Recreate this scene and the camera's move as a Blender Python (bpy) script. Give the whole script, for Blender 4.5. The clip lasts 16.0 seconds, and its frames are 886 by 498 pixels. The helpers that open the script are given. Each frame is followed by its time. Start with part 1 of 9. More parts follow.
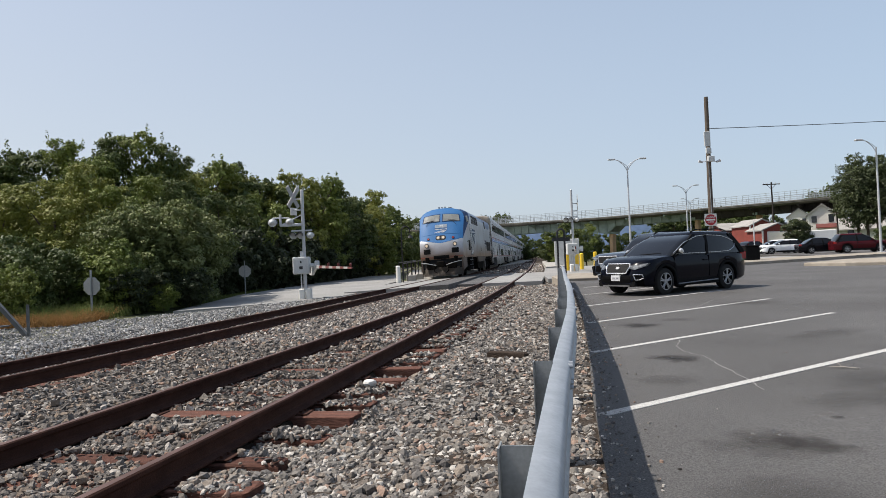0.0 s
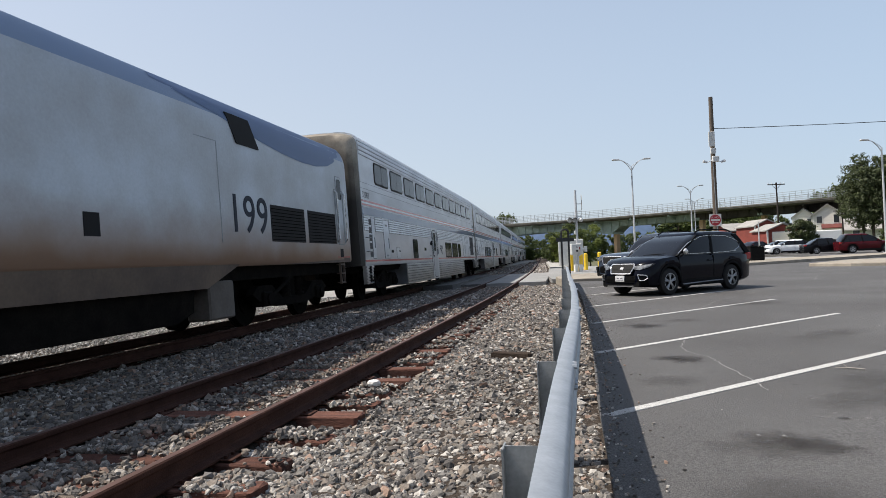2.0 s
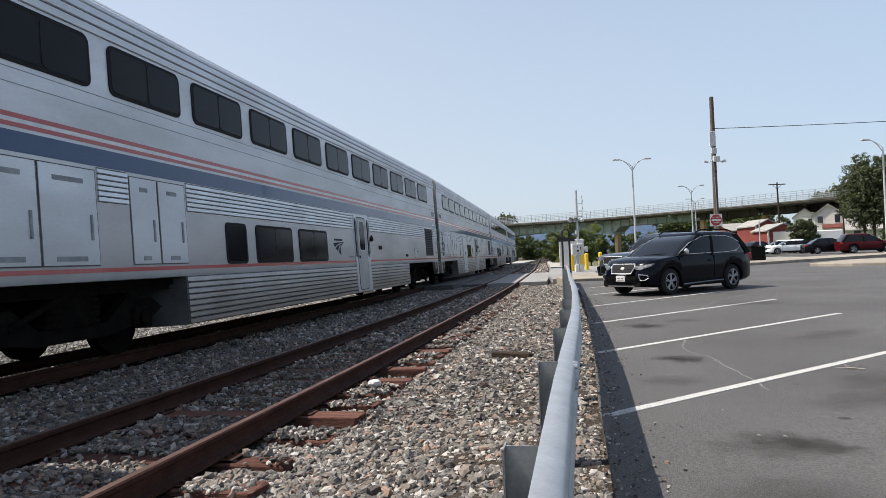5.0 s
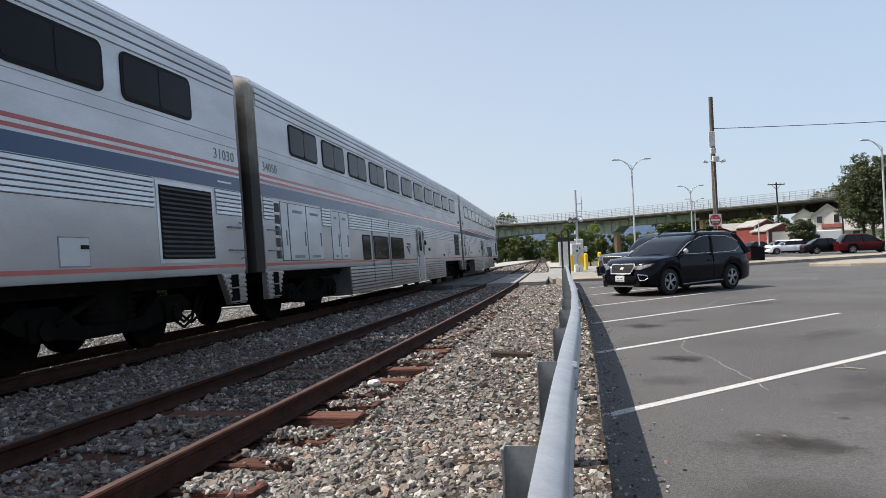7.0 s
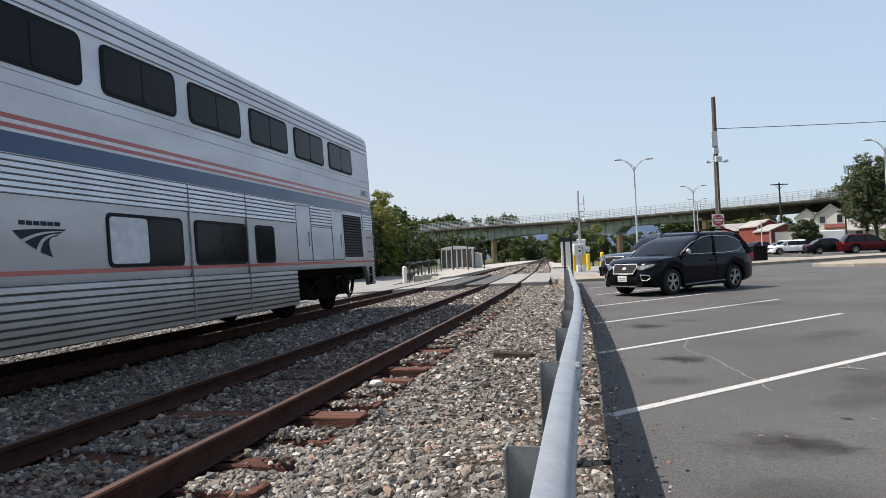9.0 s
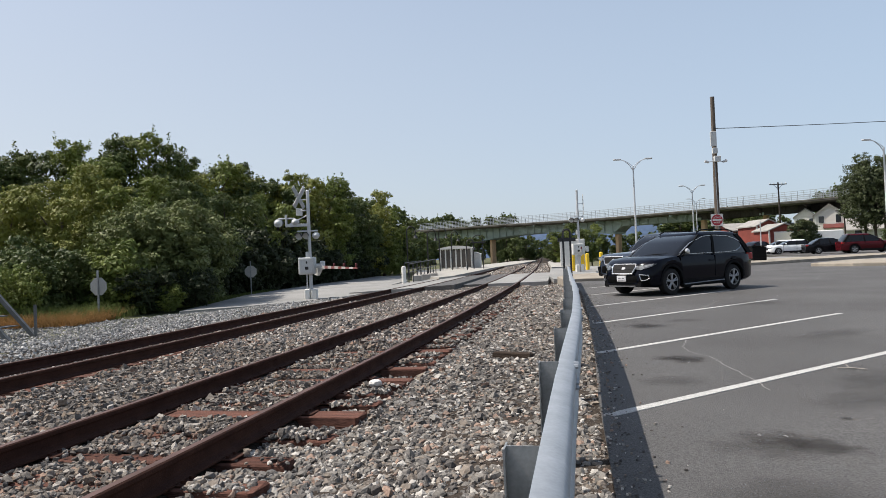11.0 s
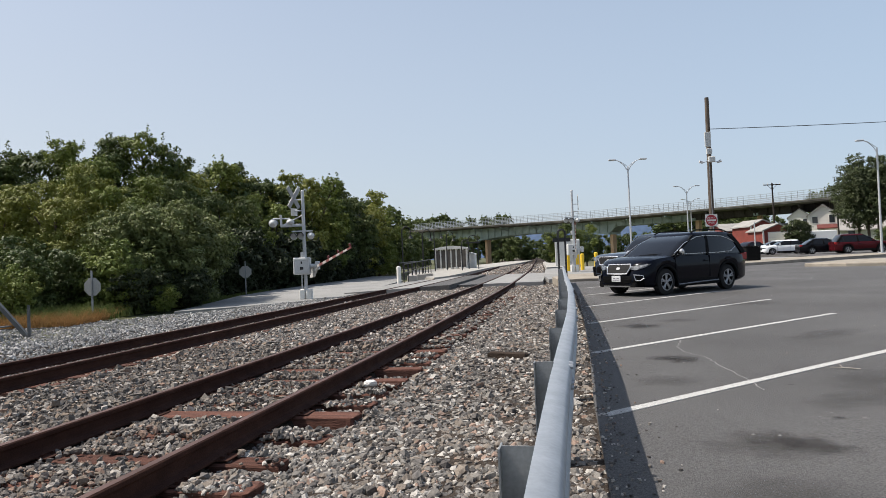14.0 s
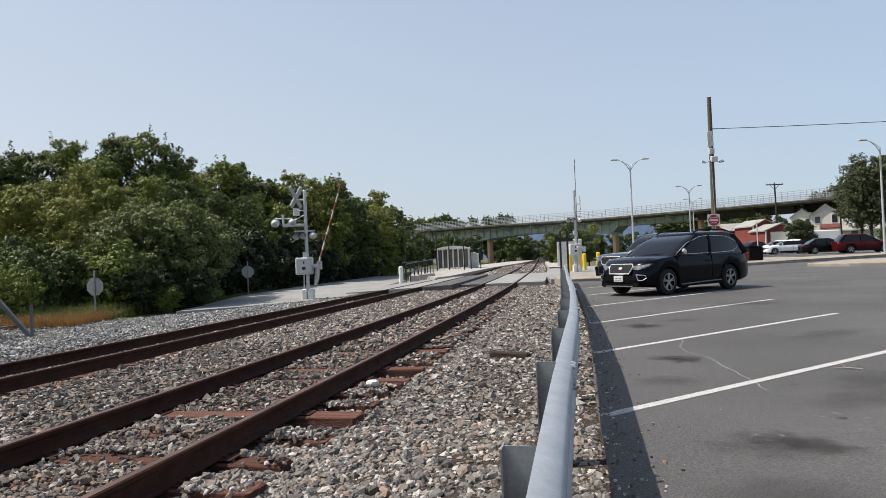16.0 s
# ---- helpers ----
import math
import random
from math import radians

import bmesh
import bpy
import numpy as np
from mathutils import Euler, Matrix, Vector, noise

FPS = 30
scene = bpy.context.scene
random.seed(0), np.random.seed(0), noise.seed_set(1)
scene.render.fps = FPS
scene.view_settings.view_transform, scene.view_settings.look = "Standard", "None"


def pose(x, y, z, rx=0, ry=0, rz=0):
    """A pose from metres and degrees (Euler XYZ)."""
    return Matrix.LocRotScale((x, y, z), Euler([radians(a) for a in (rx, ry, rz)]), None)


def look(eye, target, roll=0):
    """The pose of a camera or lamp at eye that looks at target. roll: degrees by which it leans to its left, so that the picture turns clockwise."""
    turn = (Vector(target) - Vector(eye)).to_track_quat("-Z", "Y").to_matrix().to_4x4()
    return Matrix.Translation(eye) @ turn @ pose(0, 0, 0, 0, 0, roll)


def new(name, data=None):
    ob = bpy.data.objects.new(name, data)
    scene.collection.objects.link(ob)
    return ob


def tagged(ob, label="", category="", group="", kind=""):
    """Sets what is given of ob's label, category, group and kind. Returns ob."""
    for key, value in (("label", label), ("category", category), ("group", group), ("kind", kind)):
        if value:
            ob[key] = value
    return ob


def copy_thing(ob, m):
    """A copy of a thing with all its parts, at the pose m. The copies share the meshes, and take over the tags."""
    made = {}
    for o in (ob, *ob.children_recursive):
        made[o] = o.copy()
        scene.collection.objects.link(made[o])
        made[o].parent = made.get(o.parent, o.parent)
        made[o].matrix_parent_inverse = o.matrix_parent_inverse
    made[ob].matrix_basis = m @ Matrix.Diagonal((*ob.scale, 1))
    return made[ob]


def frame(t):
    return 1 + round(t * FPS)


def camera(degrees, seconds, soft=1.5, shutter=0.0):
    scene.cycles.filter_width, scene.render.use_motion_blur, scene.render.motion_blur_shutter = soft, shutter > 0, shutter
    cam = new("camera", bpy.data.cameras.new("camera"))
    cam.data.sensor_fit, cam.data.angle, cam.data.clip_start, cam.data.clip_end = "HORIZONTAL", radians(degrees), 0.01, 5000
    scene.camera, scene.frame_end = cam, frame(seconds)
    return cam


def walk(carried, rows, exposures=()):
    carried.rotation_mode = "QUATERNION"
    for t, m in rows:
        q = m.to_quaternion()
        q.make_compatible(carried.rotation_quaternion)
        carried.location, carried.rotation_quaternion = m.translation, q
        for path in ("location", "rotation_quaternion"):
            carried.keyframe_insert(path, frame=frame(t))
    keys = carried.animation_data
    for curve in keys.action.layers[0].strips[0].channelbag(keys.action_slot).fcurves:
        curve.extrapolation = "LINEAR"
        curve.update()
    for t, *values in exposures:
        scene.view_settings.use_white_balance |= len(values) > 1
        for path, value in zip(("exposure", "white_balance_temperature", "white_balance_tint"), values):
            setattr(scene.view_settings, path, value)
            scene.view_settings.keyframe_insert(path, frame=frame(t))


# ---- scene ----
# ---------------- camera ----------------
EYE = Vector((0.0, 0.0, 1.216))
FOCAL = 1217.3
cam = camera(65.57, 16.0, soft=0.72)


def aim(dx, dy=0.0):
    a = -dx / FOCAL
    p = 0.0146 + dy / FOCAL
    return look(EYE, EYE + Vector((math.sin(a), math.cos(a), math.tan(p))), -2.41)


walk(cam, [(0, aim(-3.2, -1)), (0.5, aim(-0.2, -0.5)), (1, aim(4.8, -0.3)), (1.5, aim(6)), (2, aim(3.8)), (2.5, aim(3.4)),
           (3, aim(4.6)), (3.5, aim(4.7)), (4, aim(3.7)), (5.2, aim(5.5)), (6.5, aim(7.8, 0.5)), (7, aim(4.0)), (7.5, aim(9.2)), (8, aim(9)),
           (8.5, aim(6.8)), (9, aim(8, 0.5)), (10.2, aim(7)), (11.5, aim(5)), (12, aim(1.8)), (12.5, aim(0)), (13, aim(-1.6)),
           (13.5, aim(-1.6)), (14, aim(-2.2)), (14.5, aim(-1.4)), (15, aim(-1.8, 2)), (15.5, aim(0.2, 1)), (16, aim(1.5))],
     exposures=[(0, 0.46), (1.5, 0.48), (2.5, 0.60), (3.5, 0.62), (9, 0.62), (10.2, 0.55), (11.5, 0.47), (16, 0.47)])

# ---------------- light ----------------
SUN_EL, SUN_DIR = radians(56.2), Vector((-0.997, 0.07, 0)).normalized()
world = bpy.data.worlds.new("world")
scene.world = world
world.use_nodes = True
wn = world.node_tree.nodes
sky = wn.new("ShaderNodeTexSky")
sky.sky_type, sky.sun_disc = "NISHITA", False
sky.sun_elevation, sky.sun_rotation = SUN_EL, math.atan2(SUN_DIR.x, SUN_DIR.y)
sky.air_density, sky.dust_density, sky.ozone_density = 1.0, 1.6, 1.0
wn["Background"].inputs["Strength"].default_value = 0.12
haze = wn.new("ShaderNodeMix")
haze.data_type = "RGBA"
# paler towards the sun's side, bluer away from it
glow = wn.new("ShaderNodeMix")
glow.data_type = "RGBA"
glow.inputs["A"].default_value, glow.inputs["B"].default_value = (3.75, 3.98, 4.35, 1), (3.02, 3.68, 4.55, 1)
across = wn.new("ShaderNodeMapRange")
across.inputs["From Min"].default_value, across.inputs["From Max"].default_value = -0.6, 0.6
# the haze is thick near the horizon and thins overhead
aim_up = wn.new("ShaderNodeTexCoord")
split = wn.new("ShaderNodeSeparateXYZ")
thin = wn.new("ShaderNodeMapRange")
thin.interpolation_type = "SMOOTHSTEP"
thin.inputs["From Min"].default_value, thin.inputs["From Max"].default_value = 0.1, 0.85
thin.inputs["To Min"].default_value, thin.inputs["To Max"].default_value = 0.74, 0.25
world.node_tree.links.new(aim_up.outputs["Generated"], split.inputs["Vector"])
world.node_tree.links.new(split.outputs["Z"], thin.inputs["Value"])
world.node_tree.links.new(split.outputs["X"], across.inputs["Value"])
world.node_tree.links.new(across.outputs["Result"], glow.inputs["Factor"])
world.node_tree.links.new(glow.outputs["Result"], haze.inputs["B"])
world.node_tree.links.new(thin.outputs["Result"], haze.inputs["Factor"])
world.node_tree.links.new(sky.outputs["Color"], haze.inputs["A"])
world.node_tree.links.new(haze.outputs["Result"], wn["Background"].inputs["Color"])
sun = new("sun", bpy.data.lights.new("sun", "SUN"))
sun.data.energy, sun.data.angle, sun.data.color = 4.7, radians(0.6), (1.0, 0.93, 0.84)
sun.matrix_world = look(Vector((0, 0, 60)) + (SUN_DIR * math.cos(SUN_EL) + Vector((0, 0, math.sin(SUN_EL)))) * 50, (0, 0, 60))


# ---------------- materials ----------------
def mat(name, base, rough=0.6, metal=0.0, second=None, scale=8.0, amount=0.5, fine=90.0, fine_amount=0.15, bump=0.0, bump_scale=120.0,
        spec=0.5, jitter=0.0, coat=0.0, emission=None, power=0.0, stretch=(1, 1, 1), translucent=0.0, island=0.0):
    """Base colour mixed with a second tone by large noise, then by fine grain; bump and roughness vary with them."""
    m = bpy.data.materials.new(name)
    m.use_nodes = True
    nt = m.node_tree
    n, l = nt.nodes, nt.links
    b = n["Principled BSDF"]
    tc = n.new("ShaderNodeTexCoord")
    mp = n.new("ShaderNodeMapping")
    mp.inputs["Scale"].default_value = stretch
    l.new(tc.outputs["Object"], mp.inputs["Vector"])
    big = n.new("ShaderNodeTexNoise")
    big.inputs["Scale"].default_value, big.inputs["Detail"].default_value = scale, 5
    l.new(mp.outputs["Vector"], big.inputs["Vector"])
    ramp = n.new("ShaderNodeMapRange")
    ramp.inputs["From Min"].default_value, ramp.inputs["From Max"].default_value = 0.35, 0.68
    ramp.inputs["To Max"].default_value = amount
    l.new(big.outputs["Fac"], ramp.inputs["Value"])
    mix = n.new("ShaderNodeMix")
    mix.data_type = "RGBA"
    second = second or tuple(c * 0.6 for c in base)
    mix.inputs["A"].default_value, mix.inputs["B"].default_value = (*base, 1), (*second, 1)
    l.new(ramp.outputs["Result"], mix.inputs["Factor"])
    small = n.new("ShaderNodeTexNoise")
    small.inputs["Scale"].default_value, small.inputs["Detail"].default_value = fine, 3
    l.new(mp.outputs["Vector"], small.inputs["Vector"])
    hsv = n.new("ShaderNodeHueSaturation")
    val = n.new("ShaderNodeMapRange")
    val.inputs["From Min"].default_value, val.inputs["From Max"].default_value = 0.25, 0.75
    val.inputs["To Min"].default_value, val.inputs["To Max"].default_value = 1 - fine_amount, 1 + fine_amount
    l.new(small.outputs["Fac"], val.inputs["Value"])
    last = val.outputs["Result"]
    if jitter or island:
        src = n.new("ShaderNodeObjectInfo") if jitter else n.new("ShaderNodeNewGeometry")
        rnd = n.new("ShaderNodeMapRange")
        w = jitter or island
        rnd.inputs["To Min"].default_value, rnd.inputs["To Max"].default_value = 1 - w, 1 + w
        l.new(src.outputs["Random" if jitter else "Random Per Island"], rnd.inputs["Value"])
        mul = n.new("ShaderNodeMath")
        mul.operation = "MULTIPLY"
        l.new(last, mul.inputs[0])
        l.new(rnd.outputs["Result"], mul.inputs[1])
        last = mul.outputs[0]
    l.new(last, hsv.inputs["Value"])
    l.new(mix.outputs["Result"], hsv.inputs["Color"])
    l.new(hsv.outputs["Color"], b.inputs["Base Color"])
    rr = n.new("ShaderNodeMapRange")
    rr.inputs["To Min"].default_value, rr.inputs["To Max"].default_value = max(0, rough - 0.08), min(1, rough + 0.1)
    l.new(big.outputs["Fac"], rr.inputs["Value"])
    l.new(rr.outputs["Result"], b.inputs["Roughness"])
    b.inputs["Metallic"].default_value = metal
    b.inputs["Specular IOR Level"].default_value = min(spec, 0.15) if rough >= 0.75 else spec
    b.inputs["Coat Weight"].default_value = coat
    b.inputs["Coat Roughness"].default_value = 0.05
    if bump:
        bt = n.new("ShaderNodeTexNoise")
        bt.inputs["Scale"].default_value, bt.inputs["Detail"].default_value = bump_scale, 4
        l.new(mp.outputs["Vector"], bt.inputs["Vector"])
        bp = n.new("ShaderNodeBump")
        bp.inputs["Strength"].default_value, bp.inputs["Distance"].default_value = bump, 0.02
        l.new(bt.outputs["Fac"], bp.inputs["Height"])
        l.new(bp.outputs["Normal"], b.inputs["Normal"])
    if emission:
        b.inputs["Emission Color"].default_value, b.inputs["Emission Strength"].default_value = (*emission, 1), power
    if translucent:
        tr = n.new("ShaderNodeBsdfTranslucent")
        l.new(hsv.outputs["Color"], tr.inputs["Color"])
        ms = n.new("ShaderNodeMixShader")
        ms.inputs["Fac"].default_value = translucent
        l.new(b.outputs["BSDF"], ms.inputs[1])
        l.new(tr.outputs["BSDF"], ms.inputs[2])
        l.new(ms.outputs["Shader"], n["Material Output"].inputs["Surface"])
    return m


def stones_mat(name, tones, island=0.35):
    """Broken rock: one of several tones for each stone, dusty grain over it."""
    m = mat(name, tones[0], 0.9, bump=0.5, bump_scale=60, fine=70, fine_amount=0.22, scale=0.6, amount=0.35, second=tones[1], island=island, spec=0.25)
    nt = m.node_tree
    n, l = nt.nodes, nt.links
    geo = n.new("ShaderNodeNewGeometry")
    cr = n.new("ShaderNodeValToRGB")
    cr.color_ramp.interpolation = "CONSTANT"
    cr.color_ramp.elements[0].color = (*tones[0], 1)
    cr.color_ramp.elements[1].position, cr.color_ramp.elements[1].color = 0.93, (*tones[-1], 1)
    for i, t in enumerate(tones[1:-1]):
        e = cr.color_ramp.elements.new(0.3 + 0.6 * i / max(1, len(tones) - 2))
        e.color = (*t, 1)
    l.new(geo.outputs["Random Per Island"], cr.inputs["Fac"])
    mx = next(k for k in n if k.bl_idname == "ShaderNodeMix")
    l.new(cr.outputs["Color"], mx.inputs["A"])
    return m


# Bed colour kept dark to give the shade in gaps between stones.
M_BALLAST_BED = mat("ballast bed with gap shade", (0.055, 0.043, 0.034), 0.95, second=(0.022, 0.017, 0.014), scale=24, amount=0.9, fine=160, fine_amount=0.5, bump=1.0, bump_scale=45)
M_STONE = stones_mat("ballast stone", [(0.235, 0.218, 0.197), (0.14, 0.13, 0.122), (0.42, 0.395, 0.36), (0.19, 0.16, 0.132), (0.068, 0.062, 0.058), (0.21, 0.145, 0.112)], 0.3)
M_STONE_DIRTY = stones_mat("dirty ballast stone between the rails", [(0.205, 0.182, 0.16), (0.125, 0.113, 0.103), (0.35, 0.32, 0.285), (0.17, 0.132, 0.10), (0.06, 0.054, 0.05), (0.185, 0.12, 0.088)], 0.3)
M_STONE_FAR = stones_mat("greyish ballast stone", [(0.26, 0.235, 0.21), (0.15, 0.138, 0.13), (0.46, 0.425, 0.385), (0.2, 0.165, 0.135), (0.068, 0.063, 0.06), (0.21, 0.145, 0.11)])
M_GRAVEL = stones_mat("grey gravel", [(0.27, 0.265, 0.255), (0.18, 0.178, 0.175), (0.36, 0.35, 0.335), (0.23, 0.215, 0.2)])
M_EARTH = mat("weedy earth", (0.12, 0.11, 0.07), 0.95, second=(0.05, 0.07, 0.025), scale=0.25, amount=0.9, fine=6, fine_amount=0.4, bump=0.6, bump_scale=8)
M_ASPHALT = mat("worn asphalt", (0.099, 0.0952, 0.0925), 0.73, second=(0.07, 0.067, 0.065), scale=0.35, amount=0.9, fine=85, fine_amount=0.6, bump=0.7, bump_scale=170, spec=0.3)
M_ROAD = mat("pale road asphalt", (0.26, 0.257, 0.248), 0.9, second=(0.195, 0.193, 0.187), scale=0.4, amount=0.8, fine=70, fine_amount=0.15, bump=0.3, bump_scale=90)
M_PAINT_LINE = mat("worn white line paint", (0.43, 0.425, 0.41), 0.8, second=(0.24, 0.235, 0.225), scale=30, amount=0.55, fine=150, fine_amount=0.4)
M_CONCRETE = mat("weathered concrete", (0.30, 0.27, 0.225), 0.9, second=(0.21, 0.18, 0.145), scale=2.2, amount=0.7, fine=60, fine_amount=0.12, bump=0.3, bump_scale=60)
M_PLATFORM = mat("grey platform concrete", (0.36, 0.345, 0.315), 0.9, second=(0.25, 0.24, 0.22), scale=1.6, amount=0.7, fine=60, fine_amount=0.12, bump=0.3, bump_scale=60)
M_RUST = mat("rusty rail steel", (0.050, 0.022, 0.015), 0.85, metal=0.0, second=(0.032, 0.014, 0.010), scale=5, amount=0.9, fine=110, fine_amount=0.3, bump=0.25, bump_scale=90)
M_SHINE = mat("worn rail head steel", (0.11, 0.06, 0.048), 0.55, metal=0.3, second=(0.06, 0.03, 0.022), scale=3, amount=0.85, fine=120, fine_amount=0.2)
M_TIE = mat("weathered rust-brown tie wood", (0.12, 0.055, 0.04), 0.9, second=(0.06, 0.032, 0.026), scale=3, amount=0.9, fine=40, fine_amount=0.35, bump=0.7, bump_scale=30, stretch=(0.6, 5, 5), jitter=0.25)
M_GALV = mat("galvanised steel", (0.39, 0.41, 0.43), 0.5, metal=0.55, second=(0.29, 0.31, 0.33), scale=7, amount=0.7, fine=60, fine_amount=0.08, bump=0.05, bump_scale=30)
M_POST = mat("dull galvanised post steel", (0.28, 0.3, 0.31), 0.6, metal=0.4, second=(0.16, 0.17, 0.175), scale=5, amount=0.8, fine=60, fine_amount=0.12)


# ---------------- mesh helpers ----------------
def part(name, bm, material, parent=None, label="", smooth=False, angle=None):
    """Links a bmesh as one mesh object under a thing or a part."""
    me = bpy.data.meshes.new(name)
    bmesh.ops.recalc_face_normals(bm, faces=bm.faces)
    bm.to_mesh(me)
    bm.free()
    for m in (material if isinstance(material, (list, tuple)) else [material]):
        me.materials.append(m)
    if smooth:
        me.shade_smooth()
    if angle:
        me.set_sharp_from_angle(angle=radians(angle))
    ob = new(name, me)
    if parent:
        ob.parent = parent
    if label:
        ob["label"] = label
    return ob


def empty(name, m=None, **tags):
    ob = new(name)
    ob.empty_display_size = 0.2
    if m is not None:
        ob.matrix_basis = m
    return tagged(ob, **tags)


def box(bm, x0, x1, y0, y1, z0, z1, bevel=0.0, m=None, seg=1):
    vs = [bm.verts.new((x, y, z)) for x in (x0, x1) for y in (y0, y1) for z in (z0, z1)]
    fs = [bm.faces.new([vs[i] for i in q]) for q in ((0, 1, 3, 2), (4, 6, 7, 5), (0, 4, 5, 1), (2, 3, 7, 6), (0, 2, 6, 4), (1, 5, 7, 3))]
    if bevel:
        r = bmesh.ops.bevel(bm, geom=list({e for f in fs for e in f.edges}), offset=bevel, segments=seg, affect="EDGES", profile=0.5)
        vs = list({v for f in r["faces"] for v in f.verts} | {v for v in vs if v.is_valid})
    if m is not None:
        bmesh.ops.transform(bm, matrix=m, verts=vs)
    return vs


def tube(bm, a, b, r0, r1=None, n=10, caps=True):
    """A tapered round bar from a to b."""
    a, b = Vector(a), Vector(b)
    r1 = r0 if r1 is None else r1
    d = (b - a)
    q = d.to_track_quat("Z", "Y").to_matrix()
    rings = []
    for c, r in ((a, r0), (b, r1)):
        rings.append([bm.verts.new(c + q @ Vector((math.cos(2 * math.pi * i / n) * r, math.sin(2 * math.pi * i / n) * r, 0))) for i in range(n)])
    for i in range(n):
        bm.faces.new((rings[0][i], rings[0][(i + 1) % n], rings[1][(i + 1) % n], rings[1][i]))
    if caps:
        bm.faces.new(rings[0][::-1])
        bm.faces.new(rings[1])
    return rings


def pipe(bm, pts, r, n=8):
    """A round bar along a line of points."""
    pts = [Vector(p) for p in pts]
    rings = []
    for i, p in enumerate(pts):
        d = (pts[min(i + 1, len(pts) - 1)] - pts[max(i - 1, 0)]).normalized()
        q = d.to_track_quat("Z", "Y").to_matrix()
        rr = r[i] if isinstance(r, (list, tuple)) else r
        rings.append([bm.verts.new(p + q @ Vector((math.cos(2 * math.pi * k / n) * rr, math.sin(2 * math.pi * k / n) * rr, 0))) for k in range(n)])
    for a, b in zip(rings, rings[1:]):
        for k in range(n):
            bm.faces.new((a[k], a[(k + 1) % n], b[(k + 1) % n], b[k]))
    bm.faces.new(rings[0][::-1])
    bm.faces.new(rings[-1])


def prism(bm, outline, axis, a, b, m=None):
    """Extrudes a closed outline of (u, w) along x, y or z from a to b."""
    def at(u, w, t):
        return {"x": (t, u, w), "y": (u, t, w), "z": (u, w, t)}[axis]
    A = [bm.verts.new(at(u, w, a)) for u, w in outline]
    B = [bm.verts.new(at(u, w, b)) for u, w in outline]
    n = len(outline)
    for i in range(n):
        bm.faces.new((A[i], A[(i + 1) % n], B[(i + 1) % n], B[i]))
    bm.faces.new(A[::-1])
    bm.faces.new(B)
    if m is not None:
        bmesh.ops.transform(bm, matrix=m, verts=A + B)
    return A + B


def rounded(u0, u1, w0, w1, r, n=3):
    """Outline of a rectangle with round corners."""
    out = []
    for cu, cw, a0 in ((u1 - r, w1 - r, 0), (u0 + r, w1 - r, 90), (u0 + r, w0 + r, 180), (u1 - r, w0 + r, 270)):
        for i in range(n + 1):
            a = radians(a0 + 90 * i / n)
            out.append((cu + r * math.cos(a), cw + r * math.sin(a)))
    return out


def sweep(bm, profile, frames, close=True, caps=True):
    """Carries a profile of (side, up) along frames of (place, side vector, up vector)."""
    rings = [[bm.verts.new(p + s * u + t * w) for u, w in profile] for p, s, t in frames]
    n = len(profile)
    for a, b in zip(rings, rings[1:]):
        for i in range(n if close else n - 1):
            bm.faces.new((a[i], a[(i + 1) % n], b[(i + 1) % n], b[i]))
    if caps and close:
        bm.faces.new(rings[0][::-1])
        bm.faces.new(rings[-1])


# ---------------- the line of the tracks ----------------
TH, K1, K2, X1 = 0.2113, 0.0017, -1.0049e-5, -3.5704
S_END = -K1 / (2 * K2)
GAUGE_HALF, SPACING = 0.7525, 4.0326
CANT_NEAR, CANT_FAR, DROP_FAR = 0.0069, 0.0407, 0.0089
_ds = 0.25
_tab = {}
for sign in (1, -1):
    x, y = X1, 0.0
    for i in range(0, int(900 / _ds)):
        s = sign * i * _ds
        _tab[sign * i] = (x, y)
        c = min(max(s, 0.0), S_END)
        h = TH - K1 * c - K2 * c * c
        x, y = x + sign * math.sin(h) * _ds, y + sign * math.cos(h) * _ds


def track(s, off=0.0, up=0.0, which=1):
    """Place, side and up vectors on track 1 (near) or 2 (far) at s metres along the line."""
    i = math.floor(s / _ds)
    f = s / _ds - i
    a, b = _tab[i], _tab[i + 1]
    c = min(max(s, 0.0), S_END)
    h = TH - K1 * c - K2 * c * c
    side0, fwd = Vector((math.cos(h), -math.sin(h), 0)), Vector((math.sin(h), math.cos(h), 0))
    cant = CANT_NEAR if which == 1 else CANT_FAR
    side = side0 * math.cos(cant) + Vector((0, 0, math.sin(cant)))
    upv = Vector((0, 0, math.cos(cant))) - side0 * math.sin(cant)
    p = Vector((a[0] + (b[0] - a[0]) * f, a[1] + (b[1] - a[1]) * f, 0))
    if which == 2:
        p = p - side0 * SPACING + Vector((0, 0, DROP_FAR))
    return p + side * off + upv * up, side, upv


def track_pose(s, which=2):
    p, side, up = track(s, 0, 0, which)
    fwd = up.cross(side)
    return Matrix(((side.x, fwd.x, up.x, p.x), (side.y, fwd.y, up.y, p.y), (side.z, fwd.z, up.z, p.z), (0, 0, 0, 1)))


LOT0, LOT_SLOPE = -0.074, 0.0047


def lot_z(y):
    return LOT0 + LOT_SLOPE * max(y, -20)


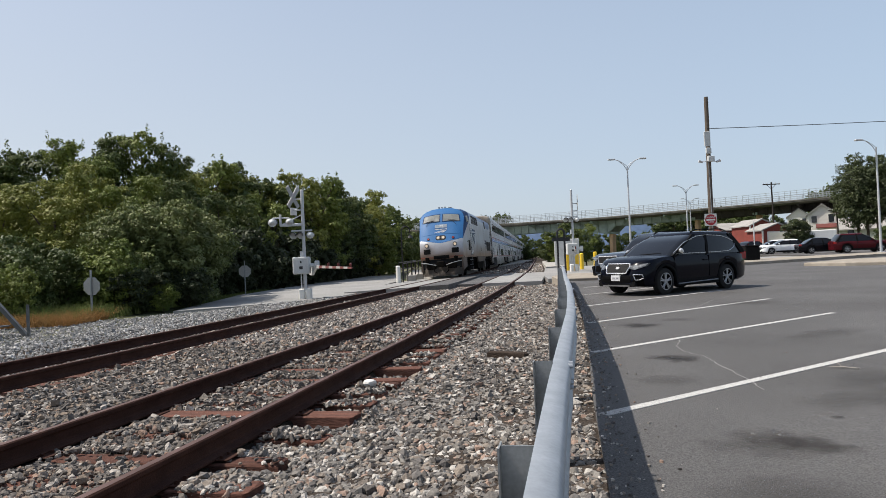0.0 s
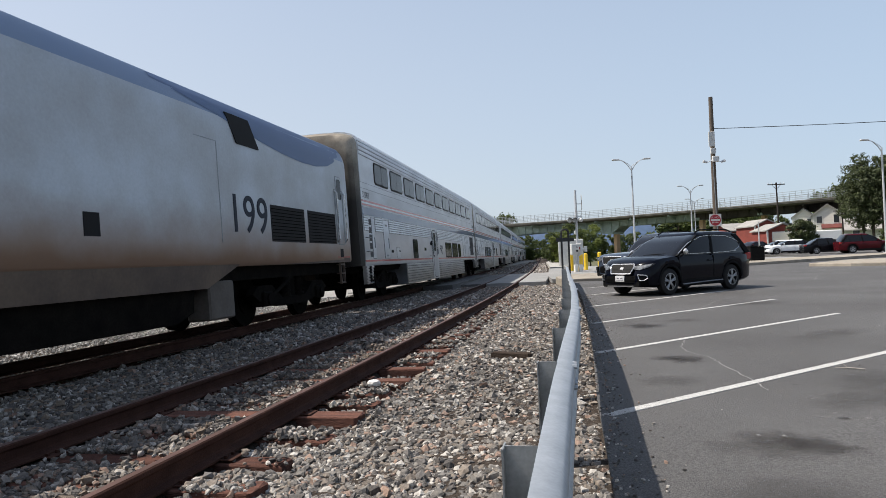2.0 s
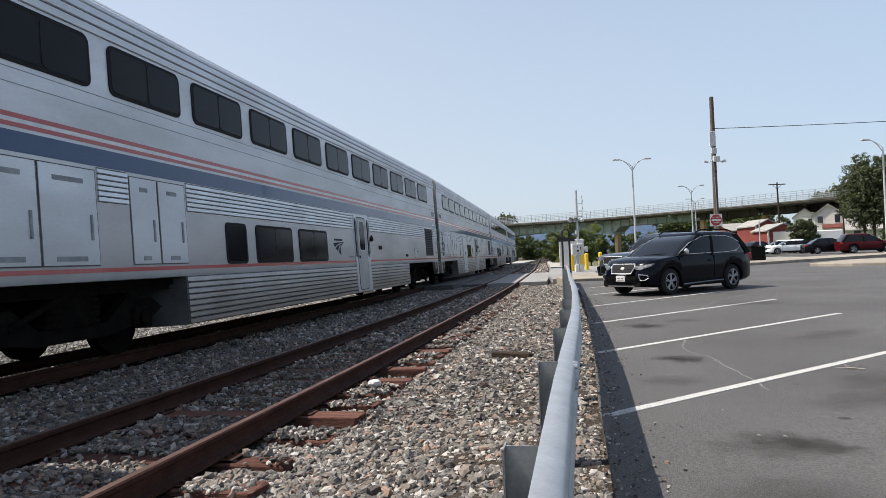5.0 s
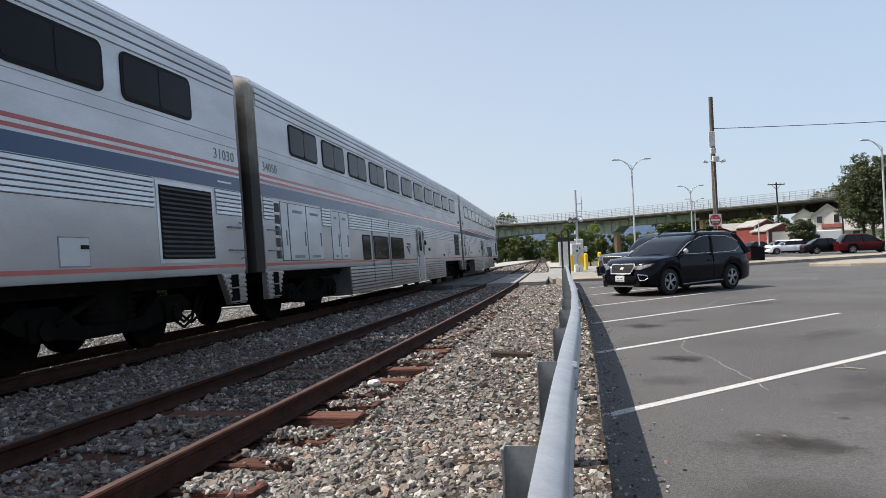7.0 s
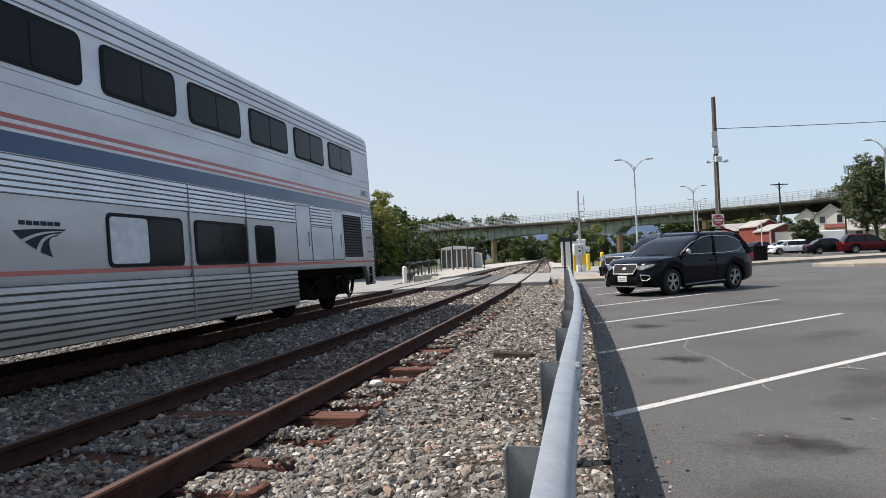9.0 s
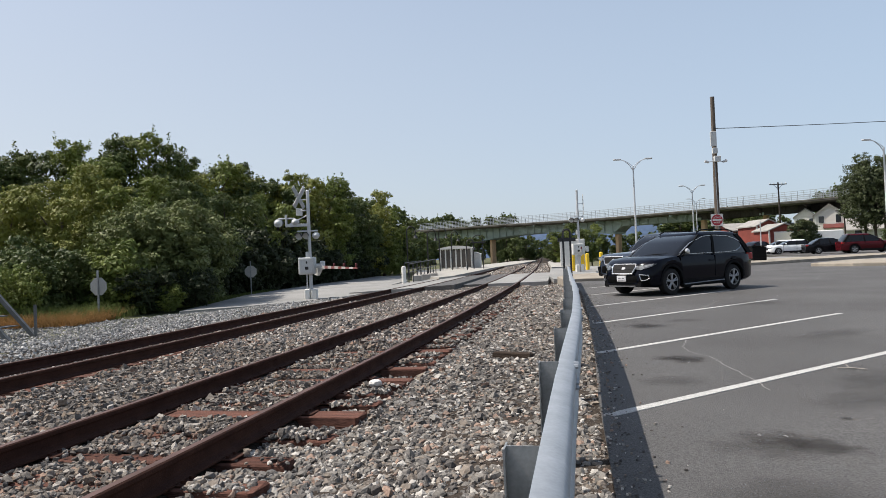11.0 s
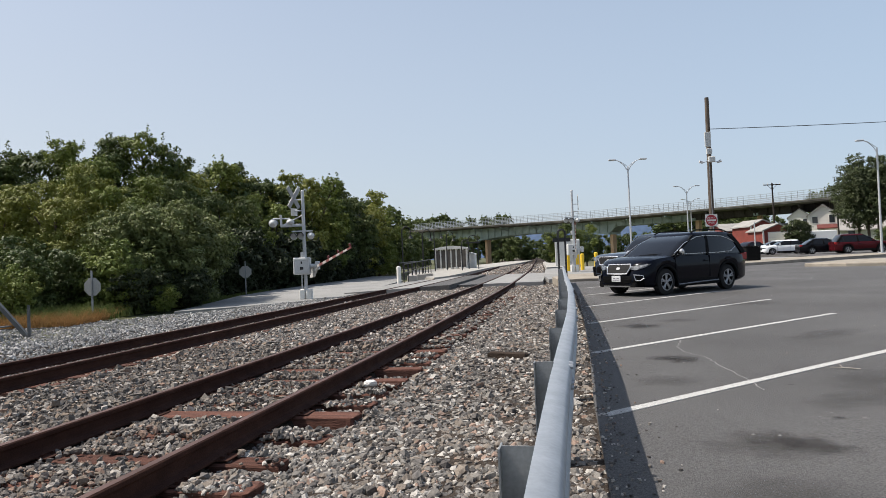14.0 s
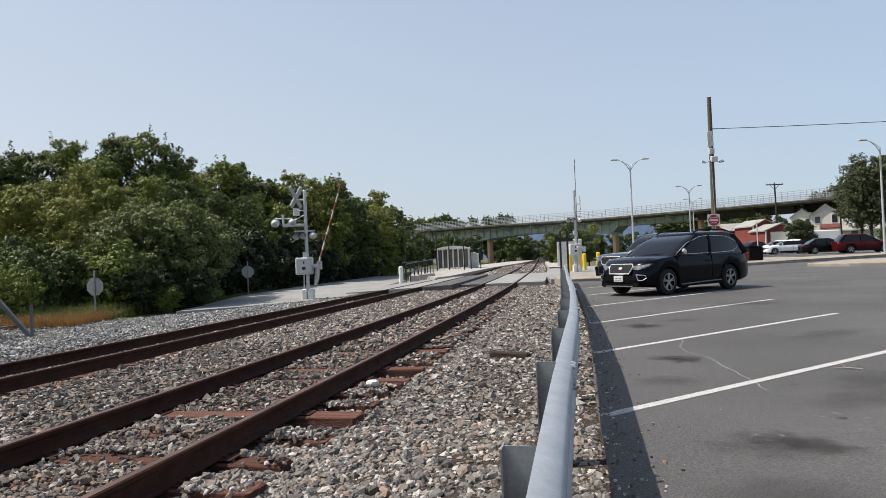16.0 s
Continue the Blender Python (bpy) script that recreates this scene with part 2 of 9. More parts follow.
# ---------------- ground ----------------
def build_ground():
    bm = bmesh.new()
    xs = [-3000, -800, -200, -80, -40, -20, -14, -8, 0, 8, 20, 60, 120, 300, 900, 3000]
    ys = [-3000, -800, -300, -100, -40, -10, 0, 10, 20, 35, 50, 80, 120, 200, 400, 900, 3500]
    g = [[bm.verts.new((x, y, -0.30 - (0.25 if x > 12 else 0))) for y in ys] for x in xs]
    for i in range(len(xs) - 1):
        for j in range(len(ys) - 1):
            bm.faces.new((g[i][j], g[i + 1][j], g[i + 1][j + 1], g[i][j + 1]))
    tagged(part("ground", bm, M_EARTH), "weedy brown earth ground reaching the horizon", "ground", kind="structure")
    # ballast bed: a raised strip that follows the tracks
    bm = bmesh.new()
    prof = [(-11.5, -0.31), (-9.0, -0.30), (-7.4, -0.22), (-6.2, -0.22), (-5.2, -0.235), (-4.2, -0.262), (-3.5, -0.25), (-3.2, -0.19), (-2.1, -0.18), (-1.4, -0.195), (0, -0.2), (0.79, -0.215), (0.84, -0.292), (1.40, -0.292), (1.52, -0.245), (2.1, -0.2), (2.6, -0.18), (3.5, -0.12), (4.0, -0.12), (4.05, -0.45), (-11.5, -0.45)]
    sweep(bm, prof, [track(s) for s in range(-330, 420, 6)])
    tagged(part("ballast_bed", bm, M_BALLAST_BED), "bed of broken grey ballast stone under both tracks, darkened for gap shade", "ballast", kind="structure")


build_ground()

RAIL = [(-0.07, -0.172), (0.07, -0.172), (0.07, -0.158), (0.018, -0.138), (0.009, -0.12), (0.009, -0.06), (0.016, -0.045), (0.036, -0.036),
        (0.037, -0.008), (0.028, -0.0005), (-0.028, -0.0005), (-0.037, -0.008), (-0.036, -0.036), (-0.016, -0.045), (-0.009, -0.06), (-0.009, -0.12), (-0.018, -0.138), (-0.07, -0.158)]


NEAR_TIES = {10: (6.0, 0.3), 11: (6.76, 1.0), 12: (7.2, 0.6), 13: (7.75, 0.1), 14: (8.2, 0.1), 15: (8.58, 1.0), 16: (9.32, 1.0), 17: (9.9, 0.2), 18: (10.45, 0.4), 19: (10.97, 1.0)}  # ties that lie bare
TIES = []  # place and bareness of each tie, track by track


def build_track(which, name, label):
    root = empty(name, label=label, category="railway track", kind="structure")
    ss = [s * 1.5 for s in range(-220, 0, 6)] + [s * 0.75 for s in range(0, 110)] + [82 + 5 * i for i in range(60)]
    for sgn in (-1, 1):
        bm = bmesh.new()
        sweep(bm, RAIL, [track(s, sgn * GAUGE_HALF, 0, which) for s in ss])
        part("rail", bm, M_RUST, root, "rusty steel rail with a worn head")
        bm = bmesh.new()
        sweep(bm, [(-0.024, 0.0), (0.024, 0.0), (0.026, 0.0012), (-0.026, 0.0012)], [track(s, sgn * GAUGE_HALF, 0, which) for s in ss])
        part("rail_head", bm, M_SHINE, root, "worn brighter running band of the rail")
    # ties
    rng = random.Random(5 + which)
    meshes = []
    for k in range(4):
        bm = bmesh.new()
        vs = box(bm, -1.3, 1.3, -0.115, 0.115, -0.36, -0.176, 0.012)
        for v in bm.verts:
            v.co += Vector((rng.uniform(-0.03, 0.03) if abs(v.co.x) > 1.2 else 0, rng.uniform(-0.008, 0.008), rng.uniform(-0.006, 0.004)))
        me = bpy.data.meshes.new("tie")
        bm.to_mesh(me)
        bm.free()
        me.materials.append(M_TIE)
        meshes.append(me)
    plate = bmesh.new()
    for sgn in (-1, 1):
        box(plate, sgn * GAUGE_HALF - 0.17, sgn * GAUGE_HALF + 0.17, -0.095, 0.095, -0.176, -0.166, 0.003)
        for dx in (-0.1, 0.1):
            for dy in (-0.05, 0.05):
                box(plate, sgn * GAUGE_HALF + dx - 0.012, sgn * GAUGE_HALF + dx + 0.012, dy - 0.012, dy + 0.012, -0.168, -0.145)
    pm = bpy.data.meshes.new("tie_plate")
    plate.to_mesh(pm)
    plate.free()
    pm.materials.append(M_RUST)
    TIES.append([])
    s = 0.6
    for i in range(150):
        bare = rng.choice((0.9, 0.35, 0.3, 0.15, 0.05)) if which == 1 and s < 24 else 0.05
        if which == 1 and i in NEAR_TIES:
            s, bare = NEAR_TIES[i]
        TIES[-1].append((s, bare))
        o = new("tie", rng.choice(meshes))
        o.parent = root
        o.matrix_basis = track_pose(s, which) @ pose(rng.uniform(-0.04, 0.10) if not (which == 1 and i in NEAR_TIES) else 0.08, 0, rng.uniform(-0.02, 0.0) - (0.055 if which == 2 or s > 46 else 0), 0, 0, rng.uniform(-2.2, 2.2))
        if i < 60 and which == 1:
            q = new("tie_plate", pm)
            q.parent = root
            q.matrix_basis = track_pose(s, which)
        s += 0.53 + rng.uniform(-0.04, 0.04)
    for i in range(40):
        o = new("tie", meshes[i % 4])
        o.parent = root
        o.matrix_basis = track_pose(0.07 - 0.53 * i, which) @ pose(rng.uniform(-0.04, 0.10), 0, -0.01 - (0.055 if which == 2 else 0), 0, 0, rng.uniform(-2, 2))
    return root


# ---------------- parking lot ----------------
LOT_EDGE = [(-2.2, -16), (-0.6, -4), (0.25, 0.6), (0.825, 3.58), (1.284, 6.1), (1.84, 8.85), (2.7, 13.4), (3.95, 20.4), (5.0, 27.0), (5.6, 31.5)]


def build_lot():
    bm = bmesh.new()
    outline = LOT_EDGE + [(6.2, 34.5), (30, 50), (38, 120), (160, 120), (160, -16)]
    top = [bm.verts.new((x, y, lot_z(y))) for x, y in outline]
    bot = [bm.verts.new((x, y, lot_z(y) - 0.6)) for x, y in outline]
    n = len(outline)
    f = bm.faces.new(top[::-1])
    for i in range(n):
        bm.faces.new((top[i], top[(i + 1) % n], bot[(i + 1) % n], bot[i]))
    bmesh.ops.triangulate(bm, faces=[f])
    lot = part("parking_lot", bm, M_ASPHALT)
    tagged(lot, "worn grey asphalt parking lot with oil stains", "parking lot", kind="structure")
    # angled stall lines
    d = Vector((4.96, 3.41, 0)).normalized()
    for (x, y), length, turn in (((1.21, 5.36), 7.2, 32.9), ((1.84, 8.60), 6.0, 34.5), ((2.51, 12.02), 5.97, 35.8), ((3.23, 15.62), 5.6, 37.0), ((3.98, 19.5), 5.4, 37.5), ((4.75, 23.2), 4.2, 37.5), ((0.55, 2.1), 7.2, 33.45)):
        d = Vector((math.cos(radians(turn)), math.sin(radians(turn)), 0))
        bm = bmesh.new()
        a = Vector((x, y, 0))
        side = Vector((-d.y, d.x, 0)) * 0.05
        pts = [a - side, a + d * length - side, a + d * length + side, a + side]
        t = [bm.verts.new((p.x, p.y, lot_z(p.y) + 0.005)) for p in pts]
        b = [bm.verts.new((p.x, p.y, lot_z(p.y) - 0.004)) for p in pts]
        bm.faces.new(t)
        for i in range(4):
            bm.faces.new((t[i], b[i], b[(i + 1) % 4], t[(i + 1) % 4]))
        part("stall_line", bm, M_PAINT_LINE, lot, "worn white painted stall line")


build_lot()


def stain_mat(name, color, seed, strength):
    """Soaked-in spill: dense in the middle, ragged and faint towards its rim."""
    m = mat(name, color, 0.75, fine=60, fine_amount=0.3, scale=3)
    n, l = m.node_tree.nodes, m.node_tree.links
    tc = n.new("ShaderNodeTexCoord")
    ln = n.new("ShaderNodeVectorMath")
    ln.operation = "LENGTH"
    l.new(tc.outputs["Object"], ln.inputs[0])
    nz = n.new("ShaderNodeTexNoise")
    nz.noise_dimensions = "4D"
    nz.inputs["W"].default_value, nz.inputs["Scale"].default_value, nz.inputs["Detail"].default_value = seed, 3.0, 6
    l.new(tc.outputs["Object"], nz.inputs["Vector"])
    add = n.new("ShaderNodeMath")
    add.operation = "MULTIPLY_ADD"
    l.new(nz.outputs["Fac"], add.inputs[0])
    add.inputs[1].default_value = 1.1
    l.new(ln.outputs["Value"], add.inputs[2])
    mr = n.new("ShaderNodeMapRange")
    mr.interpolation_type = "SMOOTHSTEP"
    mr.inputs["From Min"].default_value, mr.inputs["From Max"].default_value = 0.55, 1.35
    mr.inputs["To Min"].default_value, mr.inputs["To Max"].default_value = strength, 0.0
    l.new(add.outputs[0], mr.inputs["Value"])
    tr = n.new("ShaderNodeBsdfTransparent")
    mx = n.new("ShaderNodeMixShader")
    l.new(mr.outputs["Result"], mx.inputs["Fac"])
    l.new(tr.outputs["BSDF"], mx.inputs[1])
    l.new(n["Principled BSDF"].outputs["BSDF"], mx.inputs[2])
    l.new(mx.outputs["Shader"], n["Material Output"].inputs["Surface"])
    return m


def build_stains():
    lot = bpy.data.objects["parking_lot"]
    dark = [stain_mat("oil stain", (0.03, 0.028, 0.027), 1.7 * k, 0.62) for k in range(3)]
    faint = stain_mat("half-faded oil stain", (0.032, 0.029, 0.027), 6.3, 0.45)
    soft = stain_mat("faint tyre-worn patch", (0.055, 0.052, 0.05), 9.1, 0.3)
    pale = stain_mat("pale dried spill", (0.3, 0.29, 0.28), 4.4, 0.55)
    # place, half-length, half-width, turn, material
    places = ((2.66, 7.85, 0.36, 0.46, 0, dark[0]), (2.5, 7.95, 0.3, 0.3, 20, faint), (3.2, 11.3, 0.55, 0.6, 20, dark[1]), (2.14, 4.48, 0.5, 0.36, -30, faint), (2.30, 4.30, 0.42, 0.28, -38, faint), (1.95, 4.32, 0.6, 0.36, -20, soft), (4.05, 11.9, 0.5, 0.4, 0, soft),
              (2.80, 4.97, 0.085, 0.045, -35, dark[0]), (2.82, 4.96, 0.05, 0.03, 20, dark[2]), (2.03, 4.61, 0.035, 0.045, 0, pale), (2.18, 4.56, 0.032, 0.045, 0, pale), (2.91, 5.60, 0.016, 0.07, 40, pale), (2.68, 5.01, 0.014, 0.08, 42, pale),
              (2.83, 5.10, 0.02, 0.07, 30, pale), (2.96, 4.91, 0.04, 0.03, 0, pale), (2.73, 4.61, 0.015, 0.06, 38, pale), (3.14, 5.50, 0.03, 0.03, 0, pale), (3.25, 5.6, 0.02, 0.03, 0, pale), (3.55, 4.9, 0.03, 0.03, 0, pale), (2.5, 6.3, 0.02, 0.03, 0, pale), (4.4, 7.9, 0.04, 0.03, 0, pale),
              (3.05, 6.13, 0.06, 0.02, 0, dark[1]), (6.5, 14.6, 1.1, 0.8, 0, soft), (3.9, 6.2, 1.0, 0.7, 40, soft), (2.1, 6.6, 0.5, 0.4, 0, soft), (1.7, 3.5, 0.7, 0.5, 0, soft), (3.3, 5.5, 0.9, 0.5, 20, soft), (5.2, 9.4, 1.2, 0.5, 30, soft))
    for i, (x, y, u, v, t, m) in enumerate(places):
        bm = bmesh.new()
        c = bm.verts.new((0, 0, 0))
        ring = [bm.verts.new((1.3 * math.cos(2 * math.pi * k / 24), 1.3 * math.sin(2 * math.pi * k / 24), 0)) for k in range(24)]
        for k in range(24):
            bm.faces.new((c, ring[k], ring[(k + 1) % 24]))
        ob = part("stain", bm, m, lot)
        ob.matrix_basis = Matrix.Translation((x, y, lot_z(y) + 0.004 + 0.0006 * i)) @ Matrix.Rotation(math.atan(LOT_SLOPE), 4, "X") @ Matrix.Rotation(radians(t), 4, "Z") @ Matrix.Diagonal((u, v, 1, 1))
    # healed cracks
    for pts in ([(3.21, 9.39), (2.96, 8.8), (2.90, 8.33), (2.97, 7.9), (2.92, 7.40), (2.83, 6.47), (2.76, 5.91)], [(4.6, 13.2), (6.2, 15.8), (8.4, 18.4)], [(9, 20), (12, 22.5), (14, 26)]):
        bm = bmesh.new()
        rng = random.Random(len(pts))
        fine = []
        for (x0, y0), (x1, y1) in zip(pts, pts[1:]):
            for k in range(6):
                f = k / 6
                fine.append((x0 + (x1 - x0) * f + rng.uniform(-0.02, 0.02), y0 + (y1 - y0) * f))
        L = [bm.verts.new((x - 0.009 * rng.uniform(0.4, 1.2), y, lot_z(y) + 0.0035)) for x, y in fine]
        Rr = [bm.verts.new((x + 0.009 * rng.uniform(0.4, 1.2), y, lot_z(y) + 0.0035)) for x, y in fine]
        for k in range(len(fine) - 1):
            bm.faces.new((L[k], Rr[k], Rr[k + 1], L[k + 1]))
        part("crack", bm, M_ROAD, lot, "thin pale healed crack")


build_stains()

# ---------------- guardrail ----------------
RAIL_LINE = [(-1.30, -6.0), (-0.42, -2.0), (0.0, 0.5), (0.225, 1.75), (0.338, 2.33), (0.50, 3.15), (0.66, 3.95), (0.96, 5.4), (1.26, 6.85), (1.72, 9.3), (2.26, 12.3), (3.15, 17.7), (4.09, 23.2), (4.75, 27.2)]


def along(line, d):
    """Place and heading at d metres along a line of points."""
    for (x0, y0), (x1, y1) in zip(line, line[1:]):
        L = math.hypot(x1 - x0, y1 - y0)
        if d <= L:
            f = d / L
            return Vector((x0 + (x1 - x0) * f, y0 + (y1 - y0) * f, 0)), Vector(((x1 - x0) / L, (y1 - y0) / L, 0))
        d -= L
    return Vector((*line[-1], 0)), Vector(((x1 - x0) / L, (y1 - y0) / L, 0))


def build_guardrail():
    root = empty("guardrail", label="galvanised W-beam guardrail on steel posts beside the lot", category="guardrail")
    half = [(-0.036, 0.0), (-0.008, -0.004), (0.036, -0.018), (0.052, -0.045), (0.052, -0.085), (0.028, -0.115), (-0.024, -0.145), (-0.031, -0.156)]
    front = half + [(u, -0.312 - w) for u, w in half[::-1]][1:]
    prof = front + [(u - 0.006, w) for u, w in front[::-1]]
    top = 0.675
    total = sum(math.dist(a, b) for a, b in zip(RAIL_LINE, RAIL_LINE[1:]))

    # beam lengths of 3.81 m, lapped at the joints
    starts = [0.0]
    joint = 10.0
    k = joint - 3.81 * int(joint / 3.81)
    while k < total:
        starts.append(k)
        k += 3.81
    for a, b in zip(starts, starts[1:] + [total]):
        bm = bmesh.new()
        frames = []
        n = max(2, int((b - a) / 0.5))
        for j in range(n + 1):
            d = a + (b + (0.16 if b < total else 0) - a) * j / n
            p, h = along(RAIL_LINE, min(d, total - 1e-4))
            p0 = along(RAIL_LINE, max(0, d - 0.6))[0]
            p1 = along(RAIL_LINE, min(total - 1e-4, d + 0.6))[0]
            hh = (p1 - p0).normalized()
            side = Vector((hh.y, -hh.x, 0))
            lap = 0.005 if (j == n and b < total) else 0
            frames.append((p + Vector((0, 0, lot_z(p.y) + top)) + side * lap, side, Vector((0, 0, 1))))
        sweep(bm, prof, frames)
        beam = part("beam", bm, M_GALV, root, "ribbed galvanised beam", smooth=True, angle=50)
        p, h = along(RAIL_LINE, min(b, total - 0.01))
        if b < total:
            side = Vector((h.y, -h.x, 0))
            for dd, zz in ((0.03, -0.03), (0.03, -0.12), (0.13, -0.03), (0.13, -0.12), (0.08, -0.156)):
                c = p + h * dd + Vector((0, 0, lot_z(p.y) + top + zz))
                bm = bmesh.new()
                tube(bm, c + side * 0.04, c + side * 0.066, 0.016, 0.012, 8)
                part("bolt", bm, M_GALV, beam)
    # posts: steel I sections on the track side
    d = 8.62 - 1.905 * 4
    while d < total:
        p, h = along(RAIL_LINE, d)
        side = Vector((h.y, -h.x, 0))
        bm = bmesh.new()
        z1, z0 = 0.597, -0.45
        for u0, u1, v0, v1 in ((-0.155, -0.148, -0.05, 0.05), (-0.008, -0.001, -0.05, 0.05), (-0.148, -0.008, -0.003, 0.003)):
            box(bm, u0 - 0.034, u1 - 0.034, v0, v1, z0, z1)
        ob = part("post", bm, M_POST, root, "dull galvanised I-section post")
        ob.matrix_basis = Matrix(((side.x, h.x, 0, p.x), (side.y, h.y, 0, p.y), (0, 0, 1, lot_z(p.y)), (0, 0, 0, 1)))
        d += 1.905
    return root


build_guardrail()
near_track = build_track(1, "track_near", "rusty rails on rust-brown timber ties in ballast")
far_track = build_track(2, "track_far", "second railway track with rusty rails and timber ties")


# ---------------- the train ----------------
M_SILVER = mat("dusty silver car paint", (0.65, 0.672, 0.70), 0.45, metal=0.3, second=(0.48, 0.49, 0.505), scale=1.1, amount=0.75, fine=30, fine_amount=0.05, stretch=(1, 0.5, 1.6))
M_FLUTE = mat("fluted stainless steel", (0.69, 0.71, 0.735), 0.38, metal=0.5, second=(0.50, 0.51, 0.52), scale=1.5, amount=0.6, fine=30, fine_amount=0.06)
M_ENDCAP = mat("sooty stainless end wall with gap shade", (0.40, 0.36, 0.29), 0.5, metal=0.25, second=(0.13, 0.105, 0.08), scale=0.9, amount=0.95, fine=20, fine_amount=0.15, bump=0.5, bump_scale=3)
# Dark backing colour takes the place of shadow in the grooves.
M_GROOVE = mat("groove darkened as shade between ribs", (0.12, 0.12, 0.123), 0.8, second=(0.07, 0.068, 0.065), scale=2.0, amount=0.8)
M_SLAT = mat("dark louvre slat paint, shade in ladder steps", (0.045, 0.045, 0.047), 0.7, second=(0.025, 0.024, 0.023), scale=3)
M_BLACK = mat("black rubber and recess shade", (0.008, 0.008, 0.009), 0.7, spec=0.2, second=(0.016, 0.015, 0.014), scale=6)
M_UNDER = mat("sooty underframe steel and step shade", (0.006, 0.0055, 0.005), 0.95, spec=0.02, second=(0.013, 0.011, 0.009), scale=4, amount=0.8, fine=40, fine_amount=0.3)
M_TINT = mat("dark tinted window glass", (0.010, 0.0105, 0.013), 0.1, second=(0.016, 0.016, 0.019), scale=1.2, spec=0.10, fine_amount=0.02)
M_RED = mat("glossy red stripe film", (0.40, 0.055, 0.045), 0.4, second=(0.33, 0.05, 0.045), scale=2, amount=0.6, coat=0.5)
M_RED_DUST = mat("dusty red stripe film", (0.42, 0.085, 0.065), 0.6, second=(0.2, 0.13, 0.095), scale=0.7, amount=0.95)
M_WHITE_S = mat("white stripe film", (0.7, 0.7, 0.7), 0.4, coat=0.5)
M_BLUE_S = mat("glossy dark blue stripe film", (0.008, 0.04, 0.12), 0.4, second=(0.014, 0.048, 0.125), scale=2, amount=0.7, spec=0.25, coat=0.65)
M_DOOR = mat("dusty grey door paint", (0.40, 0.40, 0.395), 0.5, metal=0.2, second=(0.29, 0.28, 0.265), scale=1.6, amount=0.8, fine=30, fine_amount=0.08)
M_CURTAIN = mat("white window blind", (0.62, 0.64, 0.66), 0.8)
M_LOCO = mat("grimy silver locomotive paint", (0.41, 0.44, 0.48), 0.4, metal=0.4, second=(0.29, 0.285, 0.275), scale=0.9, amount=0.7, fine=25, fine_amount=0.06)
M_LOCO_BLUE = mat("locomotive blue paint", (0.028, 0.112, 0.27), 0.5, second=(0.042, 0.127, 0.28), scale=1.2, amount=0.7, spec=0.14)
M_LOCO_NAVY = mat("locomotive navy paint", (0.007, 0.038, 0.125), 0.5, second=(0.011, 0.046, 0.135), scale=1.2, amount=0.7, spec=0.05)
M_LOCO_SWEEP = mat("slate blue sweep paint", (0.045, 0.09, 0.2), 0.4, second=(0.06, 0.105, 0.21), scale=1.0, amount=0.7)
M_LOCO_ROOF = mat("slate blue roof paint", (0.16, 0.22, 0.33), 0.4, second=(0.2, 0.25, 0.34), scale=0.8, amount=0.7, metal=0.2)
M_SOOT = mat("sooty lower panel paint", (0.115, 0.098, 0.083), 0.7, metal=0.05, second=(0.05, 0.038, 0.03), scale=1.1, amount=0.9, fine=20, fine_amount=0.15)
M_SILL = mat("brown brake-dust on the side sill", (0.12, 0.085, 0.06), 0.7, metal=0.05, second=(0.07, 0.05, 0.04), scale=1.5, amount=0.9, fine=20, fine_amount=0.12)
M_HEADLAMP = mat("lit headlamp lens", (0.17, 0.14, 0.12), 0.3, emission=(1.0, 0.78, 0.52), power=0.4)
M_MARKER = mat("red marker lens", (0.28, 0.02, 0.02), 0.5, spec=0.2)
M_NUMBER = mat("dark slate lettering film", (0.02, 0.025, 0.04), 0.6, spec=0.2)
M_FADED = mat("faded grey lettering film", (0.15, 0.155, 0.165), 0.6, second=(0.28, 0.285, 0.295), scale=9, amount=0.9)
M_LAMPRING = mat("dull lamp ring metal", (0.14, 0.14, 0.14), 0.5, metal=0.4)
M_CHROME = mat("bright metal", (0.6, 0.6, 0.6), 0.25, metal=0.9)
M_BOARD = mat("pale grey number board", (0.36, 0.42, 0.48), 0.5, second=(0.28, 0.33, 0.4), scale=3)
# The pale base colour itself holds the reflected sky.
M_WSHIELD = mat("windshield grey with painted sky reflection", (0.33, 0.35, 0.34), 0.45, second=(0.38, 0.39, 0.38), scale=1, spec=0.2)



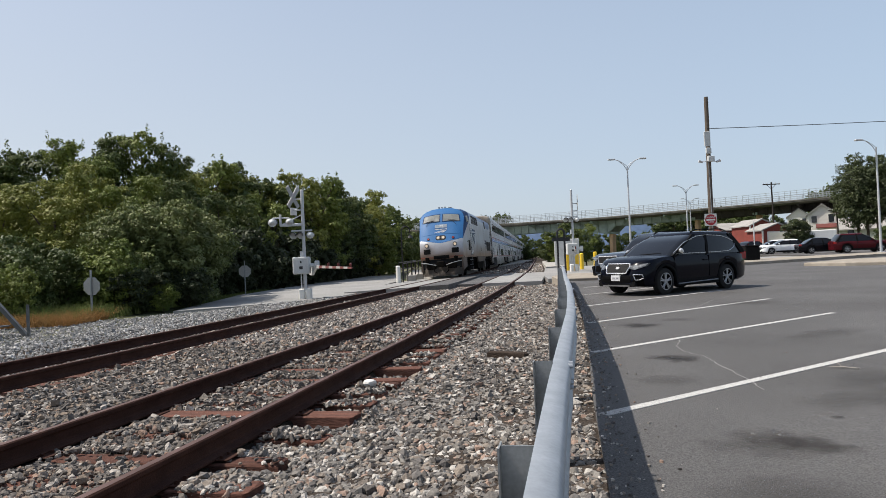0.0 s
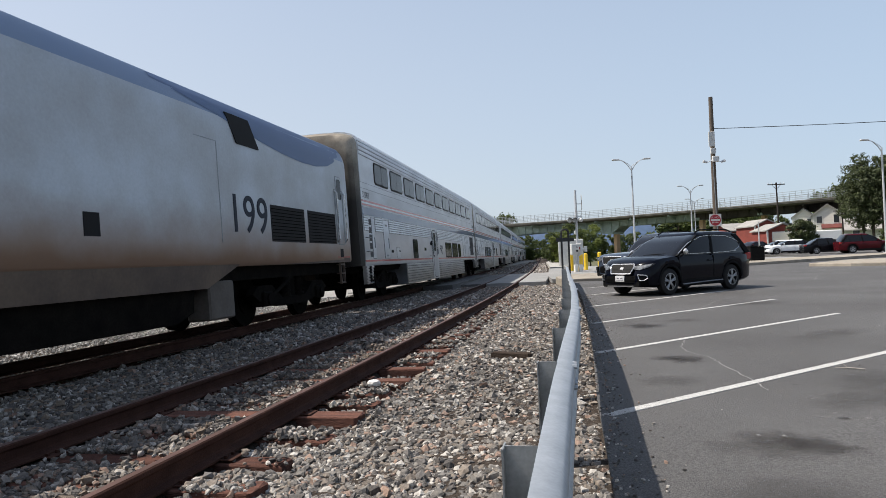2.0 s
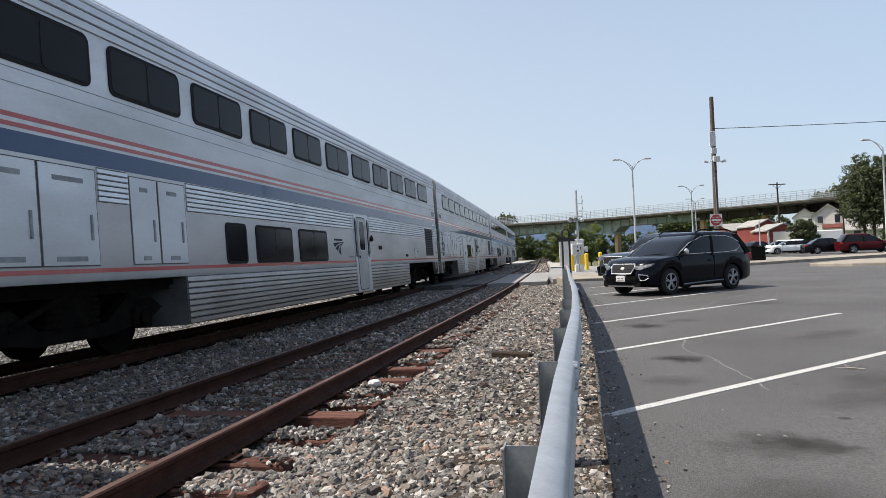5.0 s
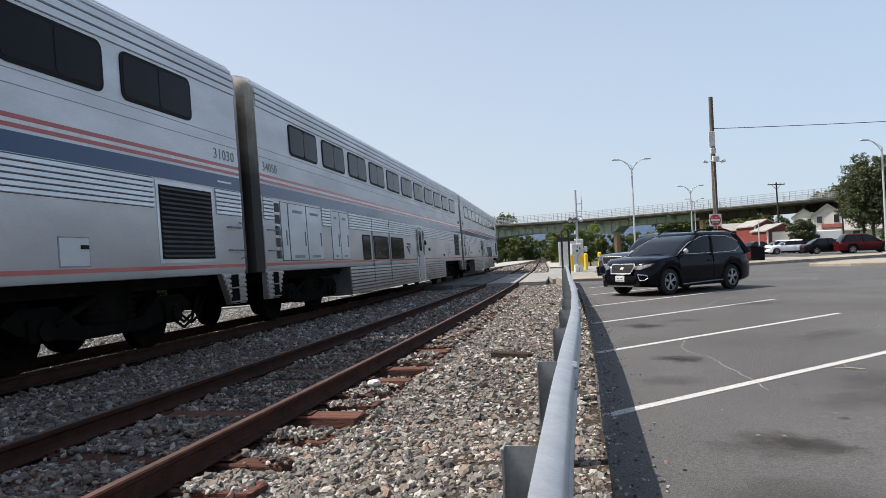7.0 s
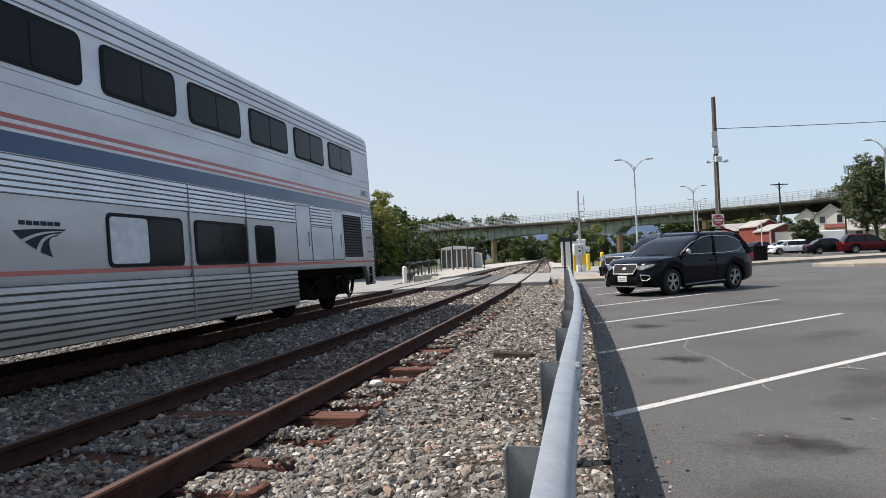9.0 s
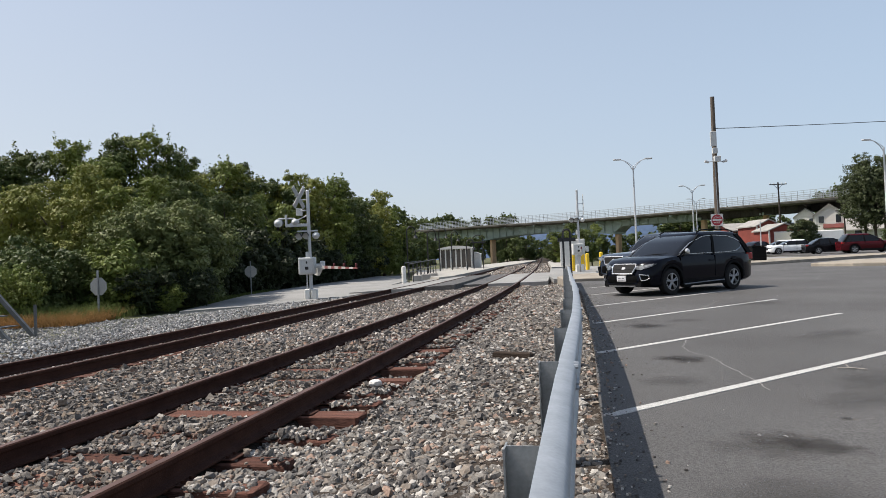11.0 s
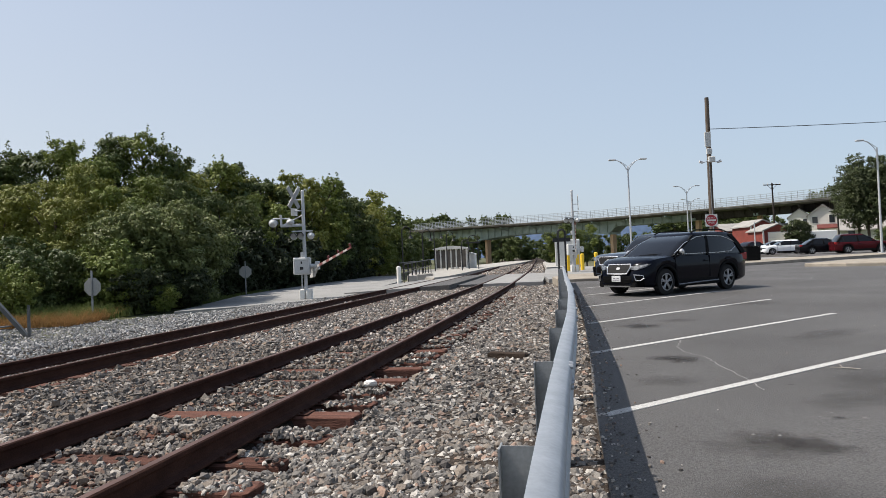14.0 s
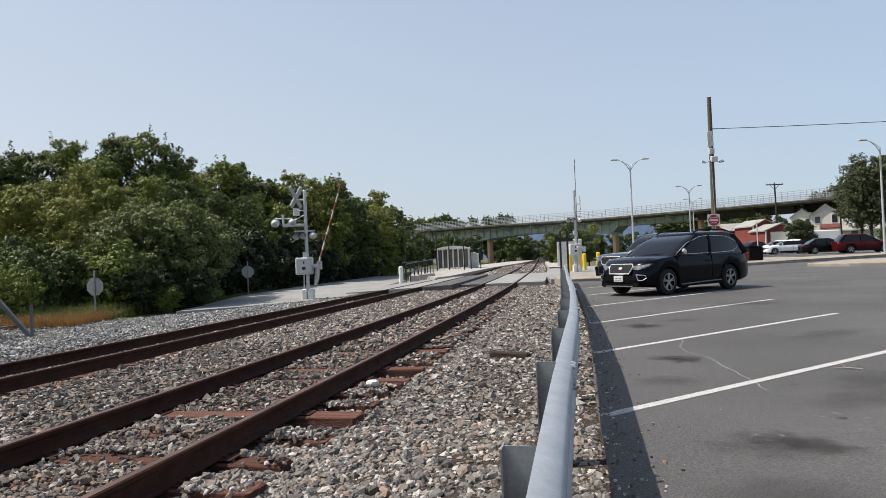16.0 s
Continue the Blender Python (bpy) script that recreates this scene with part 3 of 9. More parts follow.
def dust_shade_low(m, z0, z1, color, top=0.85):
    """Brake dust thrown up from the track: thick near the sill, ragged and thin higher up. On end walls: painted gap
    shade.
    """
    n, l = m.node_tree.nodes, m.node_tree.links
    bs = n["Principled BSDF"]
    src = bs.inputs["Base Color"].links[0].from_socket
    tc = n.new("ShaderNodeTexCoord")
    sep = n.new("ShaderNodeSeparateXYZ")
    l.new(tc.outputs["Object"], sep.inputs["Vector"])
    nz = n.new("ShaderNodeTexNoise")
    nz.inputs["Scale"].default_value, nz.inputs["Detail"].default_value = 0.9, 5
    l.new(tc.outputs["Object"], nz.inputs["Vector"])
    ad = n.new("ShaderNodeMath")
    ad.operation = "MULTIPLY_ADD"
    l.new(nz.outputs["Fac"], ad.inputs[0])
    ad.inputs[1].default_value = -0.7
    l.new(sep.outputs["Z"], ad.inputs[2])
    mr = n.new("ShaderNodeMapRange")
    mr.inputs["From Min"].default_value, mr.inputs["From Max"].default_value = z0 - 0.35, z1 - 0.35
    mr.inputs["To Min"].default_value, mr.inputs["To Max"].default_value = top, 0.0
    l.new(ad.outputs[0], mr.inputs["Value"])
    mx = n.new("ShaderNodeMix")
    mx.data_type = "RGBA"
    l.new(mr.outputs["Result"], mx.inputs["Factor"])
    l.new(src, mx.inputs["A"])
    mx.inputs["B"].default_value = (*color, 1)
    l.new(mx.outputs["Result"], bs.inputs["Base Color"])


dust_shade_low(M_LOCO, 1.25, 2.25, (0.19, 0.115, 0.072), 0.97)
dust_shade_low(M_SILVER, 0.9, 2.1, (0.30, 0.285, 0.265), 0.5)
# Painted shade of the gap between cars, blackest towards the bottom.
dust_shade_low(M_ENDCAP, 2.9, 4.3, (0.010, 0.008, 0.007), 0.97)
dust_shade_low(M_FLUTE, 0.45, 1.75, (0.17, 0.145, 0.12), 0.9)

CAR_L, HALF_W = 25.9, 1.55
ROOF = [(1.55, 4.40), (1.546, 4.54), (1.512, 4.68), (1.415, 4.795), (1.19, 4.87), (0.88, 4.915), (0.46, 4.935), (0.0, 4.94)]


def letters(text, size, depth=0.006):
    """A mesh of built-in letters in the x-z plane, facing -y, centred."""
    cu = bpy.data.curves.new("letters", "FONT")
    cu.body, cu.size, cu.extrude, cu.align_x, cu.align_y = text, size, depth, "CENTER", "CENTER"
    tmp = bpy.data.objects.new("letters", cu)
    me = bpy.data.meshes.new_from_object(tmp)
    bpy.data.objects.remove(tmp)
    me.transform(pose(0, 0, 0, 90, 0, 0))
    return me


def side_plate(bm, y0, y1, z0, z1, x0, x1, r=0.0):
    """A plate on the car's side; y along the car, x from x0 to x1."""
    if r:
        prism(bm, rounded(y0, y1, z0, z1, r), "x", x0, x1)
    else:
        box(bm, x0, x1, y0, y1, z0, z1)


def logo(root, side_x, y0, y1, z0, z1, material, facing=1):
    """Three curved bands that narrow to a point, with a short bar over them."""
    bm = bmesh.new()
    L, H = y1 - y0, z1 - z0
    bands = (((0.0, 0.90), (0.14, 0.60), (1.0, 1.0), (0.95, 0.93)), ((0.20, 0.52), (0.40, 0.26), (0.93, 0.91), (0.87, 0.84)), ((0.48, 0.16), (0.70, 0.0), (0.85, 0.82), (0.80, 0.74)))
    for p0, p1, q0, q1 in bands:
        n = 8
        A, B = [], []
        for k in range(n + 1):
            t = k / n
            for (a, q, out, lift) in ((p0, q0, A, 0.10), (p1, q1, B, 0.16)):
                u = a[0] + (q[0] - a[0]) * t - 0.10 * math.sin(math.pi * t) * (1 - a[1])
                w = a[1] + (q[1] - a[1]) * t + lift * math.sin(math.pi * t) * (1.2 - a[1])
                out.append(bm.verts.new((side_x, y0 + L * u, z0 + H * w)))
        for k in range(n):
            bm.faces.new((A[k], A[k + 1], B[k + 1], B[k]))
    part("emblem", bm, material, root, "dark blue emblem of three sweeping bands")
    bm = bmesh.new()
    n = 6
    for i in range(n):
        w = L * 0.78 / n
        box(bm, side_x - 0.004, side_x + 0.001, y0 + L * 0.12 + i * w, y0 + L * 0.12 + i * w + w * 0.82, z1 + H * 0.10, z1 + H * 0.25)
    part("lettering_bar", bm, material, root)


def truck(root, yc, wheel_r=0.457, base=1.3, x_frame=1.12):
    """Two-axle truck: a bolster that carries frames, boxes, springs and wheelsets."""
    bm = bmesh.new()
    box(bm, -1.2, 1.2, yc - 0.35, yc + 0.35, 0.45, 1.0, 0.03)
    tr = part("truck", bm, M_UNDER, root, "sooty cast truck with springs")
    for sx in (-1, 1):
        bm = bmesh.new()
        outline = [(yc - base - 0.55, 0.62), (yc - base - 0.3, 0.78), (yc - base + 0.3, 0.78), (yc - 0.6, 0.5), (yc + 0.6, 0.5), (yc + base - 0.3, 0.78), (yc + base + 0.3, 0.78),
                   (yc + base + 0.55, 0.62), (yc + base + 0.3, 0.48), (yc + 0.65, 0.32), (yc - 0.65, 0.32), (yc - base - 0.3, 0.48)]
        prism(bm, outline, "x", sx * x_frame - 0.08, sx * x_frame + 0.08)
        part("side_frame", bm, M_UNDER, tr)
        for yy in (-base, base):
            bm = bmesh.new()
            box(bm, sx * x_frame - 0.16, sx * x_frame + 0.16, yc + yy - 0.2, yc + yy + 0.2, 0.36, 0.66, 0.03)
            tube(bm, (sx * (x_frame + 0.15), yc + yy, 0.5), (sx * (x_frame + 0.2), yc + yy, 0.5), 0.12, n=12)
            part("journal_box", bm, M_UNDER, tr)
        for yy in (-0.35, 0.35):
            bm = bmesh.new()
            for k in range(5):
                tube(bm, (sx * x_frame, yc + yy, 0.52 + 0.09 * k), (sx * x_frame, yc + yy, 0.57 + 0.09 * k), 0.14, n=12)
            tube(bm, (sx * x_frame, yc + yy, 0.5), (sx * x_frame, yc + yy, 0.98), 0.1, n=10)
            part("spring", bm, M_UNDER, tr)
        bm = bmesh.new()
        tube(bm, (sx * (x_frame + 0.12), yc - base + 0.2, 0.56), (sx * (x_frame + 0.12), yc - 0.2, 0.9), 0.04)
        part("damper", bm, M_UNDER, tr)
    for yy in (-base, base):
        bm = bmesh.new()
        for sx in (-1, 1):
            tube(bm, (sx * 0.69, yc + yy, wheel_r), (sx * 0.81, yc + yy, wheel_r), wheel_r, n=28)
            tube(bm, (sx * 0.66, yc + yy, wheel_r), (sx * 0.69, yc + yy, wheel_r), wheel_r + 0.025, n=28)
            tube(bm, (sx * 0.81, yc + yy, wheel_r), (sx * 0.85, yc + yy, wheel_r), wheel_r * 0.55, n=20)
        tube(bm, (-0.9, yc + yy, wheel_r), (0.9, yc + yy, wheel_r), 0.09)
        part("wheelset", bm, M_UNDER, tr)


# what differs from car to car along the lower deck: windows (from, to, blind), doorways, lockers, plates
SPEC_A = dict(lower=((6.86, 7.63, 0), (8.0, 9.7, 0), (10.06, 11.8, 0)), doors=(13.9,), emblem=(12.22, 13.03), plate=16.22, small=((21.03, 21.55),), lamp=(19.66, 19.98),
              lockers=((1.26, 1.63, 1.24, 2.46), (1.66, 2.66, 1.24, 2.46), (2.67, 3.64, 1.24, 2.46), (4.30, 4.94, 1.24, 2.46), (4.95, 5.66, 1.24, 2.46)),
              bands=((0.48, 0.94), (3.67, 4.27), (5.70, 13.85), (15.3, 22.9), (24.58, 25.42)), seams=())
SPEC_B = dict(lower=((14.12, 15.86, 0), (16.18, 17.9, 0), (18.2, 19.03, 0)), doors=(10.55,), emblem=(12.62, 13.42), plate=8.98, small=((4.2, 4.72),), lamp=(3.52, 3.75),
              lockers=((1.26, 1.62, 1.24, 2.46), (2.61, 3.30, 1.24, 2.46), (20.10, 20.86, 1.24, 2.46), (20.90, 22.17, 1.24, 2.02), (22.2, 22.9, 1.24, 2.46)),
              bands=((0.48, 0.94), (1.65, 2.58), (3.33, 10.5), (11.95, 20.06), (20.90, 22.17), (24.58, 25.42)), seams=())
SPECS = [{**SPEC_B, "number": "32002", "lower": ((6.85, 7.67, 0),) + SPEC_B["lower"]},
         {**SPEC_A, "lower": SPEC_A["lower"] + ((18.18, 19.06, 0),)},
         SPEC_A,
         {**SPEC_A, "number": "31030", "lower": ((10.13, 11.81, 0),), "blank": (6.92, 7.68), "cargo": (8.0, 9.7), "bands": ((0.48, 0.94), (3.67, 4.27), (5.70, 7.96), (9.74, 13.85), (15.3, 22.9), (24.58, 25.42))},
         {**SPEC_A, "number": "34050", "seams": (7.86, 9.86)},
         {**SPEC_B, "number": "34052", "lower": ((14.12, 15.83, 1), (16.16, 17.85, 0), (18.2, 19.0, 0)), "seams": (16.02, 17.87)}]


def ribs(root, name, z0, count, pitch, x, depth, y0, y1, sx, material):
    """Flat-faced ribs one above another, with a narrow groove between each two."""
    for k in range(count):
        z = z0 + pitch * k
        bm = bmesh.new()
        prism(bm, [(sx * x, z), (sx * (x + depth), z + pitch * 0.10), (sx * (x + depth * 0.9), z + pitch * 0.76), (sx * x, z + pitch * 0.86)], "y", y0, y1)
        part(name, bm, material, root)


def superliner(spec, label):
    """Double-deck passenger car; y runs from its leading end at -12.95 to 12.95, x = +1.55 is the side beside the lot."""
    root = empty("passenger_car", label=label, category="railway car", group="cars of the train")
    Y = lambda s: s - CAR_L / 2
    W = HALF_W
    # shell
    bm = bmesh.new()
    half = [(W - 0.03, 1.05), (W, 1.12)] + ROOF
    outline = half + [(-x, z) for x, z in half[-2::-1]]
    prism(bm, outline, "y", Y(0.45), Y(25.45))
    part("body", bm, M_SILVER, root, "dusty silver body side", smooth=True, angle=30)
    bm = bmesh.new()
    prism(bm, [(W - 0.07, 0.3), (W - 0.02, 0.34), (W - 0.012, 1.048), (0.012 - W, 1.048), (0.02 - W, 0.34), (0.07 - W, 0.3)], "y", Y(5.58), Y(19.98))
    skirt = part("skirt", bm, M_GROOVE, root, "fluted lower skirt")
    # end walls with their sooty caps, and the passage diaphragm
    for y0, y1, ye in ((0.45, 0.28, 0.02), (25.45, 25.62, 25.88)):
        bm = bmesh.new()
        sg = 1 if ye > 1 else -1
        base = [(W - 0.02, 1.05), (W - 0.005, 1.2)] + ROOF
        base = base + [(-x, z) for x, z in base[-2::-1]]
        rings = []
        for dy, k in ((0.0, 0.992), (0.14, 0.982), (0.24, 0.95), (0.28, 0.87)):
            rings.append([bm.verts.new((x * k, Y(y0) + sg * dy, 1.05 + (z - 1.05) * (0.4 + 0.6 * k))) for x, z in base])
        for p, q in zip(rings, rings[1:]):
            for i in range(len(base)):
                bm.faces.new((p[i], p[(i + 1) % len(base)], q[(i + 1) % len(base)], q[i]))
        bm.faces.new(rings[0][::-1])
        bm.faces.new(rings[-1])
        part("end_wall", bm, M_ENDCAP, root, "sooty stainless rounded end wall, painted darker low for gap shade", smooth=True, angle=40)
        bm = bmesh.new()
        prism(bm, rounded(-0.62, 0.62, 2.25, 4.4, 0.12), "y", Y(min(y1, ye)), Y(max(y1, ye)))
        part("diaphragm", bm, M_BLACK, root, "black rubber and recess shade passage bellows")
        bm = bmesh.new()
        box(bm, -0.2, 0.2, Y(min(y1, ye)), Y(max(y1, ye)), 0.72, 1.0, 0.03)
        part("coupler", bm, M_UNDER, root)
        bm = bmesh.new()
        box(bm, -1.3, 1.3, Y(min(y0, ye + (0.35 if ye < 1 else -0.35))), Y(max(y0, ye + (0.35 if ye < 1 else -0.35))) + 0.02, 0.86, 1.04)
        part("end_sill", bm, M_UNDER, root)
        # small notice on the end wall
        bm = bmesh.new()
        box(bm, 0.93, 1.1, Y(y0) + sg * 0.275, Y(y0) + sg * 0.295, 1.75, 2.05)
        part("notice_plate", bm, M_DOOR, root)
    for sx in (1, -1):
        e = 0.0035
        # stripes
        for z0, z1, m, nm in ((2.51, 2.745, M_BLUE_S, "blue_stripe"), (2.787, 2.838, M_RED, "red_stripe"), (2.842, 2.886, M_WHITE_S, "white_stripe"), (2.89, 2.945, M_RED, "red_stripe"), (1.155, 1.21, M_RED, "red_stripe")):
            bm = bmesh.new()
            box(bm, sx * (W - 0.02), sx * (W + e), Y(0.455), Y(25.445), z0, z1)
            part(nm, bm, m, root)
        # fluted bands: a backing coloured dark as groove shade, with bright ribs
        for a, b in spec["bands"]:
            bm = bmesh.new()
            box(bm, sx * (W - 0.02), sx * (W + 0.003), Y(a), Y(b), 2.055, 2.50)
            band = part("fluted_panel", bm, M_GROOVE, root, "bright fluted panel")
            ribs(band, "rib", 2.062, 6, 0.0725, W, 0.024, Y(a), Y(b), sx, M_FLUTE)
        # fluted roof edge: strips that follow its curve
        arc = [(W, 4.235)] + ROOF[:6]
        lens = [0.0]
        for p, q in zip(arc, arc[1:]):
            lens.append(lens[-1] + math.dist(p, q))

        def on_arc(d, out):
            i = min(len(arc) - 2, max(0, sum(1 for v in lens[1:] if v <= d)))
            f = (d - lens[i]) / (lens[i + 1] - lens[i])
            (xa, za), (xb, zb) = arc[i], arc[i + 1]
            nx, nz = (zb - za), (xa - xb)
            n = math.hypot(nx, nz)
            return sx * (xa + (xb - xa) * f + nx / n * out), za + (zb - za) * f + nz / n * out

        bm = bmesh.new()
        dd = [0.01 + (lens[-1] - 0.02) * k / 14 for k in range(15)]
        prism(bm, [on_arc(d, 0.004) for d in dd] + [on_arc(d, -0.02) for d in dd[::-1]], "y", Y(0.46), Y(25.44))
        roof = part("roof_edge", bm, M_GROOVE, root, "fluted roof edge")
        step = lens[-1] / 9
        for k in range(9):
            d0, d1 = step * k + 0.012, step * (k + 1) - 0.006
            dm = (d0 + d1) / 2
            bm = bmesh.new()
            prism(bm, [on_arc(d0, 0.003), on_arc(d0 + 0.008, 0.022), on_arc(dm, 0.024), on_arc(d1 - 0.008, 0.022), on_arc(d1, 0.003)], "y", Y(0.455), Y(25.445))
            part("roof_rib", bm, M_SILVER, roof)
        ribs(skirt, "skirt_rib", 0.315, 8, 0.092, W - 0.015, 0.034, Y(5.58), Y(19.98), sx, M_FLUTE)
        for a in spec["seams"]:
            bm = bmesh.new()
            box(bm, sx * (W - 0.02), sx * (W + 0.0295), Y(a) - 0.012, Y(a) + 0.012, 0.34, 2.50)
            part("panel_joint", bm, M_POST, root)
        # lit sign, side lamp, small hatches
        pa = spec["plate"]
        bm = bmesh.new()
        side_plate(bm, Y(pa), Y(pa + 0.41), 1.50, 1.65, sx * (W - 0.02), sx * (W + 0.006), 0.04)
        pf = part("sign_plate", bm, M_POST, root)
        bm = bmesh.new()
        side_plate(bm, Y(pa + 0.03), Y(pa + 0.38), 1.525, 1.625, sx * (W - 0.02), sx * (W + 0.009), 0.03)
        part("display", bm, M_TINT, pf)
        la, lb = spec["lamp"]
        zl = 1.33 if la > 10 else 1.47
        bm = bmesh.new()
        side_plate(bm, Y(la), Y(lb), zl - 0.045, zl + 0.045, sx * (W - 0.02), sx * (W + 0.012), 0.02)
        part("side_lamp", bm, M_BLACK, root)
        for a, b in spec["small"]:
            bm = bmesh.new()
            side_plate(bm, Y(a), Y(b), 1.23, 1.60, sx * (W - 0.02), sx * (W + 0.004))
            hg = part("hatch_gap", bm, M_POST, root)
            bm = bmesh.new()
            side_plate(bm, Y(a) + 0.016, Y(b) - 0.016, 1.246, 1.584, sx * (W - 0.02), sx * (W + 0.009))
            part("hatch_door", bm, M_SILVER, hg)
            bm = bmesh.new()
            box(bm, sx * W, sx * (W + 0.02), Y(b) - 0.16, Y(b) - 0.03, 1.45, 1.5)
            part("hatch_latch", bm, M_BLACK, hg)
        # step panels at the car's corners
        for a, b in ((0.47, 1.24), (24.66, 25.43)):
            bm = bmesh.new()
            prism(bm, [(Y(a), 1.05), (Y(b), 1.05), (Y(b) - (0.25 if a < 5 else 0), 0.52), (Y(a) + (0.25 if a > 5 else 0), 0.52)], "x", sx * (W - 0.12), sx * (W - 0.02))
            cs = part("corner_step", bm, M_FLUTE, root, "fluted corner step panel")
            for k in range(6):
                z = 0.58 + 0.085 * k
                for u0, u1 in ((a + (0.0 if a < 5 else 0.25 * (1.05 - z) / 0.53), a + 0.25), (b - 0.25, b - (0.25 * (1.05 - z) / 0.53 if a < 5 else 0.0))):
                    if u1 - u0 > 0.03:
                        bm = bmesh.new()
                        box(bm, sx * (W - 0.02), sx * (W + 0.01), Y(u0), Y(u1), z - 0.028, z + 0.028, 0.008)
                        part("step_rib", bm, M_FLUTE, cs)
            # Near-black plate in place of the shade inside the step.
            bm = bmesh.new()
            box(bm, sx * (W - 0.03), sx * (W - 0.005), Y(a + 0.25), Y(b - 0.25), 0.53, 1.03)
            part("step_recess", bm, M_UNDER, cs)
            for z in (0.56, 0.8):
                bm = bmesh.new()
                pipe(bm, [(sx * (W - 0.01), Y(a + 0.24), z), (sx * (W + 0.03), Y(a + 0.27), z), (sx * (W + 0.03), Y(b - 0.27), z), (sx * (W - 0.01), Y(b - 0.24), z)], 0.014, 6)
                part("rung", bm, M_POST, cs)
            ya = Y(a + 0.12) if a < 5 else Y(b - 0.52)
            for z in (1.45, 1.85):
                bm = bmesh.new()
                pipe(bm, [(sx * W, ya, z), (sx * (W + 0.07), ya, z), (sx * (W + 0.07), ya + 0.42, z), (sx * W, ya + 0.42, z)], 0.014, 6)
                part("grab_iron", bm, M_POST, root)
            bm = bmesh.new()
            yv = ya + (0.42 if a < 5 else 0.42)
            pipe(bm, [(sx * W, yv, 1.3), (sx * (W + 0.075), yv, 1.33), (sx * (W + 0.075), yv, 1.92), (sx * W, yv, 1.95)], 0.014, 6)
            part("grab_iron", bm, M_POST, root)
        # upper windows
        for i in range(11):
            a = 2.0 + 2.036 * i
            bm = bmesh.new()
            prism(bm, rounded(Y(a), Y(a + 1.68), 3.51, 4.195, 0.12, 4), "x", sx * (W - 0.02), sx * (W + 0.018))
            w = part("window", bm, M_BLACK, root, "upper window with black rubber and recess shade frame")
            for p0, p1 in ((a + 0.05, a + 0.825), (a + 0.855, a + 1.63)):
                bm = bmesh.new()
                prism(bm, rounded(Y(p0), Y(p1), 3.56, 4.145, 0.085, 3), "x", sx * W, sx * (W + 0.022))
                part("pane", bm, M_TINT, w)
        # seams under and over the upper windows
        for z in (3.27, 3.44):
            bm = bmesh.new()
            box(bm, sx * (W - 0.01), sx * (W + 0.0025), Y(0.46), Y(25.44), z, z + 0.011)
            part("seam", bm, M_POST, root)
        # lower windows
        for a, b, blind in spec["lower"]:
            bm = bmesh.new()
            prism(bm, rounded(Y(a), Y(b), 1.215, 1.94, 0.09, 3), "x", sx * (W - 0.02), sx * (W + 0.016))
            w = part("window", bm, M_BLACK, root, "lower window with black rubber and recess shade frame")
            cuts = ((a + 0.05, b - 0.05),) if b - a < 1 else ((a + 0.05, (a + b) / 2 - 0.012), ((a + b) / 2 + 0.012, b - 0.05))
            for k, (p0, p1) in enumerate(cuts):
                bm = bmesh.new()
                prism(bm, rounded(Y(p0), Y(p1), 1.265, 1.89, 0.06, 3), "x", sx * W, sx * (W + 0.02))
                part("pane", bm, M_CURTAIN if blind and k == 0 else M_TINT, w)
        if spec.get("blank"):
            a, b = spec["blank"]
            bm = bmesh.new()
            prism(bm, rounded(Y(a), Y(b), 1.20, 1.92, 0.09, 3), "x", sx * (W - 0.02), sx * (W + 0.012))
            bw = part("blanked_window", bm, M_BLACK, root, "window closed with a silver plate")
            bm = bmesh.new()
            prism(bm, rounded(Y(a) + 0.03, Y(b) - 0.03, 1.23, 1.89, 0.08, 3), "x", sx * W, sx * (W + 0.02))
            part("cover_plate", bm, M_SILVER, bw)
        if spec.get("cargo"):
            a, b = spec["cargo"]
            bm = bmesh.new()
            prism(bm, rounded(Y(a), Y(b), 0.36, 2.47, 0.05), "x", sx * (W - 0.02), sx * (W + 0.022))
            cg = part("cargo_door_surround", bm, M_SILVER, root, "silver surround of the wide cargo doorway")
            bm = bmesh.new()
            prism(bm, rounded(Y(a) + 0.10, Y(b) - 0.10, 0.44, 2.36, 0.08), "x", sx * W, sx * (W + 0.026))
            part("door_gap", bm, M_BLACK, cg)
            bm = bmesh.new()
            prism(bm, rounded(Y(a) + 0.125, Y(b) - 0.125, 0.465, 2.335, 0.07), "x", sx * W, sx * (W + 0.031))
            part("cargo_door", bm, M_SILVER, cg, "wide dusty silver cargo door")
            bm = bmesh.new()
            ym = Y((a + b) / 2) + 0.03
            box(bm, sx * (W + 0.03), sx * (W + 0.05), ym - 0.02, ym + 0.02, 1.28, 1.5, 0.006)
            box(bm, sx * (W + 0.03), sx * (W + 0.06), ym - 0.07, ym + 0.07, 1.38, 1.43, 0.006)
            part("door_handle", bm, M_BLACK, cg)
            for z in (0.75, 2.05):
                bm = bmesh.new()
                side_plate(bm, ym - 0.03, ym + 0.03, z, z + 0.05, sx * W, sx * (W + 0.034))
                part("door_lock", bm, M_BLACK, cg)
            for z in (0.6, 1.2, 1.8, 2.2):
                bm = bmesh.new()
                tube(bm, (sx * (W + 0.03), Y(b) - 0.06, z - 0.06), (sx * (W + 0.03), Y(b) - 0.06, z + 0.06), 0.02, n=8)
                part("hinge", bm, M_POST, cg)
        # side doors
        for door in spec["doors"]:
            bm = bmesh.new()
            prism(bm, rounded(Y(door), Y(door + 1.36), 0.34, 2.49, 0.05), "x", sx * (W - 0.02), sx * (W + 0.024))
            dr = part("door_surround", bm, M_SILVER, root, "silver door surround")
            bm = bmesh.new()
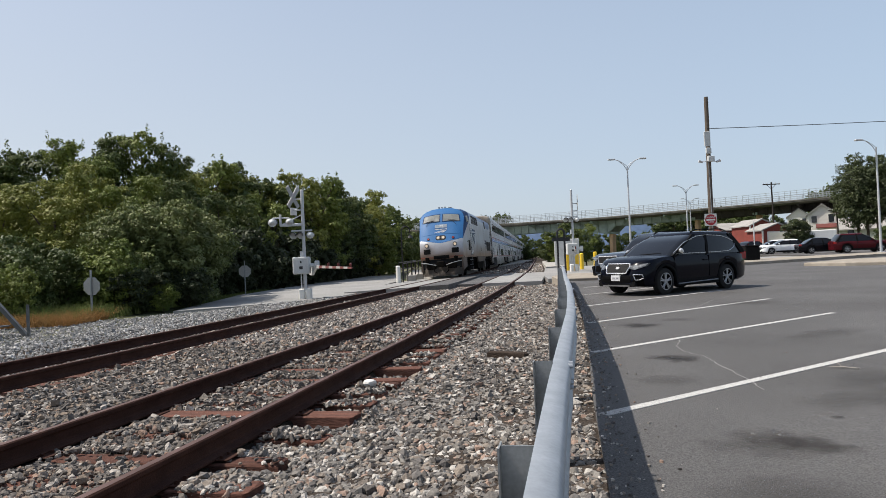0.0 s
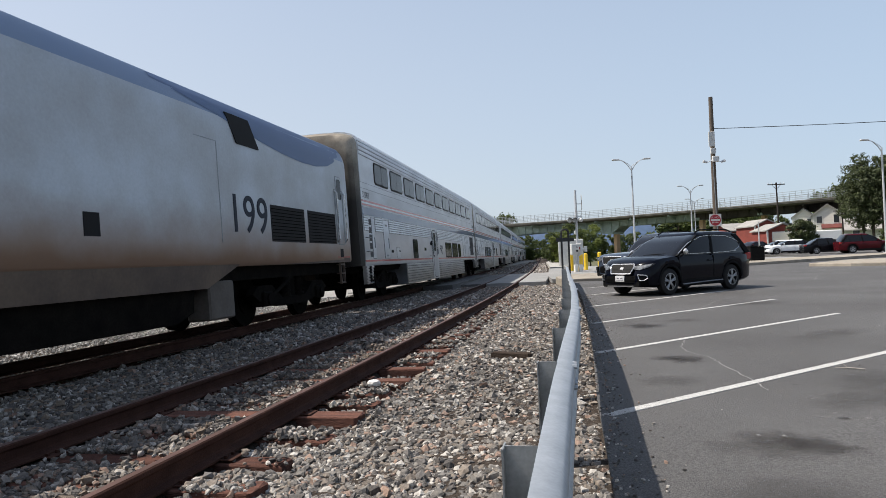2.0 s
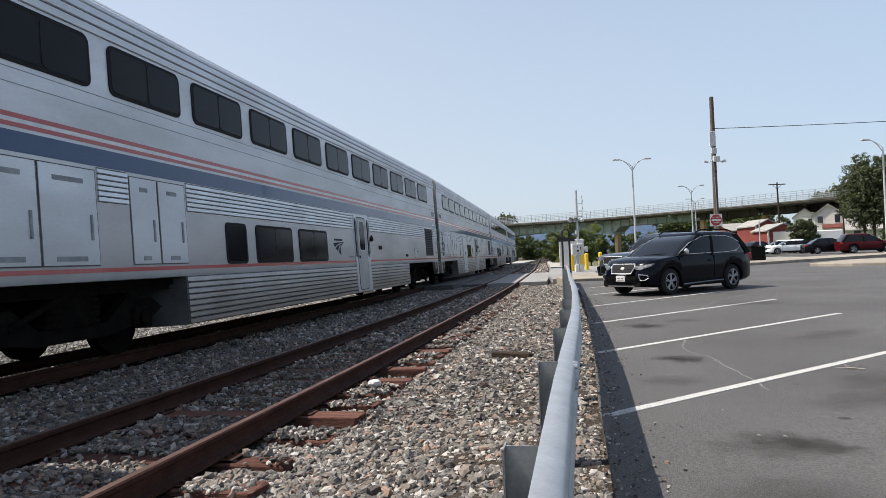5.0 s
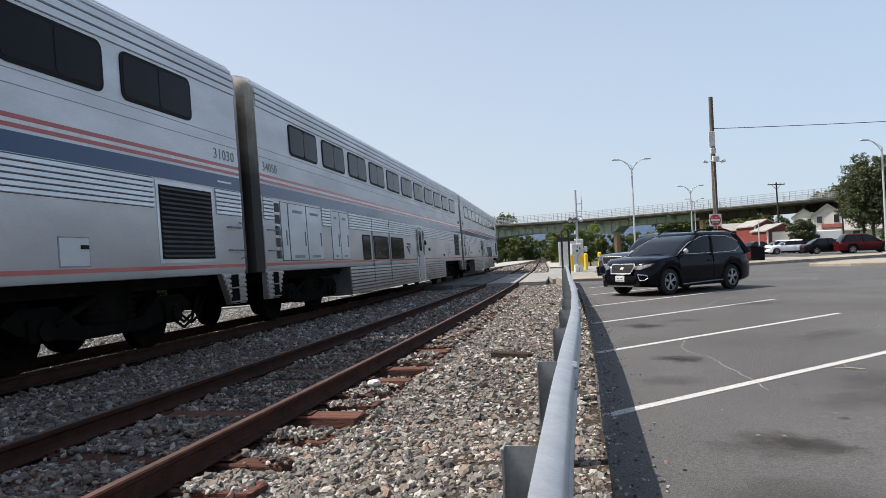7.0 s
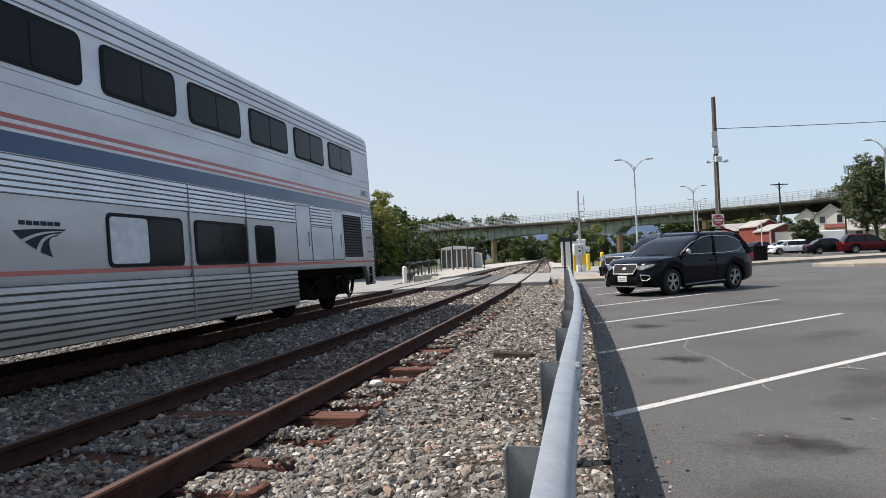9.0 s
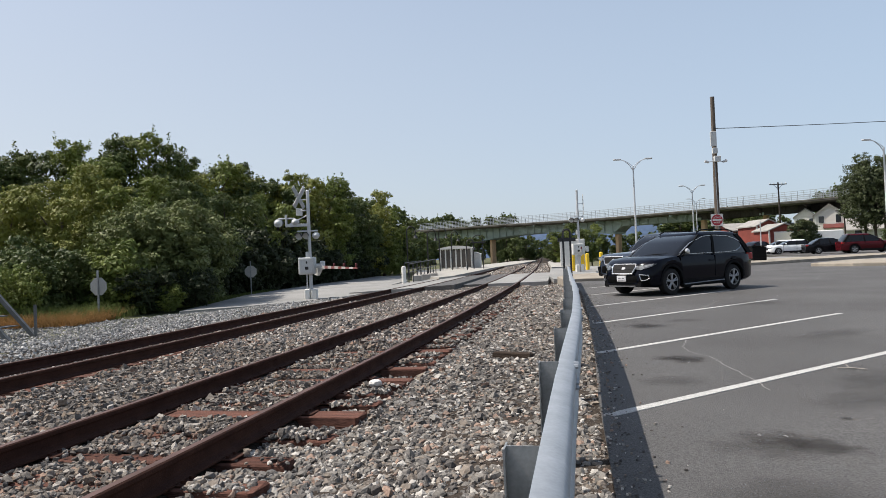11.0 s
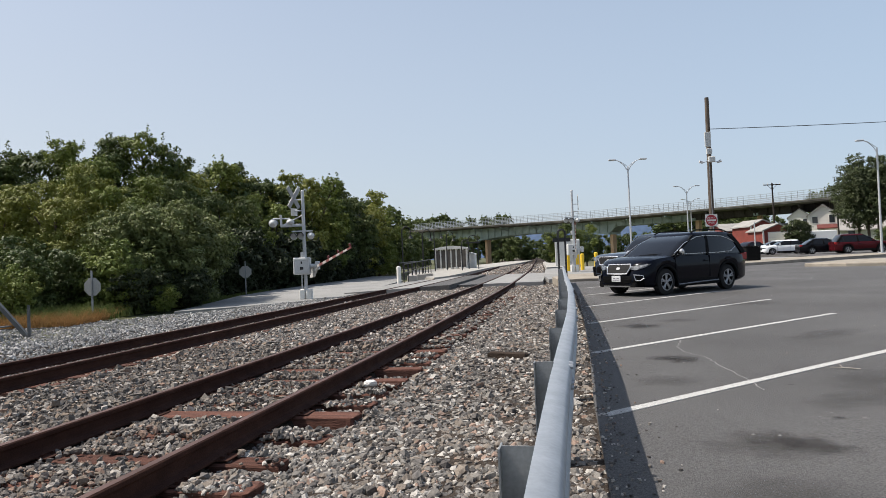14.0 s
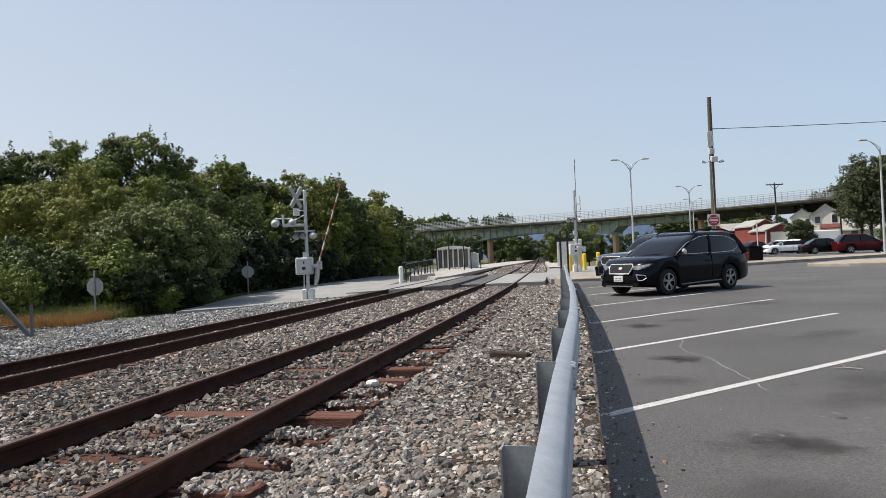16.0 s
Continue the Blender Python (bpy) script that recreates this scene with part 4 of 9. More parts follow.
            prism(bm, rounded(Y(door + 0.20), Y(door + 1.08), 0.38, 2.42, 0.16, 4), "x", sx * W, sx * (W + 0.0275))
            part("door_gap", bm, M_BLACK, dr)
            bm = bmesh.new()
            prism(bm, rounded(Y(door + 0.225), Y(door + 1.055), 0.40, 2.395, 0.14, 4), "x", sx * W, sx * (W + 0.0315))
            part("door", bm, M_DOOR, dr, "dusty grey side door")
            bm = bmesh.new()
            prism(bm, rounded(Y(door + 0.38), Y(door + 0.90), 1.46, 2.33, 0.13, 4), "x", sx * W, sx * (W + 0.0345))
            wf = part("door_window", bm, M_SILVER, dr, "rounded door window")
            bm = bmesh.new()
            prism(bm, rounded(Y(door + 0.415), Y(door + 0.865), 1.495, 2.295, 0.1, 4), "x", sx * W, sx * (W + 0.038))
            part("pane", bm, M_TINT, wf)
            bm = bmesh.new()
            box(bm, sx * (W + 0.03), sx * (W + 0.055), Y(door + 0.27), Y(door + 0.34), 1.26, 1.34, 0.01)
            part("door_handle", bm, M_BLACK, dr)
            for yy in (door + 0.095, door + 1.22):
                # Black plate painted as the shaded hollow behind the rail.
                bm = bmesh.new()
                prism(bm, rounded(Y(yy) - 0.06, Y(yy) + 0.06, 1.30, 2.37, 0.04), "x", sx * W, sx * (W + 0.0265))
                rc = part("grab_recess", bm, M_BLACK, dr)
                bm = bmesh.new()
                pipe(bm, [(sx * (W + 0.02), Y(yy), 1.34), (sx * (W + 0.065), Y(yy), 1.42), (sx * (W + 0.065), Y(yy), 2.26), (sx * (W + 0.02), Y(yy), 2.32)], 0.016, 6)
                part("handrail", bm, M_POST, rc)
            yl = door + 1.52 if door > 12 else door - 0.2
            bm = bmesh.new()
            box(bm, sx * W, sx * (W + 0.09), Y(yl) - 0.06, Y(yl) + 0.06, 1.75, 1.88, 0.02)
            tube(bm, (sx * (W + 0.05), Y(yl), 1.86), (sx * (W + 0.05), Y(yl), 1.93), 0.03, n=8)
            part("door_lamp", bm, M_BLACK, dr)
            bm = bmesh.new()
            box(bm, sx * W, sx * (W + 0.004), Y(door) - 0.5, Y(door) - 0.06, 1.29, 1.32)
            part("notice_bar", bm, M_POST, dr)
        # locker doors
        for a, b, z0, z1 in spec["lockers"]:
            bm = bmesh.new()
            side_plate(bm, Y(a), Y(b), z0, z1, sx * (W - 0.02), sx * (W + 0.0065))
            pn = part("locker_gap", bm, M_GROOVE, root)
            bm = bmesh.new()
            side_plate(bm, Y(a) + 0.018, Y(b) - 0.018, z0 + 0.015, z1 - 0.015, sx * (W - 0.02), sx * (W + 0.013))
            part("locker_door", bm, M_SILVER, pn)
            if z1 > 2.4:
                bm = bmesh.new()
                box(bm, sx * W, sx * (W + 0.03), Y(b) - 0.15, Y(b) - 0.11, 1.56, 1.88, 0.006)
                part("locker_latch", bm, M_POST, pn)
            if b - a > 0.6 and z1 > 2.4 and a < 6:
                for z in (1.30, 2.26):
                    bm = bmesh.new()
                    box(bm, sx * W, sx * (W + 0.018), Y(a) + 0.22, Y(b) - 0.24, z, z + 0.06)
                    part("locker_vent", bm, M_POST, pn)
        # louvre at the trailing end
        la, lb = 23.02, 24.44
        bm = bmesh.new()
        side_plate(bm, Y(la - 0.06), Y(lb + 0.06), 1.25, 2.47, sx * (W - 0.02), sx * (W + 0.011))
        lv = part("louvre_frame", bm, M_FLUTE, root)
        # Black backing gives the shade behind the slats.
        bm = bmesh.new()
        side_plate(bm, Y(la), Y(lb), 1.31, 2.41, sx * (W - 0.01), sx * (W + 0.014))
        part("louvre_recess", bm, M_BLACK, lv)
        for k in range(15):
            z = 1.36 + 0.0715 * k
            bm = bmesh.new()
            prism(bm, [(sx * (W + 0.01), z + 0.022), (sx * (W + 0.04), z - 0.012), (sx * (W + 0.04), z - 0.02), (sx * (W + 0.01), z + 0.01)], "y", Y(la + 0.02), Y(lb - 0.02))
            part("slat", bm, M_SLAT, lv)
        # ladder of recessed steps near the leading end
        bm = bmesh.new()
        side_plate(bm, Y(0.95), Y(1.24), 1.26, 2.47, sx * (W - 0.02), sx * (W + 0.006))
        ld = part("ladder_panel", bm, M_SILVER, root)
        for k in range(5):
            # Dark plates stand in for the shade of sunken steps.
            bm = bmesh.new()
            side_plate(bm, Y(0.97), Y(1.22), 1.29 + 0.235 * k, 1.47 + 0.235 * k, sx * (W - 0.02), sx * (W + 0.0095))
            part("ladder_recess", bm, M_SLAT, ld)
        # car number: lettered where it can be read, else plain bars
        for a in (0.93, 24.97):
            if spec.get("number"):
                for k, digit in enumerate(spec["number"]):
                    bm = bmesh.new()
                    bm.from_mesh(letters(digit, 0.25))
                    ob = part("number_digit", bm, M_FADED, root)
                    ob.matrix_basis = pose(sx * (W + 0.0015), Y(a) + sx * 0.14 * (k - 2), 3.09, 0, 0, 90 * sx)
            else:
                for k in range(5):
                    bm = bmesh.new()
                    box(bm, sx * (W - 0.01), sx * (W + 0.0035), Y(a - 0.3 + 0.12 * k), Y(a - 0.3 + 0.12 * k + 0.08), 2.99, 3.19)
                    part("number_bar", bm, M_POST, root)
        bm = bmesh.new()
        box(bm, sx * (W - 0.01), sx * (W + 0.0045), Y(24.7), Y(25.15), 2.61, 2.64)
        part("stripe_lettering", bm, M_WHITE_S, root)
        if sx == 1:
            e0, e1 = spec["emblem"]
            logo(root, W + 0.0045, Y(e0), Y(e1), 1.36, 1.69, M_NUMBER)
        # brake hoses that hang under the trailing corner
        for k, (y0, dip) in enumerate(((23.35, 0.26), (23.45, 0.34), (23.75, 0.30))):
            bm = bmesh.new()
            pipe(bm, [(sx * (1.25 - 0.06 * k), Y(y0), 0.75), (sx * (1.27 - 0.06 * k), Y(y0 + 0.22), dip + 0.16), (sx * (1.28 - 0.06 * k), Y(y0 + 0.5), dip), (sx * (1.28 - 0.06 * k), Y(y0 + 0.72), dip + 0.1), (sx * (1.25 - 0.06 * k), Y(y0 + 1.0), 0.72)], 0.022, 6)
            part("brake_hose", bm, M_UNDER, root)
    # roof hatches
    for s in (6, 13, 20):
        bm = bmesh.new()
        box(bm, -0.5, 0.5, Y(s) - 0.8, Y(s) + 0.8, 4.87, 4.94, 0.03)
        part("roof_hatch", bm, M_SILVER, root)
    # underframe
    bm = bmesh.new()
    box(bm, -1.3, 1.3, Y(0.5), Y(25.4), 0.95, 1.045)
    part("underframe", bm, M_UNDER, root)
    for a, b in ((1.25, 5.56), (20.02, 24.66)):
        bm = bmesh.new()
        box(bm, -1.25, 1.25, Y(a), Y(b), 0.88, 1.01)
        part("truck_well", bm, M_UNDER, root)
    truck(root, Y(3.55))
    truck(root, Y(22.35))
    return root


def locomotive():
    """Streamlined diesel; y = 0 at the coupler face of the nose, 21 at the rear."""
    root = empty("locomotive", label="blue and silver streamlined diesel locomotive with grimy sides", category="locomotive")
    W = 1.5
    # cross-section from sill to roof centre
    sec = [(1.47, 1.17), (1.5, 1.24), (1.5, 1.6), (1.5, 2.15), (1.5, 2.4), (1.5, 2.8), (1.5, 3.3), (1.5, 3.7), (1.495, 3.92), (1.45, 4.12), (1.34, 4.28), (1.1, 4.41), (0.7, 4.49), (0.35, 4.53), (0, 4.54)]
    full = sec + [(-x, z) for x, z in sec[-2::-1]]

    def front(x, z):
        pts = [(1.17, -0.8), (1.3, -0.82), (2.1, -0.78), (2.25, -0.70), (2.5, -0.5), (2.85, -0.26), (3.3, 0.08), (3.6, 0.32), (4.05, 0.72), (4.35, 1.1), (4.5, 1.5), (4.54, 1.9)]
        y = pts[-1][1]
        for (z0, y0), (z1, y1) in zip(pts, pts[1:]):
            if z <= z1:
                y = y0 + (y1 - y0) * max(0, (z - z0)) / (z1 - z0)
                break
        return y + 0.26 * (abs(x) / W) ** 4

    ystations = [2.6, 3.3, 4.0, 5.0, 6.0, 8.0, 11.0, 14.0, 17.0, 19.0, 20.0]
    bm = bmesh.new()
    rings = []
    for y in ystations:
        rings.append([bm.verts.new((x, y, z)) for x, z in full])
    # rear: rounded in
    rings.append([bm.verts.new((x * 0.96, 20.4, z - 0.04 if z > 3 else z)) for x, z in full])
    front_ring = [bm.verts.new((x, front(x, z), z)) for x, z in full]
    rings.insert(0, front_ring)
    n = len(full)
    for a, b in zip(rings, rings[1:]):
        for i in range(n - 1):
            f = bm.faces.new((a[i], a[i + 1], b[i + 1], b[i]))
            c = f.calc_center_median()
            if c.z > 3.93 and c.y < 3.6:
                f.material_index = 1
            elif c.z > 4.0:
                f.material_index = 2
    bm.faces.new(rings[-1])
    part("body", bm, [M_LOCO, M_LOCO_NAVY, M_LOCO_ROOF], root, "grimy silver body side", smooth=True, angle=25)
    # nose: a grid between the section's two sides
    bm = bmesh.new()
    nx, rows = 16, []
    zl = [z for x, z in sec]
    for x_edge, z in sec:
        rows.append([bm.verts.new((x_edge * (2 * i / nx - 1), front(x_edge * (2 * i / nx - 1), z), z)) for i in range(nx + 1)])
    for a, b, z in zip(rows, rows[1:], zl):
        for i in range(nx):
            if len({tuple(v.co) for v in (a[i], a[i + 1], b[i + 1], b[i])}) < 4:
                q = [a[i], a[i + 1], b[i]]
                if (a[i].co - a[i + 1].co).length < 1e-5:
                    continue
                f = bm.faces.new(q)
            else:
                f = bm.faces.new((a[i], a[i + 1], b[i + 1], b[i]))
            f.material_index = 1 if z > 2.3 else 0
    bmesh.ops.remove_doubles(bm, verts=bm.verts, dist=1e-4)
    part("nose", bm, [M_LOCO, M_LOCO_BLUE], root, "blue sloping nose over a silver front", smooth=True, angle=40)
    # navy wedge on each cab side
    for sx in (1, -1):
        bm = bmesh.new()
        lo = [(front(1.5, 2.4), 2.4), (2.85, 3.62), (3.45, 3.92)]
        hi = [(front(1.5, z), z) for z in (2.4, 2.8, 3.3, 3.6, 3.92)] + [(3.45, 3.92)]
        prev = None
        for k in range(25):
            y = lo[0][0] + (3.449 - lo[0][0]) * k / 24
            z0 = np.interp(y, [p[0] for p in lo], [p[1] for p in lo])
            z1 = max(np.interp(y, [p[0] for p in hi], [p[1] for p in hi]), z0 + 0.002)
            zs = [z0 + (z1 - z0) * q / 3 for q in range(4)]
            col = [bm.verts.new((sx * 1.508, y, z)) for z in zs] + [bm.verts.new((sx * 1.47, y, z)) for z in zs[::-1]]
            if prev:
                for a in range(8):
                    bm.faces.new((prev[a], prev[(a + 1) % 8], col[(a + 1) % 8], col[a]))
            else:
                bm.faces.new(col)
            prev = col
        bm.faces.new(prev)
        part("cab_wedge", bm, M_LOCO_NAVY, root, "navy blue swept panel")

    def on_nose(x, z, out=0.0):
        y = front(x, z)
        dy = (front(x, z + 0.03) - front(x, z - 0.03)) / 0.06
        dx = (front(x + 0.03, z) - front(x - 0.03, z)) / 0.06
        nrm = Vector((dx, -1, dy)).normalized()
        return Vector((x, y, z)) + nrm * out, nrm

    def nose_plate(outline, name, material, thick=0.02, parent=root, label="", lift=0.0):
        bm = bmesh.new()
        A = [bm.verts.new(on_nose(x, z, thick + lift)[0]) for x, z in outline]
        B = [bm.verts.new(on_nose(x, z, -0.02)[0]) for x, z in outline]
        bm.faces.new(A)
        for i in range(len(A)):
            bm.faces.new((A[i], B[i], B[(i + 1) % len(A)], A[(i + 1) % len(A)]))
        return part(name, bm, material, parent, label)

    def dense(outline, n=5):
        out = []
        for (a, b), (c, d) in zip(outline, outline[1:] + outline[:1]):
            out += [(a + (c - a) * i / n, b + (d - b) * i / n) for i in range(n)]
        return out

    def nose_patch(x0, x1, z0, z1, x2, x3, name, material, thick, parent=root, label="", nx=8, nz=4):
        """A curved plate on the nose: bottom edge x0..x1, top edge x2..x3."""
        bm = bmesh.new()
        g = []
        for j in range(nz + 1):
            t = j / nz
            a, b, z = x0 + (x2 - x0) * t, x1 + (x3 - x1) * t, z0 + (z1 - z0) * t
            g.append([bm.verts.new(on_nose(a + (b - a) * i / nx, z, thick)[0]) for i in range(nx + 1)])
        for j in range(nz):
            for i in range(nx):
                bm.faces.new((g[j][i], g[j][i + 1], g[j + 1][i + 1], g[j + 1][i]))
        r = bmesh.ops.solidify(bm, geom=list(bm.faces), thickness=0.03)
        return part(name, bm, material, parent, label, smooth=True, angle=40)

    for sx in (1, -1):
        a, b = (0.1, 1.22), (0.14, 1.12)
        f0 = nose_patch(sx * 0.07, sx * 1.3, 3.56, 4.1, sx * 0.07, sx * 1.2, "windshield_frame", M_LOCO_NAVY, 0.008, label="dark windshield frame")
        nose_patch(sx * 0.11, sx * 1.25, 3.6, 4.06, sx * 0.11, sx * 1.15, "windshield", M_WSHIELD, 0.016, f0, "windshield pane with sky reflection painted in")
        bm = bmesh.new()
        p, nn = on_nose(sx * 0.45, 3.64, 0.05)
        q, _ = on_nose(sx * 0.98, 3.62, 0.05)
        tube(bm, p, q, 0.018)
        r, _ = on_nose(sx * 1.02, 3.35, 0.04)
        tube(bm, r, (p + q) / 2, 0.015)
        part("wiper", bm, M_BLACK, f0)
        # lamps
        p, nn = on_nose(sx * 0.17, 2.52, 0.01)
        bm = bmesh.new()
        tube(bm, p - nn * 0.06, p + nn * 0.03, 0.125, n=16)
        hl = part("headlight", bm, M_LAMPRING, root, "headlight in a chrome ring")
        bm = bmesh.new()
        tube(bm, p + nn * 0.03, p + nn * 0.036, 0.088, n=16)
        part("lens", bm, M_HEADLAMP, hl)
        p, nn = on_nose(sx * 0.86, 2.47, 0.01)
        bm = bmesh.new()
        tube(bm, p - nn * 0.1, p + nn * 0.02, 0.10, n=16)
        mk = part("marker_light", bm, M_BLACK, root)
        bm = bmesh.new()
        tube(bm, p + nn * 0.02, p + nn * 0.03, 0.06, n=12)
        part("lens", bm, M_MARKER, mk)
        p, nn = on_nose(sx * 0.98, 2.06, 0.01)
        bm = bmesh.new()
        tube(bm, p - nn * 0.1, p + nn * 0.03, 0.15, n=18)
        dl = part("ditch_light", bm, M_LAMPRING, root, "ditch light in a metal ring")
        bm = bmesh.new()
        tube(bm, p + nn * 0.03, p + nn * 0.037, 0.09, n=16)
        part("lens", bm, M_HEADLAMP, dl)
        # Flat black patch, coloured for the shade inside the opening.
        nose_patch(sx * 0.74, sx * 1.22, 1.52, 1.84, sx * 0.74, sx * 1.22, "nose_opening", M_BLACK, 0.01, label="dark opening in the nose")
        # grab bars and hoses
        bm = bmesh.new()
        pipe(bm, [(sx * 0.35, -1.15, 0.78), (sx * 0.8, -1.2, 0.9), (sx * 1.4, -0.95, 1.0)], 0.025)
        part("cut_lever", bm, M_POST, root)
    nose_patch(-0.42, 0.42, 3.16, 3.38, -0.40, 0.40, "number_board", M_BOARD, 0.02, label="white number board")
    for k, (a0, a1, b0, b1) in enumerate(((-0.50, -0.34, 0.22, 0.30), (-0.24, -0.08, 0.33, 0.41), (0.02, 0.18, 0.44, 0.52))):
        nose_patch(a0, a1, 2.86, 3.0, b0 - 0.1, b1 - 0.1, "nose_emblem", M_WHITE_S, 0.010 + 0.003 * k, label="white swept emblem", nx=3, nz=3)
    nose_patch(-0.42, 0.42, 3.05, 3.10, -0.42, 0.42, "lettering_bar", M_WHITE_S, 0.012, nz=1)
    bm = bmesh.new()
    bm.from_mesh(letters("199", 0.21, 0.004))
    ob = part("board_number", bm, M_WHITE_S, root)
    p, nn = on_nose(0, 3.27, 0.024)
    ob.matrix_basis = Matrix.Translation(p) @ Matrix.Rotation(-math.atan2(nn.z, -nn.y), 4, "X")
    # the lower blue field that dips to a point, and the brow over the lamps
    bm = bmesh.new()
    for i in range(16):
        x0, x1 = -1.44 + 0.18 * i, -1.44 + 0.18 * (i + 1)
        q = [on_nose(x, z, 0.006)[0] for x, z in ((x0, 2.18 + 0.16 * abs(x0)), (x1, 2.18 + 0.16 * abs(x1)), (x1, 2.42), (x0, 2.42))]
        bm.faces.new([bm.verts.new(p) for p in q])
    bmesh.ops.remove_doubles(bm, verts=bm.verts, dist=1e-4)
    bmesh.ops.solidify(bm, geom=list(bm.faces), thickness=0.02)
    part("blue_chin", bm, M_LOCO_BLUE, root)
    bm = bmesh.new()
    pts = [on_nose(x, 2.78 - 0.10 * (x / 1.3) ** 2, 0.0)[0] for x in [-1.3 + 0.13 * i for i in range(21)]]
    pipe(bm, pts, 0.012, 6)
    part("nose_brow", bm, M_LOCO_BLUE, root, smooth=True)
    nose_plate(dense(rounded(-0.36, 0.36, 2.37, 2.67, 0.145, 5), 2), "headlight_pocket", M_BLACK, 0.008, label="dark oval headlight pocket")
    nose_patch(-1.45, 1.45, 1.27, 1.33, -1.45, 1.45, "red_stripe", M_RED_DUST, 0.006, nz=1, nx=16)
    nose_patch(-1.45, 1.45, 1.44, 1.47, -1.45, 1.45, "nose_rib", M_LOCO, 0.02, nz=1, nx=16)
    # The pocket's inner shade is drawn as a flat black patch.
    nose_patch(-0.55, 0.55, 1.18, 1.4, -0.55, 0.55, "coupler_pocket", M_BLACK, 0.02, label="black coupler pocket")
    # pilot, coupler pocket
    bm = bmesh.new()
    prism(bm, [(-1.42, -0.5), (-1.1, -0.72), (1.1, -0.72), (1.42, -0.5), (1.45, 1.1), (-1.45, 1.1)], "z", 0.55, 1.165)
    part("anticlimber", bm, M_BLACK, root)
    bm = bmesh.new()
    A = [(-1.48, -0.3, 0.62), (-0.95, -0.9, 0.66), (0.95, -0.9, 0.66), (1.48, -0.3, 0.62), (1.42, -0.55, 0.13), (0.9, -1.05, 0.12), (-0.9, -1.05, 0.12), (-1.42, -0.55, 0.13)]
    v = [bm.verts.new(p) for p in A]
    bm.faces.new((v[0], v[1], v[6], v[7]))
    bm.faces.new((v[1], v[2], v[5], v[6]))
    bm.faces.new((v[2], v[3], v[4], v[5]))
    bmesh.ops.solidify(bm, geom=list(bm.faces), thickness=0.03)
    part("pilot", bm, M_SOOT, root, "grey sloping pilot plough")
    bm = bmesh.new()
    box(bm, -0.14, 0.14, -1.35, -0.5, 0.72, 0.98, 0.03)
    box(bm, -0.26, 0.26, -1.45, -1.2, 0.66, 1.04, 0.05)
    part("coupler", bm, M_UNDER, root, "black knuckle coupler")
    for sx in (-1, 1):
        bm = bmesh.new()
        pipe(bm, [(sx * 0.45, -0.8, 0.9), (sx * 0.55, -1.1, 0.75), (sx * 0.48, -1.2, 0.42), (sx * 0.3, -1.15, 0.3)], 0.03)
        part("air_hose", bm, M_UNDER, root)
        bm = bmesh.new()
        pipe(bm, [(sx * 0.95, -0.75, 1.1), (sx * 0.98, -1.0, 0.9), (sx * 0.85, -1.1, 0.55)], 0.025)
        part("air_hose", bm, M_UNDER, root)
        bm = bmesh.new()
        box(bm, sx * 1.0 - 0.12, sx * 1.0 + 0.12, -0.95, -0.7, 1.0, 1.32, 0.03)
        part("jumper_box", bm, M_UNDER, root)
        bm = bmesh.new()
        box(bm, sx * 0.72 - 0.32, sx * 0.72 + 0.32, -1.0, -0.72, 0.55, 0.92, 0.03)
        part("step_plate", bm, M_UNDER, root)
    bm = bmesh.new()
    box(bm, -0.85, 0.85, -0.85, -0.6, 0.62, 0.9, 0.02)
    part("buffer_beam", bm, M_UNDER, root)
    for sx in (1, -1):
        X0 = sx * 1.49
        # side sill, the fairing that drops between the trucks, tank and boxes below
        bm = bmesh.new()
        box(bm, sx * 1.46, sx * 1.5035, -0.4, 20.0, 1.165, 1.29)
        part("side_sill", bm, M_SILL, root, "brown dusty side sill")
        bm = bmesh.new()
        vs = prism(bm, [(6.9, 1.2), (13.88, 1.2), (12.8, 0.8), (8.0, 0.8)], "x", sx * 1.40, sx * 1.497)
        for v in vs:
            if v.co.z < 1:
                v.co.x -= sx * 0.05
        part("side_fairing", bm, M_SILL, root, "dusty fairing between the trucks")
        bm = bmesh.new()
        prism(bm, [(8.1, 0.98), (12.6, 0.98), (12.5, 0.42), (12.0, 0.27), (8.6, 0.27), (8.2, 0.42)], "x", sx * 0.3, sx * 1.34)
        part("fuel_tank", bm, M_UNDER, root, "sooty black fuel tank")
        bm = bmesh.new()
        prism(bm, [(-0.62, 1.17), (1.05, 1.17), (0.9, 0.62), (0.1, 0.47), (-0.62, 0.42)], "x", sx * 1.36, sx * 1.46)
        part("front_fairing", bm, M_SILL, root, "grimy fairing under the cab")
        bm = bmesh.new()
        box(bm, sx * 1.0, sx * 1.44, 12.85, 13.7, 0.24, 0.92, 0.03)
        part("battery_box", bm, M_SOOT, root, "grimy grey box under the sill")
        bm = bmesh.new()
        for zz in (0.62, 0.86, 1.1):
            box(bm, sx * 1.36, sx * 1.5, 19.05, 19.38, zz, zz + 0.03)
        box(bm, sx * 1.44, sx * 1.5, 19.02, 19.05, 0.6, 1.2)
        box(bm, sx * 1.44, sx * 1.5, 19.38, 19.41, 0.6, 1.2)
        part("rear_ladder", bm, M_SILL, root)
        # Step hole drawn as a plate coloured with its shade.
        bm = bmesh.new()
        box(bm, sx * 1.49, sx * 1.507, 19.08, 19.36, 1.3, 1.52)
        part("step_recess", bm, M_BLACK, root)
        bm = bmesh.new()
        box(bm, X0, sx * 1.507, -0.4, 20.0, 1.285, 1.325)
        part("red_stripe", bm, M_RED_DUST, root, "dusty red stripe")
        bm = bmesh.new()
        box(bm, X0, sx * 1.5025, 13.3, 13.325, 1.6, 3.43)
